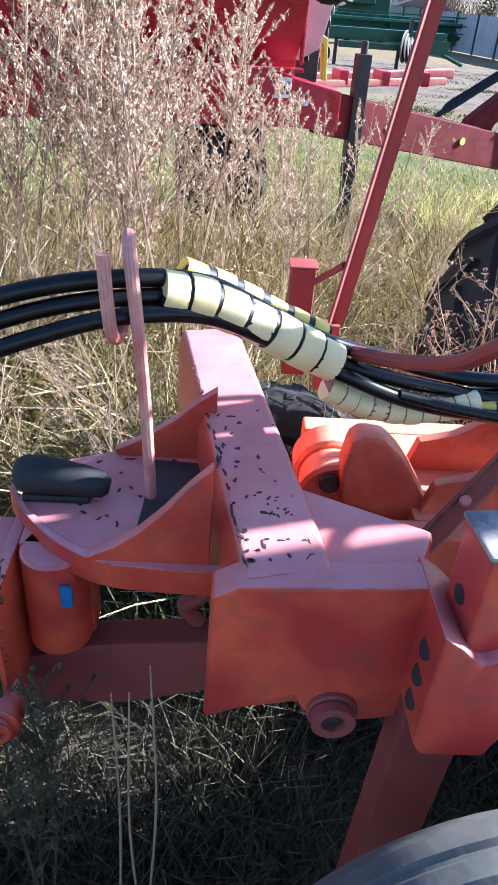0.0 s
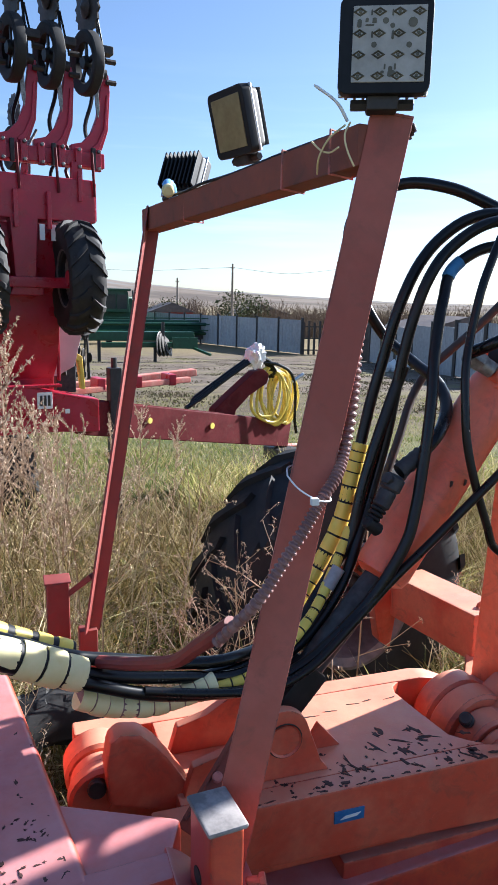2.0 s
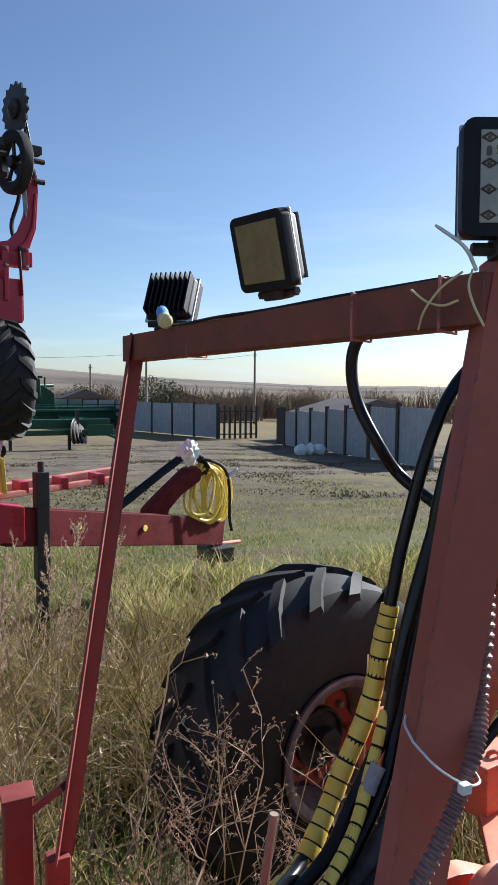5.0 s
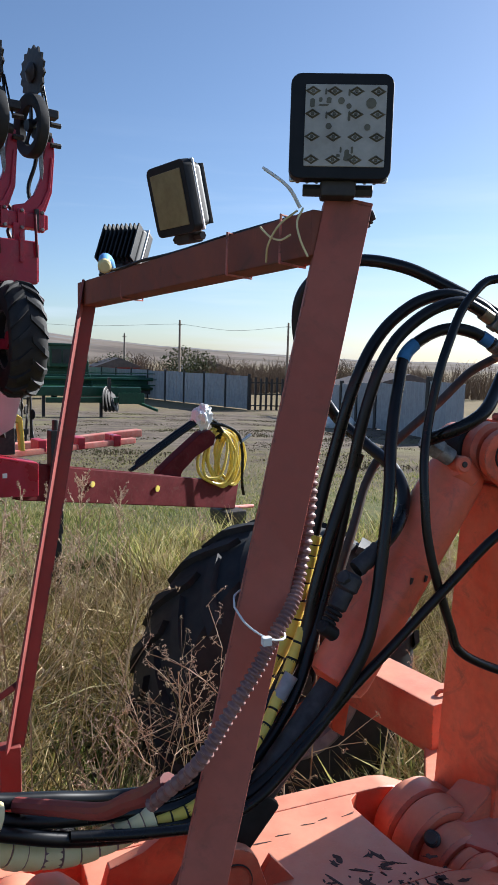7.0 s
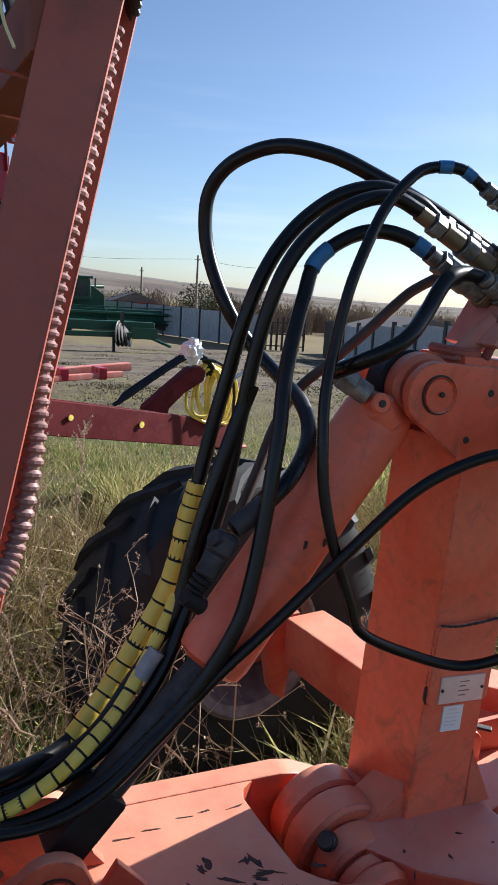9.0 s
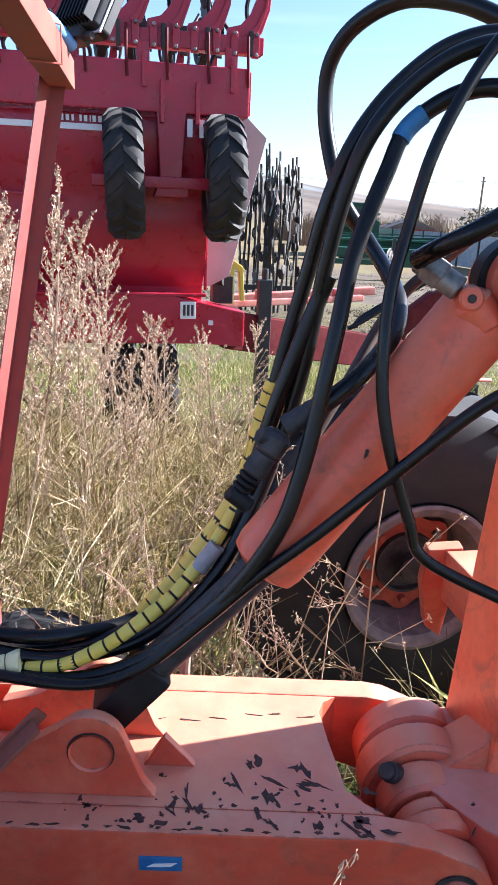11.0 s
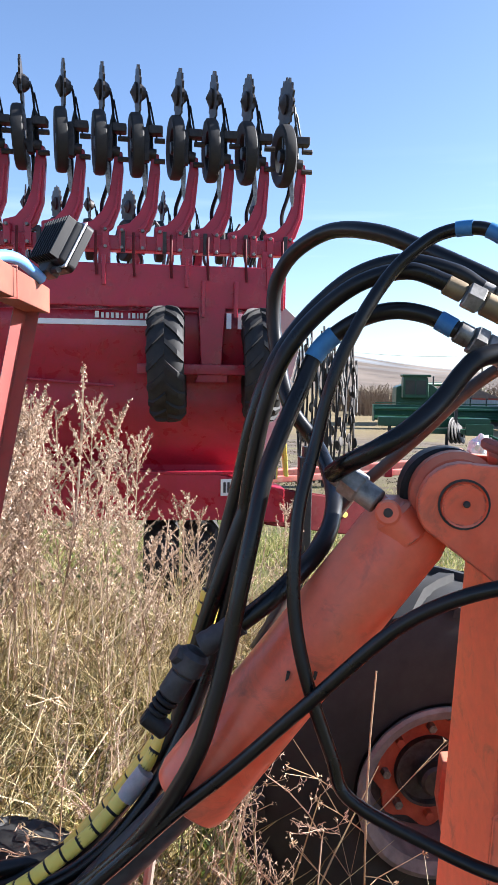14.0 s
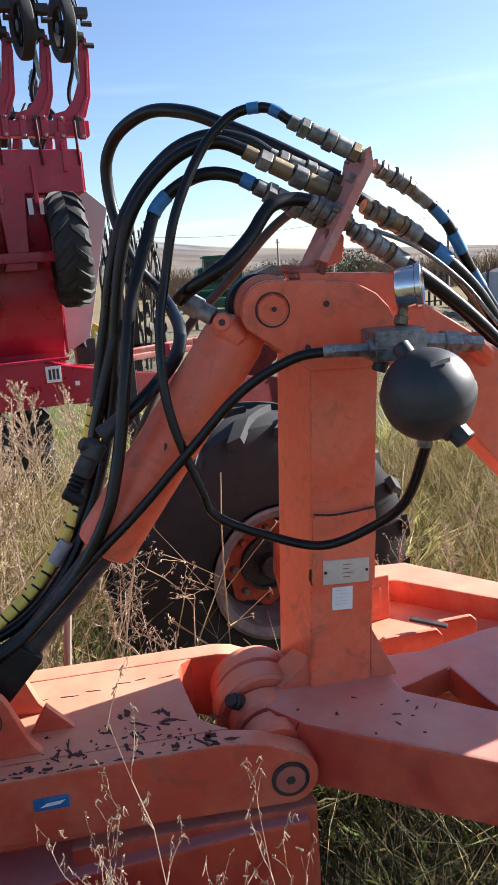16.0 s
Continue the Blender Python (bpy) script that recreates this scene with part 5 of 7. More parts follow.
bm = tube(B(), spline([(0.665, 1.025, 1.12), (0.652, 1.022, 1.103), (0.639, 1.018, 1.085)]), 0.0130, 12)
solo("pale_hose_tag", bm, GRIME_PALE, "pale grey printed tag wrapped on a hose", "tag")

# accumulator, block and gauge
acc = thing("accumulator", "matt black spherical hydraulic accumulator beside the mast", "accumulator", (1.233, 0.75, 1.31))
C = Vector((1.228, 0.752, 1.378))
prof = [(0.0, -0.068)] + [(0.068 * math.cos(radians(a)), 0.068 * math.sin(radians(a))) for a in range(-80, 81, 8)] + [(0.0, 0.068)]
prof = prof[:11] + [(0.0692, 0.0), (0.0692, 0.006)] + prof[12:]
bm = lathe(B(), prof, 40, Matrix.Translation(C) @ pose(0, 0, 0, 20, -14, 0))
part("sphere", bm, BLACK_MATT, acc)
bm = nut(B(), C + Vector((0.026, -0.035, -0.048)), C + Vector((0.036, -0.048, -0.063)), 0.016)
bm = rod(bm, C + Vector((0.02, -0.028, -0.042)), C + Vector((0.027, -0.037, -0.050)), 0.021, 18)
part("drain_plug", bm, BLACK_MATT, acc)
bm = rod(B(), C + Vector((-0.022, 0.015, 0.052)), C + Vector((-0.030, 0.03, 0.070)), 0.014, 14)
part("neck", bm, BLACK_MATT, acc)
bm = prism(B(), [(-0.016, 0.046), (0.012, 0.052), (0.012, 0.058), (-0.016, 0.053)], "y", -0.047, -0.0455, 0, Matrix.Translation(C))
part("label", bm, STEEL, acc, "pale printed label strip")
bm = rod(B(), C + Vector((-0.006, -0.002, -0.06)), C + Vector((-0.006, -0.002, -0.078)), 0.011, 12)
part("hose_nipple", bm, STEEL, acc)
blk = thing("valve_block", "zinc-plated valve block with fittings beside the mast head", "valve block", (1.2, 0.86, 1.41))
bm = box(B(), (1.178, 0.83, 1.418), (1.262, 0.90, 1.466), 0.004, pose(0, 0, 0))
part("block", bm, STEEL, blk)
for a, b_, r in (((1.185, 0.846, 1.437), (1.112, 0.842, 1.441), 0.011), ((1.26, 0.86, 1.44), (1.345, 0.87, 1.432), 0.017), ((1.30, 0.865, 1.436), (1.33, 0.868, 1.433), 0.021), ((1.345, 0.87, 1.432), (1.372, 0.872, 1.428), 0.013)):
    part("fitting", nut(B(), a, b_, r), STEEL, blk)
bm = nut(B(), (1.20, 0.845, 1.438), (1.17, 0.845, 1.439), 0.016)
part("hex_nut", bm, STEEL, blk)
bm = rod(B(), (1.193, 0.86, 1.40), (1.20, 0.86, 1.42), 0.012, 14)
part("plug", bm, BLACK_MATT, blk)
bm = tube(B(), spline([(1.36, 0.88, 1.43), (1.40, 0.92, 1.405), (1.43, 0.97, 1.39)]), 0.018, 10)
part("orange_stub", bm, ORANGE_CLEAN, blk, "bright orange painted stub")
gauge = thing("pressure_gauge", "small steel pressure gauge seen from its side", "gauge", (1.235, 0.885, 1.466))
gm, _ = axis_frame((1.242, 0.905, 1.523), (1.282, 0.885, 1.527))
bm = lathe(B(), ((0, 0), (0.031, 0), (0.0335, 0.004), (0.0335, 0.030), (0.036, 0.032), (0.036, 0.040), (0.032, 0.042), (0.030, 0.038), (0, 0.038)), 36, gm)
part("case", bm, CHROME, gauge)
bm = lathe(B(), ((0, 0.0385), (0.028, 0.0385)), 30, gm)
part("dial", bm, WHITE, gauge)
bm = rod(B(), (1.243, 0.893, 1.466), (1.252, 0.898, 1.495), 0.008, 12)
bm = nut(bm, (1.243, 0.893, 1.466), (1.247, 0.895, 1.48), 0.012)
part("stem", bm, BRASS, gauge)
# ---- ground height, used by all that stands on it ----
def gz(x, y):
    d = math.hypot(x - 0.6, y - 1.0)
    z = -0.05 * min(40.0, max(0.0, d - 5.0))
    z += 0.03 * noise.noise((x * 0.7, y * 0.7, 3.0)) * min(1.0, d / 2)
    if d > 110:
        az = math.degrees(math.atan2(x, y))
        k = min(1.0, (d - 110) / 1400.0)
        el = 2.5 if az < 0 else max(0.08, 2.5 - 0.145 * az if az < 8 else 1.34 - 0.073 * (az - 8) if az < 16 else 0.76 - 0.048 * (az - 16))
        if abs(az) > 70:
            el = 1.2
        el += 0.14 * noise.noise((az * 0.06, 1.7, 0)) + 0.08 * noise.noise((az * 0.25, 5.1, 0))
        z += (math.tan(radians(el)) * d + 2.0) * (k * k * (3 - 2 * k)) * 0.98
    return z


# ---- wheels ----
def lug_mesh(R, width, n, lug, skew, sgn):
    h = width / 2
    b = B()
    vs = []
    for k in range(4):
        u = k / 3
        z = sgn * (0.02 * h + u * h * 0.98)
        a = skew * u
        r0 = R - 0.004 - 0.016 * u * u - (0.03 if k == 3 else 0)
        da = (0.30 + 0.06 * u) * math.pi / n
        for rr_, aa in ((r0, a - da), (r0 + lug, a - da * 0.8), (r0 + lug, a + da * 0.8), (r0, a + da)):
            vs.append(b.verts.new((rr_ * math.cos(aa), rr_ * math.sin(aa), z)))
    for k in range(3):
        for c in range(3):
            b.faces.new((vs[k * 4 + c], vs[k * 4 + c + 1], vs[k * 4 + 5 + c], vs[k * 4 + 4 + c]))
    b.faces.new(vs[0:4])
    b.faces.new(vs[12:16])
    return finish(b, TYRE, "lug")


def carcass(owner, m, R, rim, width, n, lug, skew):
    """The tyre as a part of a wheel, each lug a mesh of its own on it."""
    bm = tyre_mesh(R, rim, width)
    bm.transform(m)
    ty = part("tyre", bm, TYRE, owner)
    for sgn in (-1, 1):
        me = lug_mesh(R, width, n, lug, skew, sgn)
        for i in range(n):
            ob = new("lug", me)
            ob.parent = ty
            ob.matrix_basis = m @ Matrix.Rotation(2 * math.pi * (i + (0.5 if sgn > 0 else 0)) / n, 4, "Z")
    return ty


def tyre_mesh(R, rim, width, ribs=0):
    """A tyre round z: a rounded carcass, or one with rings round it."""
    h = width / 2
    prof = [(rim, -h * 0.72), (rim + 0.02, -h * 0.86), (rim + (R - rim) * 0.45, -h), (R - (R - rim) * 0.22, -h * 0.95), (R - 0.02, -h * 0.80)]
    if ribs:
        for k in range(ribs):
            a = -h * 0.8 + 1.6 * h * k / ribs
            b_ = -h * 0.8 + 1.6 * h * (k + 1) / ribs
            f = lambda q: R - 0.02 * (q / h) ** 2
            prof += [(f(a) - 0.006, a + 0.002), (f(a), a + 0.007), (f(b_), b_ - 0.007), (f(b_) - 0.006, b_ - 0.002)]
    else:
        prof += [(R - 0.004, -h * 0.5), (R, 0), (R - 0.004, h * 0.5)]
    prof += [(R - 0.02, h * 0.80), (R - (R - rim) * 0.22, h * 0.95), (rim + (R - rim) * 0.45, h), (rim + 0.02, h * 0.86), (rim, h * 0.72), (rim - 0.015, h * 0.6), (rim - 0.015, -h * 0.6)]
    bm = lathe(B(), prof, 56, None, True)
    return bm


def wheel_frame(c, axis):
    return Matrix.Translation(c) @ Vector(axis).to_track_quat("Z", "Y").to_matrix().to_4x4()


wn = Vector((0.20, -0.98, 0.0))
wc = Vector((1.206, 2.161, 0.55))
wm = wheel_frame(wc, wn)
fw = thing("field_wheel", "large black flotation tyre on a rusty rim behind the drawbar", "wheel", (wc.x, wc.y, 0.0))
carcass(fw, wm, 0.535, 0.225, 0.36, 19, 0.026, 0.36)
bm = lathe(B(), ((0.205, 0.06), (0.215, 0.15), (0.238, 0.158), (0.240, 0.170), (0.228, 0.172), (0.20, 0.155), (0.186, 0.08), (0.176, 0.04), (0.176, 0.0), (0.2, 0.0)), 48, wm, True)
rim = part("rim", bm, RIM_GREY, fw, "dusty grey-pink rim")
# scalloped red wheel disc; dark colour in its middle gives the hub opening's shade
n = 48
edge = [((0.160 + 0.012 * math.cos(8 * a)) * math.cos(a), (0.160 + 0.012 * math.cos(8 * a)) * math.sin(a)) for a in [2 * math.pi * k / n for k in range(n)]]
disc = part("wheel_disc", prism(B(), edge, "z", 0.030, 0.046, 0.003, wm), RIM_RED, fw, "rusty orange-red wheel disc")
part("disc_back", lathe(B(), ((0.0, 0.012), (0.178, 0.012), (0.178, 0.026), (0.0, 0.026)), 40, wm), GRIME, fw)
part("hub_well", lathe(B(), ((0.0, 0.048), (0.088, 0.048), (0.092, 0.066), (0.100, 0.066), (0.102, 0.044), (0.0, 0.044)), 36, wm), GRIME, fw, "hub well coloured dark for the shade inside it")
for i in range(8):
    a = 2 * math.pi * i / 8
    c = wm @ Vector((0.128 * math.cos(a), 0.128 * math.sin(a), 0.044))
    part("wheel_bolt", nut(B(), c, c + wn * 0.026, 0.013), STEEL if i % 3 else RIM_RED, disc)
bm = rod(B(), wm @ Vector((0, 0, 0.07)), wm @ Vector((0, 0, 0.12)), 0.045, 20, 0.008)
part("hub_cap", bm, DARK, fw)

gc = Vector((0.375, 0.315, 0.503))
gw = thing("depth_wheel", "grey ribbed depth wheel tyre caked with dried dust", "wheel", (gc.x, gc.y, 0.0))
bm = tyre_mesh(0.33, 0.17, 0.21, 5)
gm2 = wheel_frame(gc, (0.12, -1, 0.06))
bm.transform(gm2)
part("tyre", bm, TYRE_GREY, gw)
bm = lathe(B(), ((0, 0.03), (0.06, 0.04), (0.16, 0.02), (0.172, 0.07), (0.178, 0.07), (0.178, -0.07), (0.16, -0.02), (0, -0.02)), 30, gm2)
part("rim", bm, RIM_GREY, gw)
# an old tyre lying low in the grass
bm = tube(B(), spline([(0.575, 1.30, gz(0.575, 1.30) - 0.05), (0.588, 1.298, 0.40), (0.598, 1.295, 0.70), (0.622, 1.292, 0.90)], 6), [0.011] * 7 + [0.0105] * 6 + [0.009] * 6, 10)
solo("stake", bm, WOOD, "weathered grey stake standing in the grass behind the fork", "stake")
w3 = thing("old_tyre", "old black tyre lying tilted in the dry grass", "tyre", (0.30, 1.62, 0.05))
wm3 = wheel_frame((0.17, 1.60, 0.29), (0.22, -0.76, 0.60))
carcass(w3, wm3, 0.30, 0.17, 0.20, 20, 0.012, 0.25)
# ---- red seeder with folded wings ----
before_drill = set(scene.objects)
seed = thing("seed_drill", "big red seed drill with folded wings standing in the weeds", "seed drill", (-1.2, 5.3, 0.0))
SX0, SX1 = -4.6, 0.56
bm = prism(B(), [(4.72, 2.06), (4.70, 1.95), (4.735, 1.80), (4.785, 1.66), (4.80, 1.60), (4.79, 1.52), (4.795, 1.42), (4.82, 1.32), (4.86, 1.22), (4.91, 1.14), (4.98, 1.07), (5.0, 0.90), (6.2, 0.90), (6.4, 2.06)], "x", SX0, 0.40, 0.006)
part("hopper", bm, SEED_RED, seed)
bm = prism(B(), [(0.40, 1.05), (0.50, 1.05), (0.63, 1.12), (0.86, 2.03), (0.70, 2.17), (0.40, 2.17)], "y", 5.25, 5.28, 0.003)
part("end_panel", bm, PANEL, seed, "pale grey end panel of the hopper")
for pts, y0 in (([(0.40, 1.06), (0.415, 1.06), (0.415, 1.50), (0.40, 1.50)], 4.86), ([(-1.3, 1.66), (-0.45, 1.60), (-0.45, 1.585), (-1.3, 1.645)], 4.755)):
    bm = prism(B(), pts, "y", y0, y0 + 0.05, 0.004)
    part("panel_rib", bm, SEED_RED, seed)
bm = box(B(), (SX0, 4.62, 2.075), (SX1 + 0.045, 4.92, 2.335), 0.012)
part("wing_beam", bm, SEED_RED, seed)
bm = box(B(), (SX1 + 0.045, 4.64, 2.09), (SX1 + 0.055, 4.90, 2.32), 0.003)
part("beam_cap", bm, SEED_RED, seed)
bm = box(B(), (SX0, 4.68, 2.42), (0.69, 4.78, 2.51), 0.008)
part("toolbar", bm, SEED_RED, seed)
for i in range(9):
    x = 0.50 - i * 0.5
    bm = box(B(), (x - 0.035, 4.655, 2.33), (x + 0.035, 4.70, 2.44), 0.005)
    part("toolbar_bracket", bm, SEED_RED, seed)
    for dx in (0.1125, -0.1375):
        bm = box(B(), (x + dx - 0.0125, 4.655, 2.405), (x + dx + 0.0125, 4.69, 2.535), 0.003)
        part("clamp_bolt", bm, DARK, seed)
    bm = box(B(), (x - 0.012, 4.60, 2.20), (x + 0.012, 4.625, 2.38), 0.004)
    part("clamp", bm, SEED_RED, seed)
# hoses and linkage seen between beam and toolbar
for i in range(26):
    x = 0.58 - i * 0.145 + random.uniform(-0.03, 0.03)
    bm = tube(B(), spline([(x, 5.0, 2.34), (x + random.uniform(-0.05, 0.05), 5.02, 2.44), (x + random.uniform(-0.08, 0.08), 5.02, 2.54), (x + random.uniform(-0.1, 0.1), 5.05, 2.68)], 4), random.uniform(0.008, 0.014), 6)
    part("seed_pipe", bm, (DARK, RUBBER, STEEL)[i % 3], seed)
# stripe and lettering blocks
bm = box(B(), (-0.94, 4.688, 1.967), (-0.235, 4.70, 2.0), 0.001)
part("white_stripe", bm, WHITE, seed)
x = -0.56
for w in (0.03, 0.02, 0.024, 0.02, 0.024, 0.016, 0.0, 0.016, 0.024, 0.008, 0.024, 0.024):
    if w:
        bm = box(B(), (x, 4.690, 2.012), (x + w * 0.8, 4.70, 2.044 if w < 0.03 else 2.052), 0.0005)
        part("print_block", bm, WHITE, seed)
    x += w + 0.008 if w else 0.02
for dx in (0.0, 0.07):
    bm = box(B(), (0.245 + dx, 4.61, 1.955), (0.275 + dx, 4.62, 2.05), 0.0005)
    part("print_block", bm, WHITE, seed)
# wheel carriers and wing wheels
bm = prism(B(), [(0.07, 2.09), (0.24, 2.09), (0.22, 1.72), (0.26, 1.68), (0.26, 1.62), (0.05, 1.62), (0.09, 1.72)], "y", 4.62, 4.72, 0.01)
bm = box(bm, (-0.3, 4.60, 1.67), (0.5, 4.68, 1.735), 0.008)
part("wheel_carrier", bm, SEED_RED, seed)
for x in (0.10, 0.30):
    bm = box(B(), (x - 0.012, 4.58, 2.02), (x + 0.012, 4.615, 2.24), 0.004)
    part("hinge_lug", bm, SEED_RED, seed)
for x in (-0.115, 0.45):
    w = thing("wing_wheel", "lugged black support wheel hanging from the drill's wing", "wheel", (x, 4.56, 1.73), "wing wheels")
    m = wheel_frame((x, 4.56, 1.73), (1, -0.05, 0.03))
    carcass(w, m, 0.335, 0.17, 0.215, 17, 0.022, 0.30)
    bm = lathe(B(), ((0, 0.02), (0.06, 0.03), (0.15, 0.02), (0.172, 0.085), (0.178, 0.085), (0.178, -0.085), (0.172, -0.085), (0.15, -0.02), (0, -0.02)), 26, m)
    part("rim", bm, RIM_GREY, w)
    part("hub", rod(B(), (x - 0.06, 4.56, 1.73), (x + 0.08, 4.56, 1.73), 0.05, 16), SEED_RED, w)
# chassis, drawbar, ground wheels
bm = prism(B(), [(SX0, 0.74), (SX0, 1.03), (0.2, 1.03), (0.38, 0.99), (0.66, 0.93), (0.66, 0.70), (0.36, 0.72)], "y", 4.80, 5.0, 0.012)
part("chassis_beam", bm, SEED_RED, seed)
bm = box(B(), (SX0, 4.79, 1.025), (0.40, 4.85, 1.045), 0.004)
part("chassis_lip", bm, SEED_RED, seed)
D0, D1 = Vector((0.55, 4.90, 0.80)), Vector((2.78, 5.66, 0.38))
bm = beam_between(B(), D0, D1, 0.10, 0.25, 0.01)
part("drawbar", bm, SEED_SHADED, seed)
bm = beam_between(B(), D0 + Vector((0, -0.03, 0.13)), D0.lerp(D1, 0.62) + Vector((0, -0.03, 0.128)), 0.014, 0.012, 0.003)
part("drawbar_lip", bm, SEED_SHADED, seed)
bm = beam_between(B(), (0.7, 6.2, 0.84), (2.15, 6.35, 0.92), 0.10, 0.07, 0.01)
bm = beam_between(bm, (0.6, 5.7, 0.86), (1.9, 5.95, 0.90), 0.06, 0.05, 0.008)
part("side_rail", bm, PINK, seed)
for k, x in enumerate((1.0, 1.35, 1.7)):
    bm = box(B(), (x - 0.03, 5.75 + 0.06 * k, 0.86), (x + 0.04, 5.95 + 0.06 * k, 0.96), 0.01)
    part("rail_bracket", bm, SEED_RED, seed)
bm = box(B(), (0.42, 4.795, 0.845), (0.45, 4.802, 0.875), 0.001)
part("sticker", bm, WHITE, seed)
bm = box(B(), (0.235, 4.792, 0.885), (0.335, 4.802, 0.995), 0.002)
mk = part("white_label", bm, WHITE, seed, "white square label with dark marks")
for i in range(3):
    bm = box(B(), (0.252 + 0.026 * i, 4.788, 0.905), (0.268 + 0.026 * i, 4.793, 0.975), 0)
    part("mark", bm, DARK, mk)
for t_, (r, m_) in ((0.26, (0.014, YELLOW)), (0.55, (0.016, YELLOW))):
    c = D0.lerp(D1, t_) + Vector((0, -0.06, 0.02))
    bm = lathe(B(), ((0, 0.01), (r * 1.6, 0.008), (r * 1.6, 0)), 12, Matrix.Translation(c) @ pose(0, 0, 0, 90, 0, 20))
    part("reflector", bm, m_, seed, "round amber reflector")
for x in (-1.9, -0.15, 0.12):
    m = wheel_frame((x, 5.15, 0.36), (1, 0, 0))
    w = thing("transport_wheel", "dark transport wheel under the seed drill's chassis", "wheel", (x, 5.15, 0.0), "transport wheels")
    carcass(w, m, 0.345, 0.18, 0.24, 16, 0.02, 0.3)
    part("rim", lathe(B(), ((0, 0.03), (0.15, 0.02), (0.18, 0.09), (0.18, -0.09), (0, -0.03)), 20, m), RIM_GREY, w)
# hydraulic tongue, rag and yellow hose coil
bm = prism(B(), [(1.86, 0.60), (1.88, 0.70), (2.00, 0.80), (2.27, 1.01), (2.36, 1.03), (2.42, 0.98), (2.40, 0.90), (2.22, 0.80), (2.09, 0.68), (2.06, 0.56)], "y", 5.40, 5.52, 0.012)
part("hitch_arm", bm, SEED_SHADED, seed, "dark crimson hitch arm standing on the drawbar")
for k in range(4):
    dy, dz = 0.022 * k, 0.012 * (k % 2)
    part("hitch_cable", tube(B(), spline([(1.58 + 0.03 * k, 5.36 + dy, 0.735), (1.70, 5.37 + dy, 0.79 + dz), (1.88, 5.38 + dy, 0.90 + dz), (2.08, 5.39 + dy, 1.02 + dz), (2.28, 5.40 + dy, 1.12 + dz), (2.42, 5.43 + dy, 1.10), (2.52, 5.46 + dy, 1.0 - 0.03 * k)]), 0.017, 8), RUBBER, seed)
# jack leg hanging beside the drawbar's root
bm = box(B(), (0.775, 4.90, 0.40), (0.865, 4.985, 1.13), 0.008)
bm = box(bm, (0.785, 4.91, gz(0.82, 4.95) - 0.02), (0.855, 4.975, 0.42), 0.006)
bm = rod(bm, (0.82, 4.94, 1.12), (0.82, 4.94, 1.20), 0.022, 12)
part("jack_leg", bm, BLACK_MATT, seed, "black telescopic jack leg")
part("jack_plate", box(B(), (0.75, 4.86, gz(0.82, 4.95) - 0.01), (0.89, 5.02, gz(0.82, 4.95) + 0.03), 0.006), DARK, seed)
bm = box(B(), (2.60, 5.50, 0.12), (2.84, 5.78, 0.26), 0.02)
bm = rod(bm, (2.7, 5.66, gz(2.5, 6.2) - 0.02), (2.7, 5.66, 0.3), 0.03, 12)
part("parking_stand", bm, DARK, seed)
bm = rod(B(), (2.78, 5.66, 0.26), (3.1, 5.78, 0.22), 0.018, 10)
part("tow_eye", bm, PINK, seed)
b = B()
bmesh.ops.create_icosphere(b, subdivisions=4, radius=0.09)
for v in b.verts:
    q = v.co * 22
    v.co *= 1 + 0.32 * noise.noise(q) + 0.18 * noise.noise(q * 2.7)
    v.co.z *= 1.15
    v.co += Vector((2.29, 5.43, 1.145))
solo("plastic_bag", b, WHITE, "crumpled white plastic bag tied over the hitch", "bag")
coil = thing("yellow_hose_coil", "coil of yellow hydraulic hoses hung on the hitch arm", "hose", (2.56, 5.50, 0.50))
for k in range(9):
    cx, cz = 2.46 + 0.030 * k, 0.79 - 0.008 * k
    rx, rz = random.uniform(0.10, 0.18), random.uniform(0.21, 0.26)
    lp = [(cx + rx * math.cos(a) * (1 + 0.14 * math.sin(2 * a + k)) + 0.03 * math.sin(a + k), 5.47 + 0.03 * math.sin(a + k) + 0.012 * k, cz + rz * math.sin(a) + 0.02 * math.sin(3 * a + k)) for a in [2 * math.pi * i / 30 for i in range(31)]]
    part("loop", tube(B(), lp, 0.014, 8, False), YELLOW, coil)
part("dark_loop", tube(B(), spline([(2.36, 5.43, 1.09), (2.52, 5.42, 1.06), (2.66, 5.42, 0.98), (2.72, 5.43, 0.80), (2.73, 5.44, 0.55), (2.76, 5.45, 0.42)]), 0.014, 8), RUBBER, coil)
part("cable_plug", rod(B(), (2.68, 5.43, 0.90), (2.80, 5.42, 0.97), 0.016, 10), PLATE, coil)
bm = prism(B(), [(0.70, 0.88), (0.70, 1.18), (0.735, 1.20), (0.80, 1.16), (0.82, 0.90), (0.79, 0.90), (0.77, 1.12), (0.735, 1.14), (0.735, 0.88)], "y", 5.6, 5.68, 0.006)
solo("yellow_support", bm, YELLOW, "yellow painted support stand on the drill", "stand")
bm = lathe(B(), ((0.05, -0.03), (0.12, -0.03), (0.12, 0.03), (0.05, 0.03)), 20, wheel_frame((0.62, 5.5, 1.14), (1, -0.5, 0)), True)
bm = box(bm, (0.55, 5.45, 0.9), (0.70, 5.6, 1.1), 0.01)
solo("drill_gearbox", bm, DARK, "dark round gearbox on the drill's frame", "gearbox")

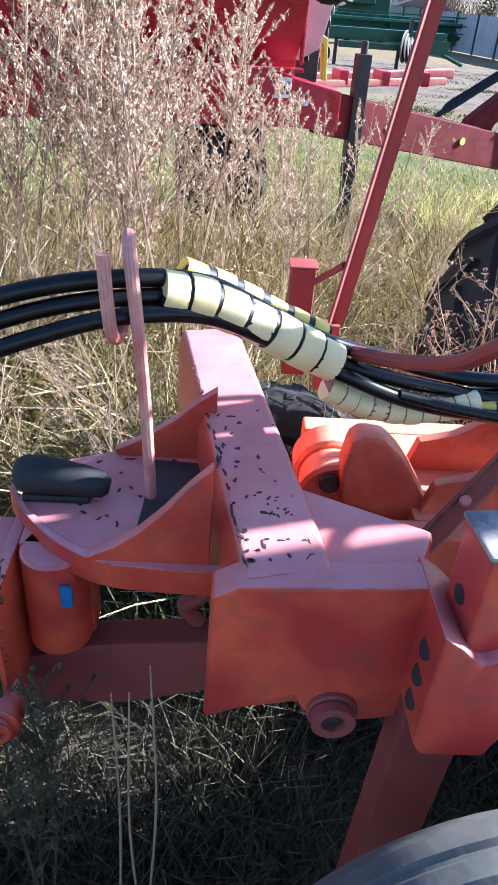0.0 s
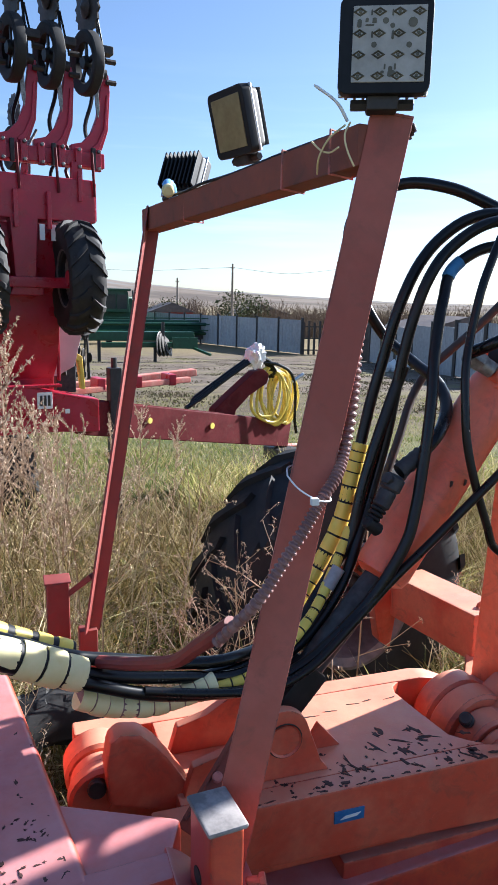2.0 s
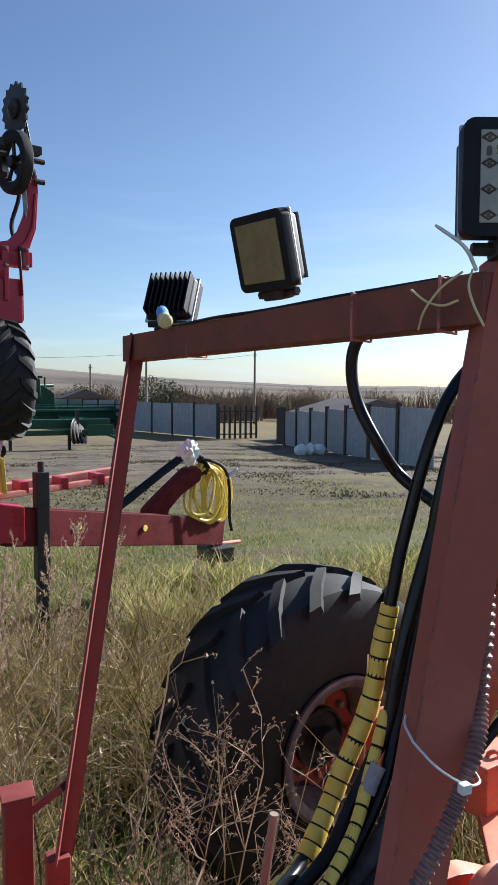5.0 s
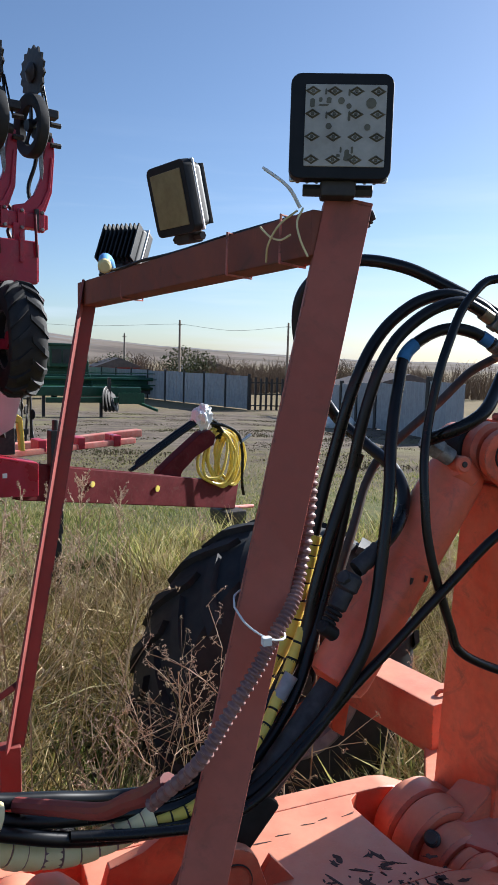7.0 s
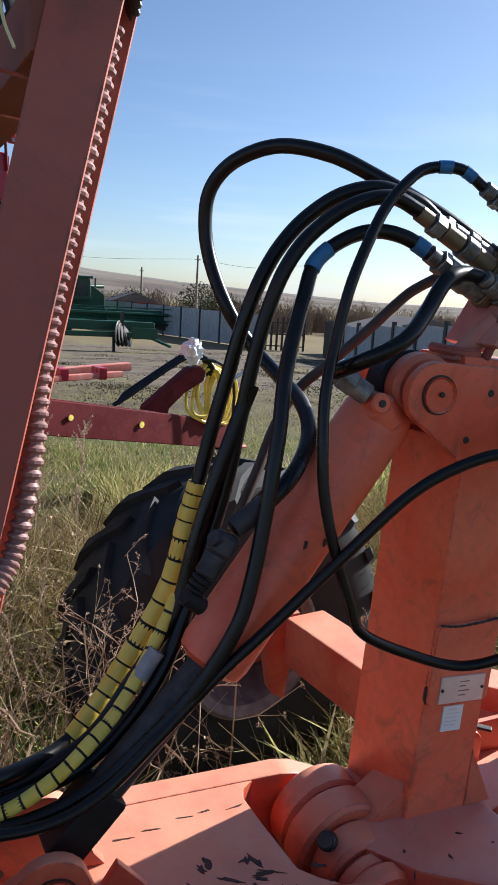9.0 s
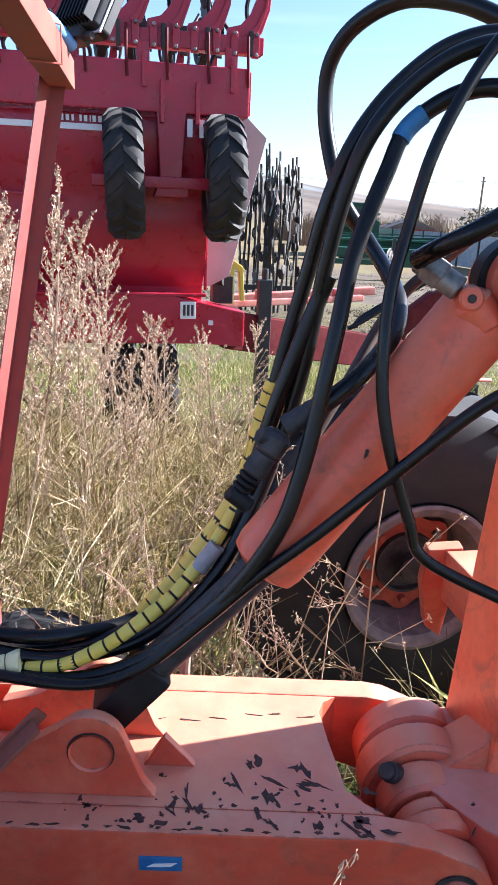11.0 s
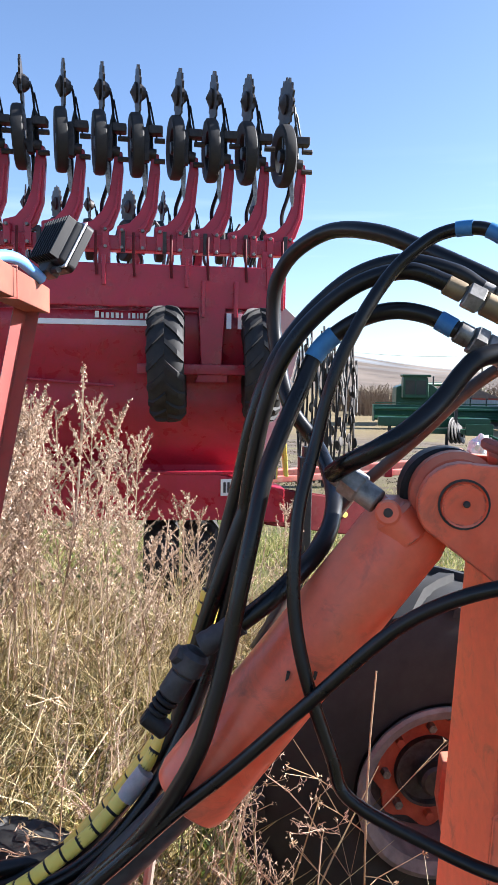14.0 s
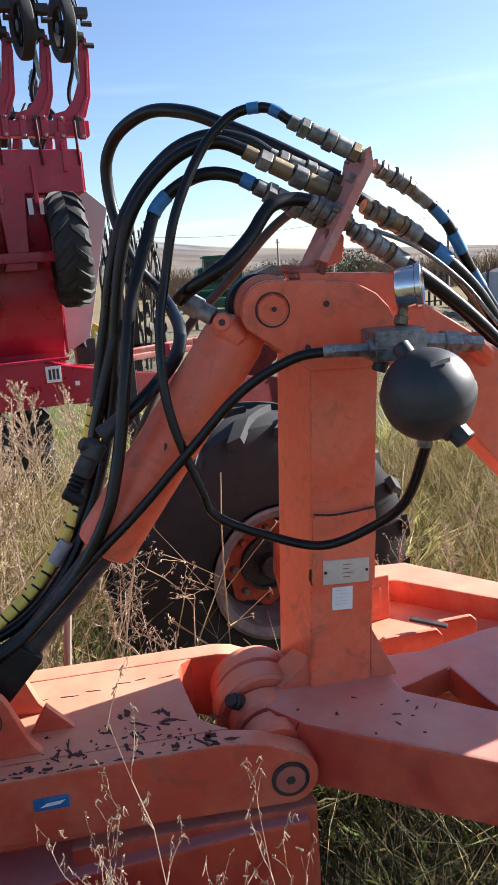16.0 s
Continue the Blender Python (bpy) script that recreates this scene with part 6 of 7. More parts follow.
# row units on the folded wing
def row_unit():
    u = thing("row_unit", "seed drill row unit with press wheel and notched disc folded upright", "row unit", (0, 4.73, 2.575), "row units on the wing")
    arm = [(-0.125, 2.52), (-0.01, 2.53), (0.075, 2.60), (0.118, 2.72), (0.135, 2.95), (0.128, 3.05), (0.085, 3.06), (0.070, 2.95), (0.050, 2.80), (0.010, 2.70), (-0.05, 2.635), (-0.125, 2.615)]
    part("arm", prism(B(), arm, "y", 4.70, 4.75, 0.006), SEED_RED, u)
    m = wheel_frame((-0.012, 4.70, 3.095), (1, 0.14, 0.05))
    part("press_wheel", lathe(B(), ((0.115, -0.020), (0.15, -0.034), (0.172, -0.035), (0.184, -0.026), (0.187, 0.0), (0.184, 0.026), (0.172, 0.035), (0.15, 0.034), (0.115, 0.020)), 30, m, True), TYRE, u)
    b_ = lathe(B(), ((0.0, 0.03), (0.035, 0.03), (0.042, 0.012), (0.042, -0.012), (0.035, -0.03), (0.0, -0.03)), 14, m)
    for k in range(5):
        a = 2 * math.pi * k / 5 + 0.4
        b_ = beam_between(b_, m @ Vector((0.035 * math.cos(a), 0.035 * math.sin(a), 0)), m @ Vector((0.12 * math.cos(a), 0.12 * math.sin(a), 0)), 0.030, 0.012, 0.003, m.to_3x3() @ Vector((0, 0, 1)))
    part("wheel_spokes", b_, BLACK, u)
    part("hub", rod(B(), (0.0, 4.70, 3.06), (0.11, 4.71, 3.05), 0.032, 12), DARK, u)
    m = wheel_frame((0.0, 4.70, 3.405), (1, 0.16, 0.04))
    prof = [(0.155 * math.cos(a) * (1.0 if i % 2 else 0.86), 0.155 * math.sin(a) * (1.0 if i % 2 else 0.86)) for i, a in enumerate([2 * math.pi * k / 32 for k in range(32)])]
    part("notched_disc", prism(B(), prof, "z", -0.006, 0.006, 0, m), DARK, u)
    b_ = lathe(B(), ((0, 0.05), (0.03, 0.045), (0.05, 0.02), (0.06, -0.02), (0, -0.05)), 12, m)
    part("disc_hub", b_, DARK, u)
    part("rod", tube(B(), spline([(0.085, 4.72, 2.98), (0.075, 4.72, 3.2), (0.06, 4.72, 3.36), (0.045, 4.71, 3.42)]), 0.008, 6), BLACK, u)
    part("stay", tube(B(), [(0.115, 4.72, 3.14), (0.07, 4.72, 3.36)], 0.006, 6), BLACK, u)
    part("disc_arm", tube(B(), [(0.0, 4.7, 3.405), (0.055, 4.71, 3.40)], 0.014, 8), DARK, u)
    b_ = box(B(), (0.065, 4.66, 3.16), (0.15, 4.74, 3.21), 0.008)
    b_ = box(b_, (0.03, 4.67, 3.0), (0.07, 4.73, 3.2), 0.008)
    part("linkage", b_, DARK, u)
    for zz in (3.00, 3.12):
        part("pivot_bolt", nut(B(), (0.10, 4.675, zz), (0.165, 4.675, zz), 0.016), DARK, u)
    part("seed_tube", tube(B(), spline([(0.02, 4.78, 2.62), (0.0, 4.80, 2.75), (0.045, 4.79, 2.92), (0.035, 4.77, 3.10)], 5), 0.013, 7), RUBBER, u)
    part("fork_plate", prism(B(), [(0.045, 3.02), (0.095, 3.02), (0.088, 3.24), (0.062, 3.30), (0.045, 3.22)], "y", 4.735, 4.745, 0.002), DARK, u)
    for x0 in (-0.112, 0.012):
        cl = part("toolbar_clamp", box(B(), (x0, 4.655, 2.462), (x0 + 0.042, 4.69, 2.592), 0.006), SEED_RED, u)
        for zz in (2.476, 2.578):
            part("clamp_nut", nut(B(), (x0 + 0.021, 4.657, zz), (x0 + 0.021, 4.632, zz), 0.011), STEEL, cl)
    part("arm_rib", prism(B(), [(0.02, 2.575), (0.055, 2.61), (0.10, 2.72), (0.118, 2.93), (0.106, 2.93), (0.085, 2.73), (0.04, 2.635), (0.0, 2.60)], "y", 4.685, 4.701, 0.003), SEED_RED, u)
    part("hanger", tube(B(), spline([(-0.02, 4.62, 2.56), (-0.02, 4.605, 2.47), (-0.018, 4.60, 2.38), (-0.012, 4.605, 2.30)], 4), 0.009, 7), SEED_SHADED, u)
    part("scraper", prism(B(), [(0.02, 2.99), (0.05, 2.98), (0.058, 2.84), (0.05, 2.78), (0.035, 2.82)], "y", 4.68, 4.69, 0.002), STEEL, u)
    return u


first_unit = row_unit()
base = Vector((0, 4.73, 2.51))
first_unit.location = base + Vector((0.605, 0, 0))
for i in range(1, 17):
    copy_thing(first_unit, Matrix.Translation(base + Vector((0.605 - 0.2265 * i, 0.0, 0.005 * i))) @ pose(0, 0, 0, 0, random.uniform(-1.5, 1.5), random.uniform(-3, 3)))
for i in range(12):
    copy_thing(first_unit, Matrix.Translation(base + Vector((0.66 - 0.30 * i + random.uniform(-0.03, 0.03), 2.3, -0.12))) @ pose(0, 0, 0, 0, random.uniform(-5, 5), random.uniform(-20, 20)))
bm = box(B(), (SX0, 6.98, 2.40), (0.7, 7.1, 2.52), 0.01)
bm = box(bm, (-3.0, 6.7, 1.9), (-2.9, 7.0, 2.45), 0.01)
part("rear_toolbar", bm, SEED_RED, seed)

# the whole drill stands turned a little from the implement
TURN = Matrix.Translation((0.55, 4.85, 0)) @ Matrix.Rotation(radians(12), 4, "Z") @ Matrix.Translation((-0.55, -4.85, 0))
bpy.context.view_layer.update()
for ob in list(scene.objects):
    if ob not in before_drill and ob.parent is None:
        ob.matrix_basis = TURN @ ob.matrix_basis

# a dark folded implement far behind the drill: upright tines with discs
wing = thing("folded_harrow", "dark folded harrow bristling with tines and discs behind the drill", "harrow", (1.0, 14.0, gz(1.0, 14.0)))
for i in range(17):
    x, y = 0.48 + 0.068 * i + random.uniform(-0.03, 0.03), 14.0 + random.uniform(-0.2, 0.2)
    top = 2.72 - 0.024 * i + random.uniform(-0.28, 0.2)
    part("tine", tube(B(), spline([(x, y, top), (x + 0.02, y, top - 0.5), (x + random.uniform(-0.05, 0.08), y, 1.3), (x + random.uniform(-0.1, 0.1), y, -0.3)], 4), 0.022, 6), DARK, wing)
    for k in range(5):
        m = wheel_frame((x + random.uniform(-0.03, 0.03), y - 0.1, top - 0.25 - 0.42 * k + random.uniform(-0.1, 0.1)), (1, random.uniform(-0.5, 0.5), random.uniform(-0.2, 0.2)))
        part("disc", lathe(B(), ((0, -0.02), (0.09, -0.012), (0.10, 0), (0.09, 0.012), (0, 0.02)), 14, m), DARK, wing)
    part("steel_link", tube(B(), [(x + 0.03, y - 0.15, top - 0.5), (x + random.uniform(-0.1, 0.1), y - 0.15, top - 1.0)], 0.016, 6), STEEL, wing)
part("wing_bar", box(B(), (0.55, 13.95, 0.1), (1.5, 14.05, 0.2), 0.008), DARK, wing)
part("wing_post", box(B(), (0.95, 13.95, gz(1.0, 14.0) - 0.05), (1.07, 14.05, 1.9), 0.01), DARK, wing)
# ---- yard: fences, poles, combine, sheds, shrubs ----
def fence(p0, p1, n, top, label, gate_at=()):
    p0, p1 = Vector(p0), Vector(p1)
    f = thing("yard_fence", label, "fence", (*p0, gz(*p0)))
    for i in range(n):
        a, b_ = p0.lerp(p1, i / n), p0.lerp(p1, (i + 1) / n)
        g = min(gz(*a), gz(*b_))
        if i not in gate_at:
            bm = B()
            k = 14
            d = (b_ - a)
            nn = Vector((-d.y, d.x)).normalized()
            vs = []
            for q in range(k + 1):
                c = a + d * (q / k) + nn * (0.03 if q % 2 else -0.03)
                vs.append((bm.verts.new((c.x, c.y, g + 0.05)), bm.verts.new((c.x, c.y, g + top + 0.04 * ((i * 3) % 2)))))
            for q in range(k):
                bm.faces.new((vs[q][0], vs[q + 1][0], vs[q + 1][1], vs[q][1]))
            ret = bmesh.ops.extrude_face_region(bm, geom=list(bm.faces))
            for v in ret["geom"]:
                if isinstance(v, bmesh.types.BMVert):
                    v.co += Vector((nn.x, nn.y, 0)) * 0.02
            part("panel", bm, FENCE, f, smooth=10)
        bm = box(B(), (a.x - 0.08, a.y - 0.08, g - 0.1), (a.x + 0.08, a.y + 0.08, g + top + 0.15), 0.01)
        part("post", bm, DARK, f)
    return f


fence((19.4, 46.0), (12.2, 68.0), 9, 2.35, "grey sheet-metal yard fence with dark posts")
fence((20.2, 37.6), (14.6, 17.5), 7, 2.0, "pale grey sheet-metal yard fence with dark posts")
for c, d in (((19.5, 46.0), (2.6, -0.6)), ((20.2, 37.6), (1.2, 3.2))):
    g = thing("yard_gate", "dark open yard gate leaf of upright bars", "gate", (*c, gz(*c)), "gate leaves")
    for k in range(8):
        x, y = c[0] + d[0] * k / 7, c[1] + d[1] * k / 7
        z = gz(x, y)
        part("bar", box(B(), (x - 0.07, y - 0.05, z), (x + 0.07, y + 0.05, z + 2.2 + 0.1 * (k % 2)), 0.005), DARK, g)
    for h in (0.3, 1.1, 1.9):
        part("rail", beam_between(B(), (*c, gz(*c) + h), (c[0] + d[0], c[1] + d[1], gz(c[0] + d[0], c[1] + d[1]) + h), 0.06, 0.08, 0.005), DARK, g)

# poles and wires
tops = []
for x, y, h in ((20.7, 66.7, 7.0), (18.0, 78.4, 5.9), (30.0, 62.0, 7.0), (1.3, 70.0, 7.0)):
    z = gz(x, y)
    pl = thing("utility_pole", "weathered wooden utility pole behind the fence", "pole", (x, y, z), "utility poles")
    part("shaft", rod(B(), (x, y, z), (x, y, z + h), 0.14, 12, 0.02, 0.09), WOOD, pl)
    part("cross_arm", box(B(), (x - 0.22, y - 0.05, z + h - 0.42), (x + 0.22, y + 0.05, z + h - 0.34), 0.01), WOOD, pl)
    tops.append(Vector((x, y, z + h - 0.35)))
w = thing("overhead_wire", "thin overhead wires between the poles", "wire", tops[0])
for a, b_ in ((3, 0), (0, 2)):
    mid = tops[a].lerp(tops[b_], 0.5) - Vector((0, 0, 0.5))
    part("wire", tube(B(), spline([tops[a], mid, tops[b_]]), 0.012, 4), DARK, w)

# combine with its header on a cart
cb = thing("combine_harvester", "green combine harvester parked across the yard", "combine", (9.4, 65.0, gz(9.4, 65)))
g0 = gz(9.4, 65)
part("body", prism(B(), [(7.6, 1.0), (7.6, 3.3), (8.4, 3.6), (10.6, 3.6), (11.6, 2.9), (11.6, 1.2), (10.8, 0.9)], "y", 64.2, 67.5, 0.08, Matrix.Translation((0, 0, g0))), GREEN, cb)
part("cab", prism(B(), [(8.0, 2.4), (8.0, 4.1), (8.15, 4.25), (9.9, 4.25), (10.1, 4.1), (10.2, 2.4)], "y", 62.6, 64.1, 0.06, Matrix.Translation((0, 0, g0))), GREEN, cb)
for x0, x1 in ((8.2, 9.0), (9.1, 9.95)):
    part("cab_window", box(B(), (x0, 62.55, 2.7 + g0), (x1, 62.6, 3.9 + g0), 0.01), GLASS, cb, "dark tinted cab glass")
part("cab_roof", box(B(), (7.9, 62.4, 4.2 + g0), (10.3, 64.2, 4.4 + g0), 0.05), GREEN, cb)
for x in (7.8, 11.0):
    bm = tyre_mesh(0.85, 0.4, 0.6)
    bm.transform(wheel_frame((x, 63.2, g0 + 0.85), (1, 0, 0)))
    part("wheel", bm, TYRE, cb)
part("unloading_pipe", rod(B(), (8.2, 64.5, g0 + 3.5), (11.9, 67.0, g0 + 3.6), 0.18, 12), GREEN, cb)
part("exhaust", rod(B(), (10.9, 65.0, g0 + 3.4), (10.9, 65.0, g0 + 4.3), 0.08, 10), DARK, cb)
hd = thing("combine_header", "long green grain header standing in the yard", "header", (10.0, 58.0, gz(10, 58)))
g1 = gz(10, 58)
part("trough", prism(B(), [(57.6, 0.7), (57.4, 0.9), (58.2, 1.1), (58.4, 1.9), (58.7, 1.9), (58.8, 0.7)], "x", 5.2, 16.2, 0.03, Matrix.Translation((0, 0, g1))), GREEN, hd)
part("reel_tube", rod(B(), (5.3, 57.5, g1 + 1.6), (16.1, 57.5, g1 + 1.6), 0.14, 12), GREEN, hd)
for x in (5.2, 10.6, 16.2):
    part("side_sheet", prism(B(), [(57.0, 0.6), (57.2, 1.3), (58.0, 1.9), (58.8, 1.9), (58.8, 0.6)], "x", x - 0.04, x + 0.04, 0.01, Matrix.Translation((0, 0, g1))), GREEN, hd)
for k in range(6):
    a = 2 * math.pi * k / 6
    part("reel_bat", rod(B(), (5.3, 57.5 + 0.55 * math.cos(a), g1 + 1.6 + 0.55 * math.sin(a)), (16.1, 57.5 + 0.55 * math.cos(a), g1 + 1.6 + 0.55 * math.sin(a)), 0.04, 6), GREEN, hd)
part("cart_wheel", rod(B(), (7.5, 57.6, g1 + 0.35), (7.9, 57.6, g1 + 0.35), 0.35, 20), TYRE, hd)
part("cart_wheel", rod(B(), (13.5, 57.6, g1 + 0.35), (13.9, 57.6, g1 + 0.35), 0.35, 20), TYRE, hd)
part("cart_frame", box(B(), (6.0, 57.9, g1 + 0.35), (15.6, 58.1, g1 + 0.7), 0.02), DARK, hd)
# a small green implement nearer by
im = thing("green_implement", "green implement with a gang of dark discs in the yard", "implement", (7.0, 36.0, gz(7, 36)))
g2 = gz(7, 36)
part("beam", box(B(), (3.8, 35.9, g2 + 1.05), (9.2, 36.3, g2 + 1.5), 0.04), GREEN, im)
part("beam", box(B(), (4.4, 35.3, g2 + 0.75), (9.0, 35.6, g2 + 1.0), 0.03), GREEN, im)
for k in range(4):
    x = 7.25 + 0.16 * k
    part("disc", lathe(B(), ((0.18, -0.03), (0.60 - 0.05 * k, -0.03), (0.64 - 0.05 * k, 0), (0.60 - 0.05 * k, 0.03), (0.18, 0.03)), 24, wheel_frame((x, 35.1 + 0.1 * k, g2 + 0.95 - 0.06 * k), (0.9, -0.5, 0.1 * k)), True), DARK, im)
part("disc_post", box(B(), (7.36, 35.2, g2 + 0.5), (7.50, 35.4, g2 + 2.0), 0.01), DARK, im)
part("leg", box(B(), (7.0, 35.4, g2 - 0.05), (7.14, 35.55, g2 + 1.0), 0.01), DARK, im)
part("leg", box(B(), (4.3, 36.0, g2 - 0.05), (4.45, 36.15, g2 + 1.1), 0.01), DARK, im)
part("drawbar", beam_between(B(), (8.6, 36.0, g2 + 0.9), (9.6, 34.2, g2 + 0.45), 0.12, 0.12, 0.01), GREEN, im)
part("side_board", box(B(), (7.9, 35.2, g2 + 0.7), (9.2, 35.28, g2 + 1.25), 0.01), GREEN, im)

# sheds with roofs behind the fences
for x, y, wd, dp, h, label in ((15.9, 73.6, 4.4, 4.0, 2.3, "low dull red hut with a dark pitched roof"), (28.0, 42.0, 7.0, 5.0, 1.9, "pale shed with a dark pitched roof"), (26.0, 75.0, 6.0, 4.0, 2.2, "low shed with a grey pitched roof")):
    g = gz(x, y)
    sh = thing("shed", label, "shed", (x, y, g), "sheds behind the fence")
    part("wall", box(B(), (x - wd / 2, y - dp / 2, g - 0.3), (x + wd / 2, y + dp / 2, g + h), 0.03), POST_RED if "red" in label else FENCE, sh)
    part("roof", prism(B(), [(x - wd / 2 - 0.3, h), (x, h + 0.95), (x + wd / 2 + 0.3, h)], "y", y - dp / 2 - 0.3, y + dp / 2 + 0.3, 0.02, Matrix.Translation((0, 0, g))), ROOF, sh)
bm = B()
for k in range(3):
    b = B()
    bmesh.ops.create_icosphere(b, subdivisions=2, radius=0.28)
    for v in b.verts:
        v.co *= 1 + 0.3 * noise.noise(v.co * 5 + Vector((k, 0, 0)))
        v.co += Vector((15.0 + 0.45 * k, 26.5, gz(15, 26.5) + 0.2))
    bm = joined(bm, b)
solo("white_sacks", bm, WHITE, "white sacks lying on the gravel by the fence", "sack")


# leafless shrubs and a dark tree
def shrub(x, y, h, wd, n, name, label, m, group):
    bm = B()
    g = gz(x, y)
    for k in range(n):
        a, r = random.uniform(0, 6.283), wd * math.sqrt(random.random()) * 0.6
        p0 = Vector((x + r * math.cos(a), y + r * math.sin(a), g - 0.05))
        hh = h * random.uniform(0.55, 1.0)
        le = Vector((random.uniform(-0.25, 0.25), random.uniform(-0.25, 0.25), 1)) * hh
        p1, p2 = p0 + le * 0.55, p0 + le + Vector((random.uniform(-0.2, 0.2), 0, 0)) * hh
        w0 = 0.02 + 0.012 * hh
        for q0, q1, u0, u1 in ((p0, p1, w0, w0 * 0.7), (p1, p2, w0 * 0.7, 0.006)):
            v = [bm.verts.new(q) for q in (q0 - Vector((u0, 0, 0)), q0 + Vector((u0, 0, 0)), q1 + Vector((u1, 0, 0)), q1 - Vector((u1, 0, 0)))]
            bm.faces.new(v)
        for j in range(13):
            t = random.uniform(0.15, 1.0)
            q0 = p0 + le * t
            q1 = q0 + Vector((random.uniform(-0.35, 0.35), random.uniform(-0.2, 0.2), random.uniform(0.0, 0.32))) * hh * 0.5
            v = [bm.verts.new(q) for q in (q0 - Vector((0.024, 0, 0)), q0 + Vector((0.024, 0, 0)), q1 + Vector((0, 0, 0.03)))]
            bm.faces.new(v)
    return solo(name, bm, m, label, "shrub", group)


for i in range(58):
    x = 4 + 0.85 * i + random.uniform(-1, 1)
    y = 88 - 0.55 * x + random.uniform(-4, 6) if x > 20 else 84 + random.uniform(-6, 10)
    shrub(x, y, random.uniform(2.0, 3.3) + 0.9 * (0.5 + noise.noise((x * 0.25, 3.0, 0.0))), random.uniform(2.2, 3.6), 70, "leafless_shrub", "brown leafless shrub beyond the yard fence", TWIG, "shrubs beyond the fence")
for x, y, h in ((21.5, 69.0, 4.6), (24.5, 71.5, 4.2), (16.0, 74.0, 3.8)):
    tr = thing("small_tree", "small dark bushy tree behind the fence", "tree", (x, y, gz(x, y)), "trees behind the fence")
    z = gz(x, y)
    part("trunk", rod(B(), (x, y, z), (x, y, z + h * 0.6), 0.16, 8, 0.01, 0.07), WOOD, tr)
    bm = B()
    for k in range(900):
        a, b_ = random.uniform(0, 6.283), math.acos(random.uniform(-1, 1))
        r = random.random() ** 0.4 * (1 + 0.35 * noise.noise((math.cos(a) * 2, math.sin(a) * 2, b_ * 2 + x)))
        c = Vector((x + 2.0 * r * math.sin(b_) * math.cos(a), y + 1.8 * r * math.sin(b_) * math.sin(a), z + h * 0.62 + h * 0.38 * r * math.cos(b_)))
        s_ = random.uniform(0.1, 0.24)
        q = [c + Vector((random.uniform(-s_, s_), random.uniform(-s_, s_), random.uniform(-s_, s_))) for _ in range(3)]
        bm.faces.new([bm.verts.new(p) for p in q])
    part("crown", bm, DARKLEAF, tr)

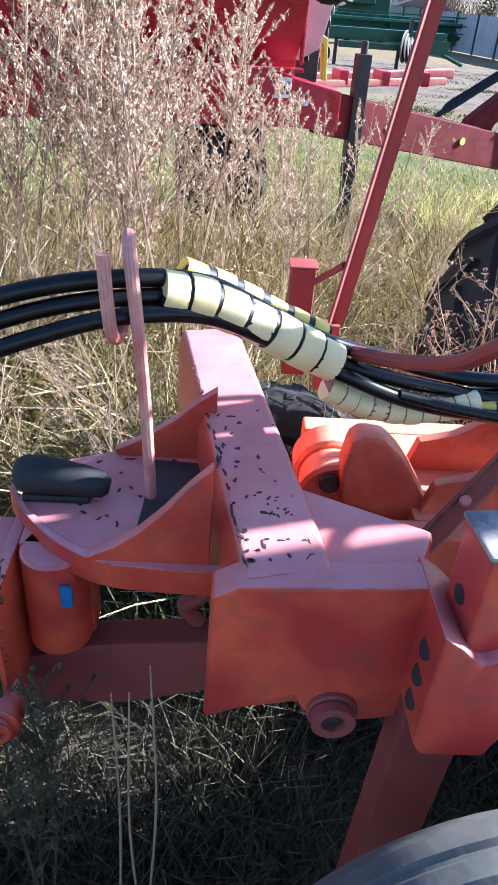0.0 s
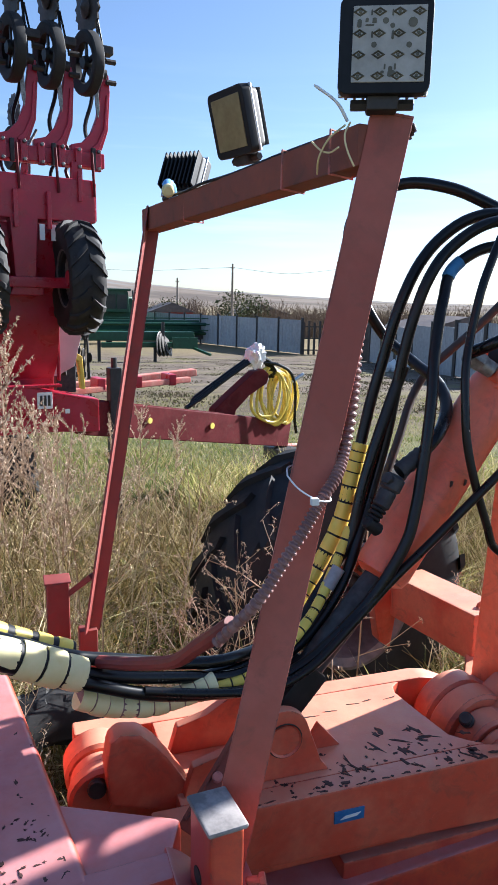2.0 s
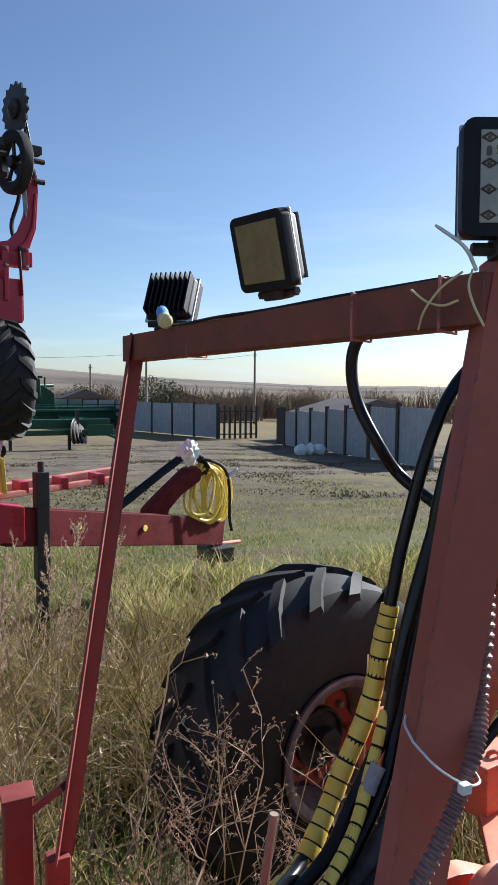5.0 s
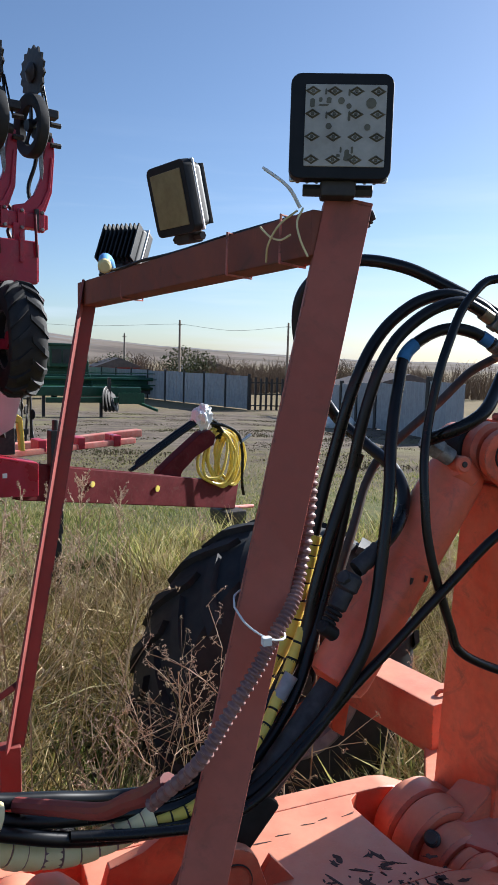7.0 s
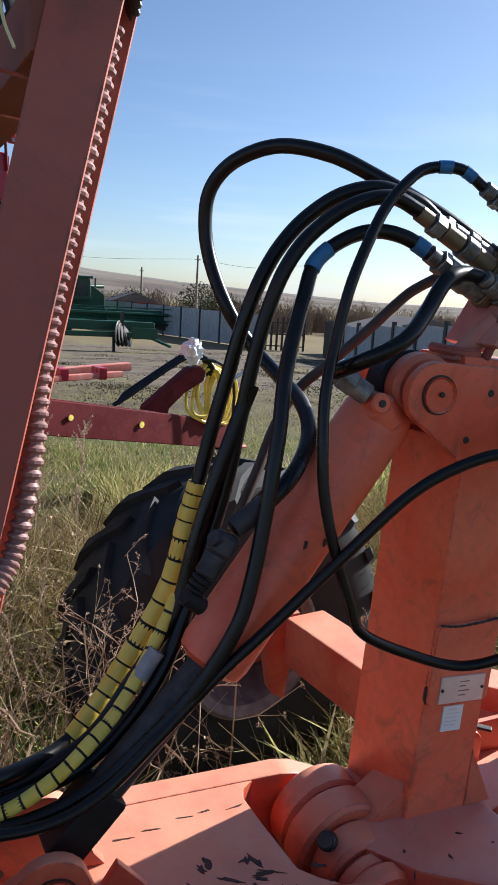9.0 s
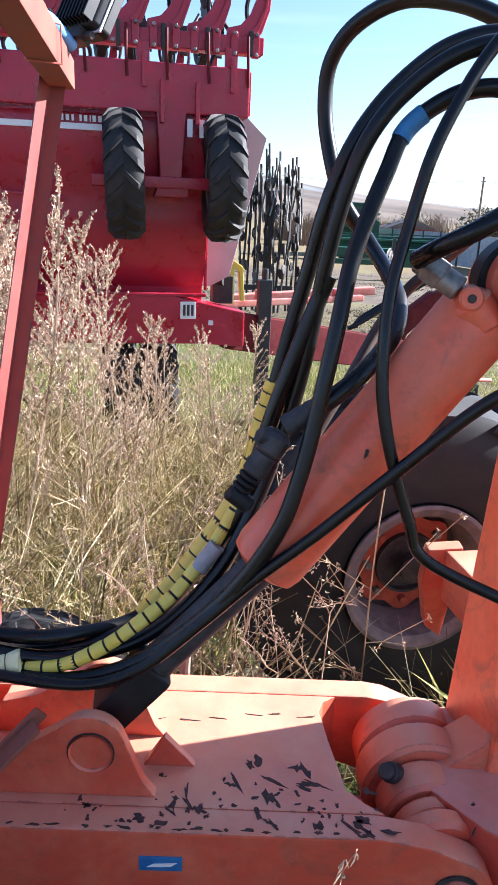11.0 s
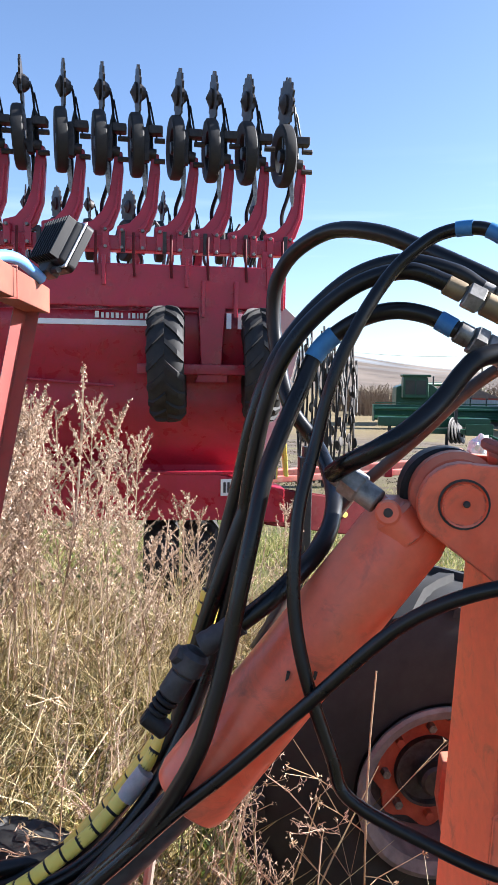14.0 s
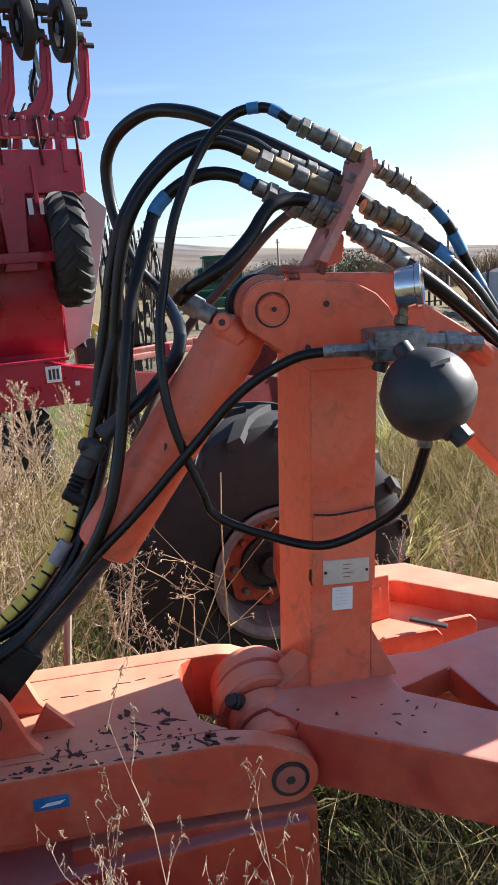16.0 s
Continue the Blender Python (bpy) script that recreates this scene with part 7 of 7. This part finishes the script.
# ---- ground: one sheet from underfoot to the hills ----
def ground_material():
    m, nt, b = mat("field_ground")
    tc = nt.nodes.new("ShaderNodeTexCoord")
    sub = nt.nodes.new("ShaderNodeVectorMath")
    sub.operation = "SUBTRACT"
    sub.inputs[1].default_value = (0.6, 1.0, 0)
    nt.links.new(tc.outputs["Object"], sub.inputs[0])
    ln = nt.nodes.new("ShaderNodeVectorMath")
    ln.operation = "LENGTH"
    nt.links.new(sub.outputs[0], ln.inputs[0])
    dist = ln.outputs["Value"]
    v = tc.outputs["Object"]

    def step(a, c):
        r = nt.nodes.new("ShaderNodeMapRange")
        r.interpolation_type = "SMOOTHSTEP"
        r.inputs["From Min"].default_value, r.inputs["From Max"].default_value = a, c
        nt.links.new(wob, r.inputs["Value"])
        return r.outputs[0]
    w = nt.nodes.new("ShaderNodeMath")
    w.operation = "MULTIPLY_ADD"
    nt.links.new(noise_tex(nt, v, 0.25, 4), w.inputs[0])
    w.inputs[1].default_value = 7.0
    nt.links.new(dist, w.inputs[2])
    wob = w.outputs[0]
    soil = mix(nt, noise_tex(nt, v, 14, 8), (0.05, 0.04, 0.027), (0.125, 0.10, 0.062))
    straw = mix(nt, noise_tex(nt, v, 40, 8), (0.085, 0.07, 0.035), (0.23, 0.19, 0.105))
    near = mix(nt, ramp(nt, noise_tex(nt, v, 2.2, 6), ((0.4, K), (0.6, W))), soil, straw)
    lawn = mix(nt, ramp(nt, noise_tex(nt, v, 1.1, 8, 0.7), ((0.38, K), (0.66, W))), (0.08, 0.095, 0.028), (0.18, 0.15, 0.075))
    lawn = mix(nt, ramp(nt, noise_tex(nt, v, 0.45, 6, 0.7), ((0.5, K), (0.66, W))), lawn, (0.11, 0.08, 0.055))
    grav = mix(nt, ramp(nt, noise_tex(nt, v, 1.3, 12, 0.82), ((0.38, K), (0.62, W))), (0.070, 0.053, 0.040), (0.195, 0.155, 0.118))
    grav = mix(nt, ramp(nt, noise_tex(nt, v, 0.3, 5), ((0.52, K), (0.62, W))), grav, (0.17, 0.15, 0.075))
    mead = mix(nt, noise_tex(nt, v, 0.12, 8, 0.7), (0.13, 0.10, 0.055), (0.27, 0.21, 0.11))
    # hills and far carry haze in their colour: greyed browns, then blue-grey
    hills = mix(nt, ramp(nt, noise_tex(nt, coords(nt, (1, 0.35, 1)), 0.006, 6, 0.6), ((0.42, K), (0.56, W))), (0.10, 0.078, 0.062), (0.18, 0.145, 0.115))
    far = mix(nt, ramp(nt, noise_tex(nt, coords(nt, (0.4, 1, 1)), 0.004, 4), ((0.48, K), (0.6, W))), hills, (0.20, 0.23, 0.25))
    col = mix(nt, step(4.5, 8.5), near, lawn)
    brown = mix(nt, ramp(nt, noise_tex(nt, v, 1.6, 9, 0.72), ((0.4, K), (0.62, W))), (0.085, 0.062, 0.045), (0.15, 0.125, 0.065))
    col = mix(nt, step(11.0, 15.0), col, brown)
    col = mix(nt, step(17.5, 22.0), col, grav)
    col = mix(nt, step(46.0, 56.0), col, mead)
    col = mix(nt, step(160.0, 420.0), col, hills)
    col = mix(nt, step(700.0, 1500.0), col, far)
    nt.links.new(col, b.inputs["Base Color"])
    b.inputs["Roughness"].default_value = 0.95
    b.inputs["Specular IOR Level"].default_value = 0.15
    bump(nt, b, noise_tex(nt, v, 18, 8, 0.7), 0.7, 0.03)
    return m


radii = [0.0]
while radii[-1] < 3000:
    radii.append(radii[-1] + max(0.22, radii[-1] * 0.075))
SEG = 160
verts = [(0.6, 1.0, 0.0)]
for r in radii[1:]:
    for k in range(SEG):
        a = 2 * math.pi * k / SEG
        x, y = 0.6 + r * math.sin(a), 1.0 + r * math.cos(a)
        verts.append((x, y, gz(x, y)))
faces = [(0, 1 + (k + 1) % SEG, 1 + k) for k in range(SEG)]
for i in range(len(radii) - 2):
    o = 1 + i * SEG
    for k in range(SEG):
        n2 = (k + 1) % SEG
        faces.append((o + k, o + n2, o + SEG + n2, o + SEG + k))
me = bpy.data.meshes.new("ground")
me.from_pydata(verts, [], faces)
me.polygons.foreach_set("use_smooth", [True] * len(me.polygons))
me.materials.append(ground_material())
tagged(new("ground", me), "grassy field and gravel yard running out to dry, haze-tinted hills", "ground", kind="structure")


# ---- grass and weeds ----
def blades(name, label, spots, hmin, hmax, width, lean, m, seed=1):
    """Many tapered grass blades as one mesh, rooted at the given spots."""
    r = np.random.default_rng(seed)
    n = len(spots)
    a = r.uniform(0, 2 * np.pi, n)
    h = r.uniform(hmin, hmax, n) * spots[:, 3]
    ln = r.uniform(0.1, 1.0, n) * lean * h
    ba = r.uniform(0, 2 * np.pi, n)
    side = np.stack([np.cos(a), np.sin(a), np.zeros(n)], 1) * (width * r.uniform(0.6, 1.3, n))[:, None]
    p0 = spots[:, :3].copy()
    p0[:, 2] -= 0.01
    d = np.stack([np.cos(ba) * ln, np.sin(ba) * ln, h], 1)
    p1 = p0 + d * np.array([0.35, 0.35, 0.55])
    p2 = p0 + d
    v = np.stack([p0 - side, p0 + side, p1 - side * 0.75, p1 + side * 0.75, p2], 1).reshape(-1, 3)
    o = np.arange(n)[:, None] * 5
    quads = (o + np.array([[0, 1, 3, 2]])).tolist()
    tris = (o + np.array([[2, 3, 4]])).tolist()
    me = bpy.data.meshes.new(name)
    me.from_pydata(v.tolist(), [], quads + tris)
    me.materials.append(m)
    return tagged(new(name, me), label, "grass", kind="stuff")


def scatter(n, x0, x1, y0, y1, seed, keep):
    r = np.random.default_rng(seed)
    out = []
    while len(out) < n:
        x, y = r.uniform(x0, x1), r.uniform(y0, y1)
        k = keep(x, y)
        if r.random() < k:
            out.append((x, y, gz(x, y), 0.6 + 0.4 * k))
    return np.array(out)


def tall(x, y):
    if y < 1.25 or y > 4.7:
        return 0.0
    if (x - 1.2) ** 2 + (y - 2.2) ** 2 < 0.30:
        return 0.0
    c = 0.5 + 0.5 * noise.noise((x * 2.6, y * 2.6, 9.0))
    edge = max(0.0, min(1.0, (x + 2.9) / 0.9, (4.3 - x) / 0.9, (y - 1.2) / 0.5, (4.75 - y) / 0.6))
    return max(0.03, min(1.0, 2.6 * (c - 0.28) + (0.22 if x < 0.3 else 0.0))) * edge


def low(x, y):
    if (x - 1.2) ** 2 + (y - 2.2) ** 2 < 0.28:
        return 0.0
    edge = max(0.0, min(1.0, (x + 2.2) / 1.2, (4.6 - x) / 1.2, (y + 1.4) / 1.2, (4.6 - y) / 1.0))
    return max(0.1, 0.5 + 0.8 * noise.noise((x * 2.1, y * 2.1, 2.0))) * edge


blades("tall_dry_grass", "tall dry straw-coloured grass round the implement", scatter(24000, -2.8, 4.2, 1.25, 4.7, 3, tall), 0.10, 0.38, 0.0036, 1.6, STRAW, 4)
def straws(name, label, n, x0, x1, y0, y1, zmax, keep, m, seed=1, w=0.0011):
    """Loose bent straws lying and leaning every way, as one mesh."""
    r = np.random.default_rng(seed)
    vs, fs = [], []
    while len(fs) < n * 4:
        x, y = r.uniform(x0, x1), r.uniform(y0, y1)
        k = keep(x, y)
        if r.random() > k:
            continue
        a, tilt = r.uniform(0, 6.283), r.uniform(0.25, 1.45)
        ln = r.uniform(0.18, 0.62)
        p = np.array([x, y, gz(x, y) + r.uniform(0, 1) ** 1.6 * zmax * (0.5 + 0.5 * k)])
        d = np.array([math.cos(a) * math.sin(tilt), math.sin(a) * math.sin(tilt), math.cos(tilt)]) * ln
        bend = np.array([r.uniform(-1, 1), r.uniform(-1, 1), -0.5]) * ln * 0.22
        pts = [p + d * t + bend * t * t for t in (0, 0.5, 1.0)]
        for s in ((1, 0, 0), (0, 1, 0.4)):
            s = np.cross(d, s)
            s = s / (np.linalg.norm(s) + 1e-6) * w * r.uniform(0.7, 1.5)
            i = len(vs)
            for q, f in zip(pts, (1, 0.85, 0.4)):
                vs += [tuple(q - s * f), tuple(q + s * f)]
            fs += [(i, i + 1, i + 3, i + 2), (i + 2, i + 3, i + 5, i + 4)]
    me = bpy.data.meshes.new(name)
    me.from_pydata(vs, [], fs)
    me.materials.append(m)
    return tagged(new(name, me), label, "grass", kind="stuff")


straws("tangled_straw", "tangle of dry bent straws among the weeds", 17000, -2.6, 3.4, 1.40, 4.6, 0.30, tall, TANGLE, 31, 0.0020)
# litter and grass below use the copy darkened for the implement's shade
straws("fallen_litter", "litter of dead stems, coloured darker for the shade under the implement", 5000, -2.0, 3.0, -1.2, 1.6, 0.10, low, SHADE_GRASS, 32)
blades("low_grass", "low tangled grass under and before the implement", scatter(30000, -2.2, 3.2, -1.3, 1.6, 5, low), 0.05, 0.24, 0.0026, 1.0, SHADE_GRASS, 6)
blades("shaded_grass", "low grass coloured dark for the shade under the implement", scatter(16000, -0.9, 1.9, 0.15, 1.45, 25, low), 0.04, 0.20, 0.0024, 1.2, SHADE_GRASS, 26)
blades("short_dry_grass", "short dry grass beside the wheel", scatter(14000, 1.2, 4.5, 0.6, 4.4, 15, low), 0.06, 0.26, 0.0030, 1.0, STRAW, 16)
blades("lawn_grass", "short green and yellow grass beyond the weeds", scatter(60000, -3.0, 9.5, 4.2, 15.0, 8, lambda x, y: max(0.04, (0.45 + 0.9 * noise.noise((x * 0.5, y * 0.5, 4.0))) * (1.0 if y < 8 else 0.5 if y < 10.5 else 0.12))), 0.03, 0.10, 0.0050, 1.1, LAWN, 9)
blades("golden_grass", "golden dry grass in uneven tufts behind the lamp frame", scatter(30000, -1.0, 4.1, 1.5, 4.6, 41, tall), 0.10, 0.36, 0.0044, 1.3, GOLD, 42)
blades("yard_tufts", "brown trodden tufts and clods over the yard", scatter(24000, -2.0, 24.0, 11.0, 42.0, 43, lambda x, y: max(0.0, noise.noise((x * 0.45, y * 0.45, 7.0)) * 1.6 + 0.15) * (1.0 if y < 24 else 0.5)), 0.02, 0.07, 0.020, 0.9, SOIL_BLADE, 44)
blades("sunlit_leaves", "yellow-green leafy weeds standing beyond the frame", scatter(12000, 1.35, 4.6, 1.7, 5.6, 51, lambda x, y: max(0.0, 0.30 + 1.2 * noise.noise((x * 1.7, y * 1.7, 6.0)))), 0.10, 0.46, 0.0085, 1.2, YELLOWLEAF, 52)
blades("green_undergrowth", "low green leaves among the dry grass", scatter(11000, -1.5, 4.0, 1.1, 4.6, 11, lambda x, y: max(0.0, 0.2 + 1.1 * noise.noise((x * 1.2 + 5, y * 1.2, 1.0)))), 0.05, 0.22, 0.009, 1.1, GREENLEAF, 12)


def weed_mesh(kind, seed, h):
    """One dry weed: stem, side branches, and small tufts along them. kind 0: plumed, 1: sparse with heads."""
    r = random.Random(seed)
    vs, fs = [], []

    def strip(p, q, w0, w1):
        d = (q - p).normalized()
        for s in (d.cross(Vector((0, 1, 0))), d.cross(Vector((1, 0, 0)))):
            s = s.normalized() if s.length > 1e-4 else Vector((1, 0, 0))
            i = len(vs)
            vs.extend([p - s * w0, p + s * w0, q + s * w1, q - s * w1])
            fs.append((i, i + 1, i + 2, i + 3))

    def tuft(c, s):
        for _ in range(2):
            i = len(vs)
            for _k in range(3):
                vs.append(c + Vector((r.uniform(-s, s), r.uniform(-s, s), r.uniform(-s, s) * 1.3)))
            fs.append((i, i + 1, i + 2))

    lean = Vector((r.uniform(-0.14, 0.14), r.uniform(-0.14, 0.14), 1))
    stem = [lean * (h * t) + Vector((0.02 * math.sin(5 * t + seed), 0.02 * math.cos(4 * t + seed), 0)) * h for t in [k / 8 for k in range(9)]]
    for a, b_ in zip(stem, stem[1:]):
        strip(a, b_, 0.0026, 0.0021)
    if kind == 0:
        for k in range(24):
            t = r.uniform(0.46, 0.98)
            i = min(7, int(t * 8))
            p = stem[i].lerp(stem[i + 1], t * 8 - i)
            a = r.uniform(0, 6.283)
            ln = h * r.uniform(0.12, 0.30) * (1.25 - t)
            tip = p + Vector((math.cos(a) * ln * 0.72, math.sin(a) * ln * 0.72, ln * r.uniform(0.6, 1.2)))
            strip(p, tip, 0.0014, 0.0008)
            for _ in range(24):
                u = r.uniform(0.15, 1.0)
                tuft(p.lerp(tip, u) + Vector((r.uniform(-1, 1), r.uniform(-1, 1), r.uniform(-1, 1))) * 0.0055 * (1.2 - 0.5 * u), 0.0052)
        for _ in range(50):
            tuft(stem[7].lerp(stem[8], r.uniform(-0.6, 1.0)) + Vector((r.uniform(-1, 1), r.uniform(-1, 1), 0)) * 0.008, 0.0040)
    else:
        for k in range(11):
            t = r.uniform(0.35, 1.0)
            i = min(7, int(t * 8))
            p = stem[i].lerp(stem[i + 1], min(1.0, t * 8 - i))
            a = r.uniform(0, 6.283)
            ln = h * r.uniform(0.10, 0.24)
            mid = p + Vector((math.cos(a) * ln * 0.5, math.sin(a) * ln * 0.5, ln * 0.35))
            strip(p, mid, 0.0012, 0.0009)
            for _ in range(3):
                a2 = a + r.uniform(-0.9, 0.9)
                tip = mid + Vector((math.cos(a2), math.sin(a2), r.uniform(0.2, 1.1))) * ln * 0.45
                strip(mid, tip, 0.0009, 0.0006)
                for _q in range(4):
                    tuft(tip + Vector((r.uniform(-1, 1), r.uniform(-1, 1), r.uniform(-1, 1))) * 0.006, 0.0045)
    me = bpy.data.meshes.new("dry_weed")
    me.from_pydata([tuple(p) for p in vs], [], fs)
    me.materials.append(WEED if kind == 0 else STALK)
    return me


def branchy_mesh(seed, h=1.0):
    """A bushy dead weed: forked crooked twigs with curled leaf ends."""
    r = random.Random(seed)
    vs, fs = [], []

    def strip(p, q, w0, w1):
        d = (q - p).normalized()
        for s in (d.cross(Vector((0, 1, 0.1))), d.cross(Vector((1, 0, 0.1)))):
            s.normalize()
            i = len(vs)
            vs.extend([p - s * w0, p + s * w0, q + s * w1, q - s * w1])
            fs.append((i, i + 1, i + 2, i + 3))

    def grow(p, d, ln, w, depth):
        for k in range(4):
            q = p + d * (ln / 4)
            strip(p, q, w, w * 0.88)
            w *= 0.88
            p = q
            d = (d + Vector((r.uniform(-1, 1), r.uniform(-1, 1), r.uniform(-0.3, 0.6))) * 0.34).normalized()
            if depth < 3 and (k > 0 or depth > 0):
                for _ in range(2 if depth == 0 else 1):
                    a = r.uniform(0, 6.283)
                    nd = (d * 0.7 + Vector((math.cos(a), math.sin(a), r.uniform(0.0, 0.8)))).normalized()
                    grow(p, nd, ln * r.uniform(0.22, 0.38), w * 0.78, depth + 1)
        for _ in range(3):
            q = p + Vector((r.uniform(-1, 1), r.uniform(-1, 1), r.uniform(-1, 0.6))) * 0.008
            e = q + Vector((r.uniform(-1, 1), r.uniform(-1, 1), r.uniform(-1, 0.2))) * 0.006
            strip(p, q, 0.0010, 0.0011)
            strip(q, e, 0.0011, 0.0004)

    grow(Vector((0, 0, 0)), Vector((r.uniform(-0.1, 0.1), r.uniform(-0.1, 0.1), 1)).normalized(), h, 0.0044, 0)
    me = bpy.data.meshes.new("dry_weed")
    me.from_pydata([tuple(p) for p in vs], [], fs)
    me.materials.append(WEED)
    return me


branchy = [branchy_mesh(300 + k) for k in range(4)]
plumed = [weed_mesh(0, 100 + k, 1.0) for k in range(6)]
sparse = [weed_mesh(1, 200 + k, 1.0) for k in range(6)]


def weed(x, y, h, meshes, label, group, slim=1.0):
    ob = new("dry_weed", random.choice(meshes))
    ob.matrix_basis = Matrix.Translation((x, y, gz(x, y) - 0.01)) @ Matrix.Rotation(random.uniform(0, 6.28), 4, "Z") @ Matrix.Diagonal((h * slim, h * slim, h, 1))
    return tagged(ob, label, "weed", group)


PL, SP = "tall plumed dry weed with pinkish straw tufts", "sparse dry weed stalk with small seed heads"
for k in range(64):
    x, y = random.uniform(-1.9, 0.10), random.uniform(2.3, 3.8)
    top = 1.20 + 0.32 * max(0.0, min(1.0, (0.05 - x) * 1.6)) + random.uniform(-0.25, 0.16)
    weed(x, y, top, plumed, PL, "plumed weeds")
for k in range(17):
    weed(random.uniform(-1.1, -0.12), random.uniform(2.3, 3.4), random.uniform(1.45, 1.72), plumed, PL, "plumed weeds")
for k in range(8):
    weed(random.uniform(0.15, 0.9), random.uniform(3.2, 4.3), random.uniform(0.75, 1.12), plumed, PL, "plumed weeds")
for k in range(6):
    weed(random.uniform(-0.02, 0.32), random.uniform(2.6, 3.3), random.uniform(1.02, 1.22), plumed, PL, "plumed weeds")
for x, y, h in ((0.48, 1.46, 1.06), (0.62, 1.55, 1.12), (0.76, 1.48, 0.86), (0.98, 1.42, 1.0), (0.34, 1.52, 0.92), (0.05, 1.5, 1.0), (-0.1, 1.4, 1.1), (-0.25, 1.5, 1.15), (-0.38, 1.35, 1.0), (-0.5, 1.5, 1.1), (1.55, 1.75, 0.85), (1.68, 1.9, 0.8), (1.8, 2.1, 0.9)):
    weed(x, y, h * 0.74, branchy, "bushy dead weed with crooked twigs and curled leaf ends", "bushy weeds")
for x, y, h in ((0.76, 0.29, 0.90), (0.74, 0.33, 0.84), (0.88, 0.28, 0.86), (0.79, 0.30, 0.80), (0.72, 0.31, 0.84), (0.86, 0.30, 0.80), (0.77, 0.27, 0.86), (0.755, 0.31, 0.88), (0.735, 0.28, 0.78)):
    weed(x, y, h * 1.07, branchy, "bushy dead weed with crooked twigs and curled leaf ends", "bushy weeds", 0.45)
for x, y, h, lx in ((-0.065, 0.50, 0.84, 0.02), (-0.045, 0.52, 0.86, -0.03), (-0.09, 0.53, 0.80, -0.02)):
    bm = tube(B(), spline([(x + lx, y, gz(x, y) - 0.02), (x + lx * 0.4, y + 0.01, 0.3 * h), (x - lx * 0.2, y, 0.7 * h), (x, y + 0.01, h)], 5), [0.0024] * 6 + [0.0019] * 5 + [0.0014] * 4 + [0.0008], 6)
    solo("dry_stalk", bm, PALE_STRAW, "single thin dry stalk standing before the implement", "stalk", "single stalks")
brown_plumes = [weed_mesh(0, 400 + k, 1.0) for k in range(2)]
for me in brown_plumes:
    me.materials[0] = SOIL_BLADE
for x, y, h in ((-0.225, 0.59, 0.89), (-0.21, 0.60, 0.80), (-0.235, 0.60, 0.70)):
    weed(x, y, h, brown_plumes, "brown withered weed leaning on the steel tube", "withered weeds")
for k in range(6):
    x, y = random.uniform(0.25, 1.1), random.uniform(1.35, 2.1)
    if (x - 1.2) ** 2 + (y - 2.2) ** 2 > 0.36:
        weed(x, y, random.uniform(0.45, 0.7), branchy, "bushy dead weed with crooked twigs and curled leaf ends", "bushy weeds")
for k in range(46):
    x, y = random.uniform(-1.5, 1.0), random.uniform(1.5, 3.2)
    if (x - 1.2) ** 2 + (y - 2.2) ** 2 > 0.36:
        weed(x, y, random.uniform(0.70, 1.12), sparse, SP, "sparse weeds")
for k in range(28):
    weed(random.uniform(1.5, 3.6), random.uniform(1.4, 4.2), random.uniform(0.40, 0.72), plumed, PL, "plumed weeds")
